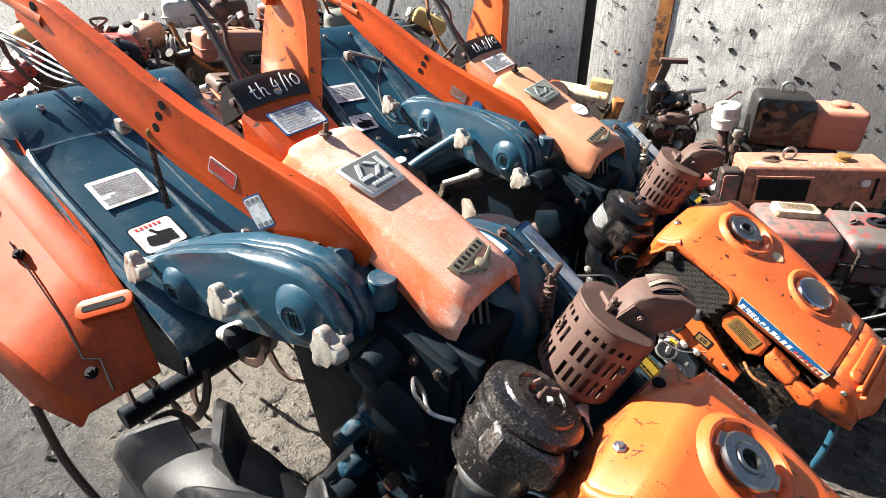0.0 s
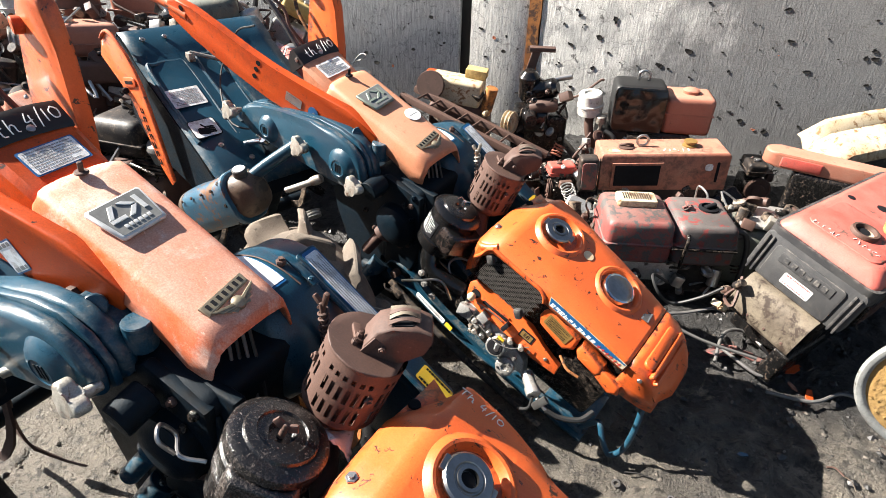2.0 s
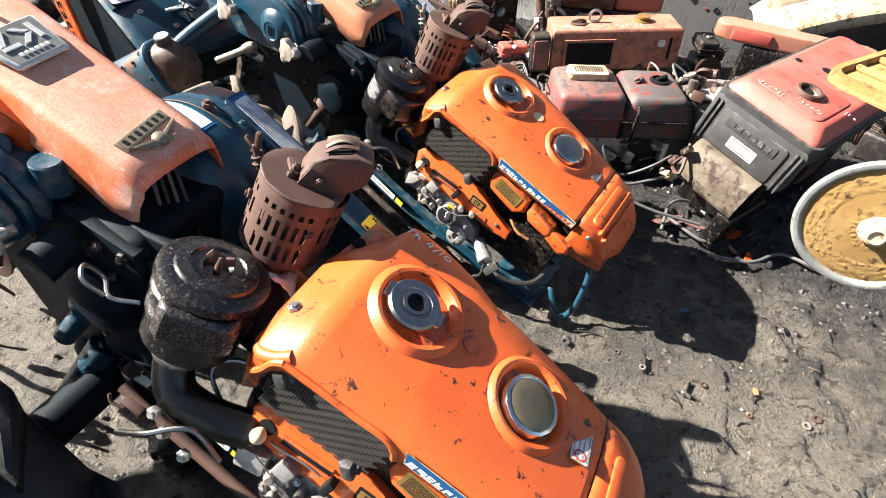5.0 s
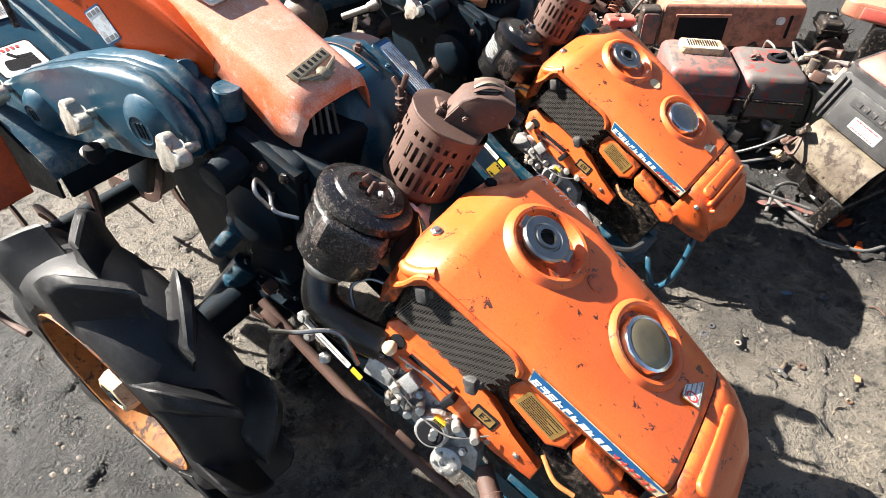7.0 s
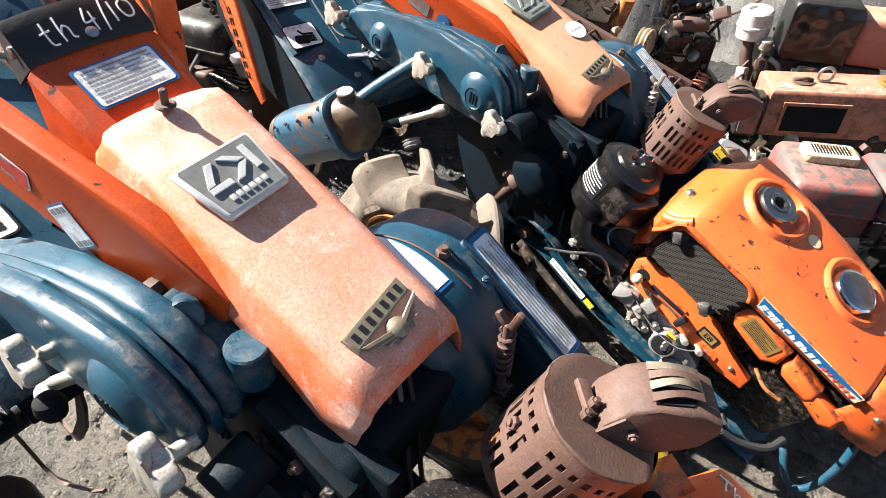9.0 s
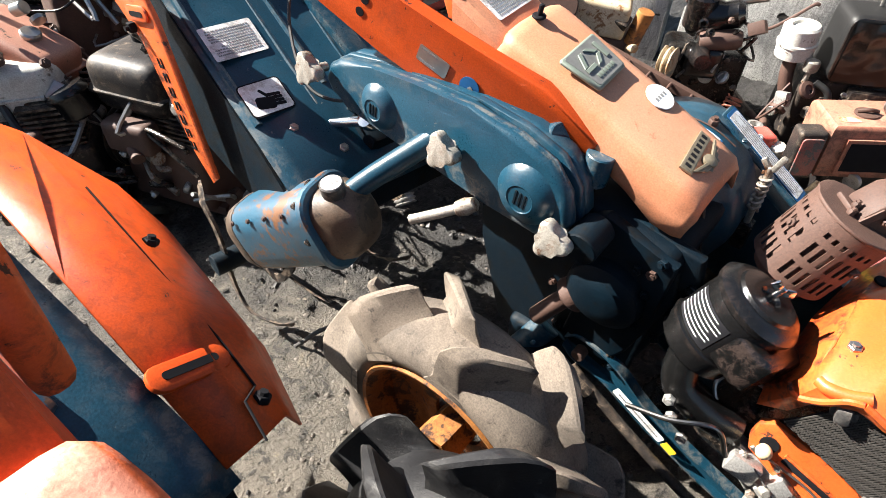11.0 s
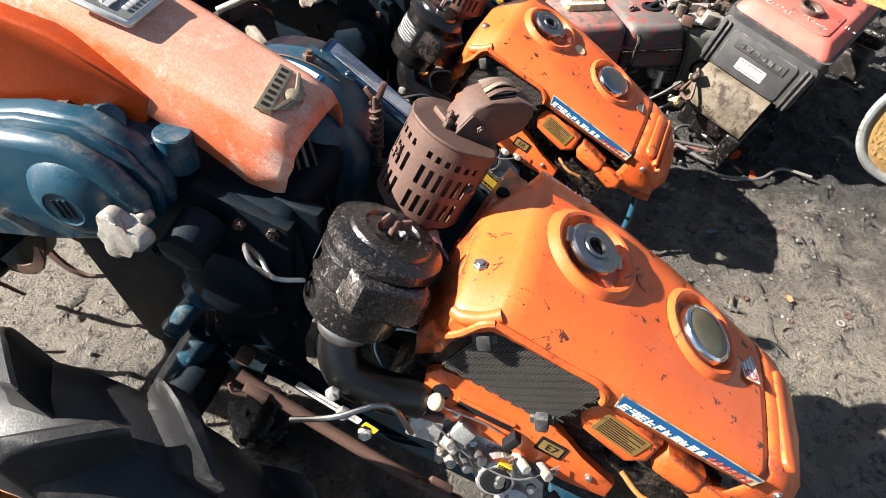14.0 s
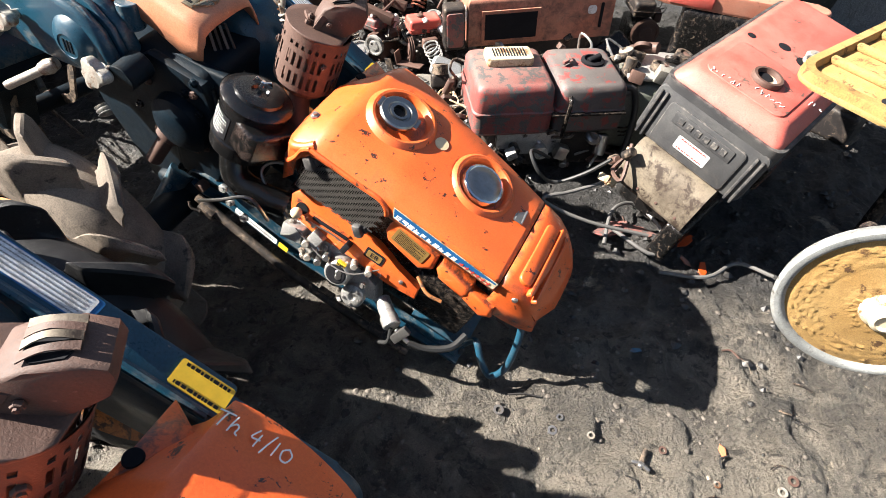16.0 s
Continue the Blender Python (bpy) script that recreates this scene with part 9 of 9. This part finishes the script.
def lump(x, y, r, seed):
    t = thing("tar_lump", pose(x, y, ground_height(x, y) + r * 0.35), "glossy black lump of tar and swarf on the earth", "lump")
    bm = B()
    bmesh.ops.create_icosphere(bm, subdivisions=4, radius=r)
    for v in bm.verts:
        p = v.co / r
        v.co *= 1 + 0.22 * noise.noise(p * 1.7 + Vector((seed, 0, 0))) + 0.10 * noise.noise(p * 6) + 0.07 * noise.noise(p * 15)
        v.co.z *= 0.6
    part("body", bm, OILY, t)


lump(-0.115, 0.775, 0.075, 3)
lump(0.62, 1.62, 0.05, 8)
for i, pts in enumerate(([(1.40, 1.30, 0.02), (1.48, 1.40, 0.05), (1.58, 1.42, 0.03), (1.60, 1.30, 0.02), (1.52, 1.22, 0.02), (1.44, 1.34, 0.04)], [(1.50, 1.16, 0.015), (1.62, 1.10, 0.02), (1.74, 1.12, 0.02), (1.80, 1.04, 0.03)], [(-0.30, 1.80, 0.02), (-0.22, 1.86, 0.02), (-0.10, 1.84, 0.03), (-0.02, 1.72, 0.03)])):
    t = thing("hose", I4, "grey rubber hose lying on the black earth", "hose", "hoses on the ground")
    bm = B()
    tube(bm, pts, 0.006, 8, I4, 6)
    part("hose_body", bm, CABLE_GREY, t)


rnd = random.Random(404)
KINDS = ("bracket", "pipe", "pulley", "casting", "cover", "coil")
for i in range(120):
    if i < 60:
        x, y = rnd.uniform(0.95, 1.45), rnd.uniform(2.0, 3.0)
    elif i < 90:
        x, y = rnd.uniform(1.35, 2.3), rnd.uniform(1.45, 2.3)
    else:
        x, y = rnd.uniform(-1.5, 0.4), rnd.uniform(2.2, 3.0)
    z = ground_height(x, y) + rnd.uniform(0.0, 0.10)
    k = rnd.choice(KINDS)
    mat = rnd.choice((RUST, GRIME, OILY, ALU, DULL, RUST_GREY, RED_BROWN, CREAM, GRIME_GREEN))
    t = thing("scrap_" + k, pose(x, y, z, rnd.uniform(-40, 40), rnd.uniform(-40, 40), rnd.uniform(0, 360)), "loose oily scrap-metal %s among the engines" % k, "scrap", "loose scrap by the wall")
    bm = B()
    s = rnd.uniform(0.6, 1.3)
    if k == "bracket":
        box(bm, (0, 0, 0.01), (0.12 * s, 0.035, 0.006), 0.002)
        box(bm, (0.06 * s, 0, 0.035), (0.006, 0.035, 0.055), 0.002)
    elif k == "pipe":
        tube(bm, [(0, 0, 0), (0.06 * s, 0.02, 0.02), (0.10 * s, 0.0, 0.07), (0.17 * s, -0.02, 0.08)], rnd.uniform(0.006, 0.016), 10, I4, 5)
    elif k == "pulley":
        pulley(bm, pose(0, 0, 0.03), 0.045 * s, 0.03, 2, 24)
    elif k == "casting":
        rbox(bm, (0, 0, 0.03), (0.10 * s, 0.07, 0.06), 0.018)
        lathe(bm, [(0.03, 0), (0.03, 0.035), (0.018, 0.037), (0.017, 0.01), (0.003, 0.01)], pose(0.01, 0, 0.055), 18)
    elif k == "cover":
        loft(bm, [[(a, b, h) for a, b in round_rect(0.14 * s - q, 0.09 * s - q, 0.02, 3)] for q, h in ((0.0, 0.0), (0.002, 0.014), (0.02, 0.024), (0.03, 0.024))])
    else:
        tube(bm, [((0.03 + 0.002 * math.sin(j)) * math.cos(j * 0.6), 0.03 * math.sin(j * 0.6), 0.0016 * j) for j in range(44)], 0.0035, 6)
    part("body", bm, mat, t)
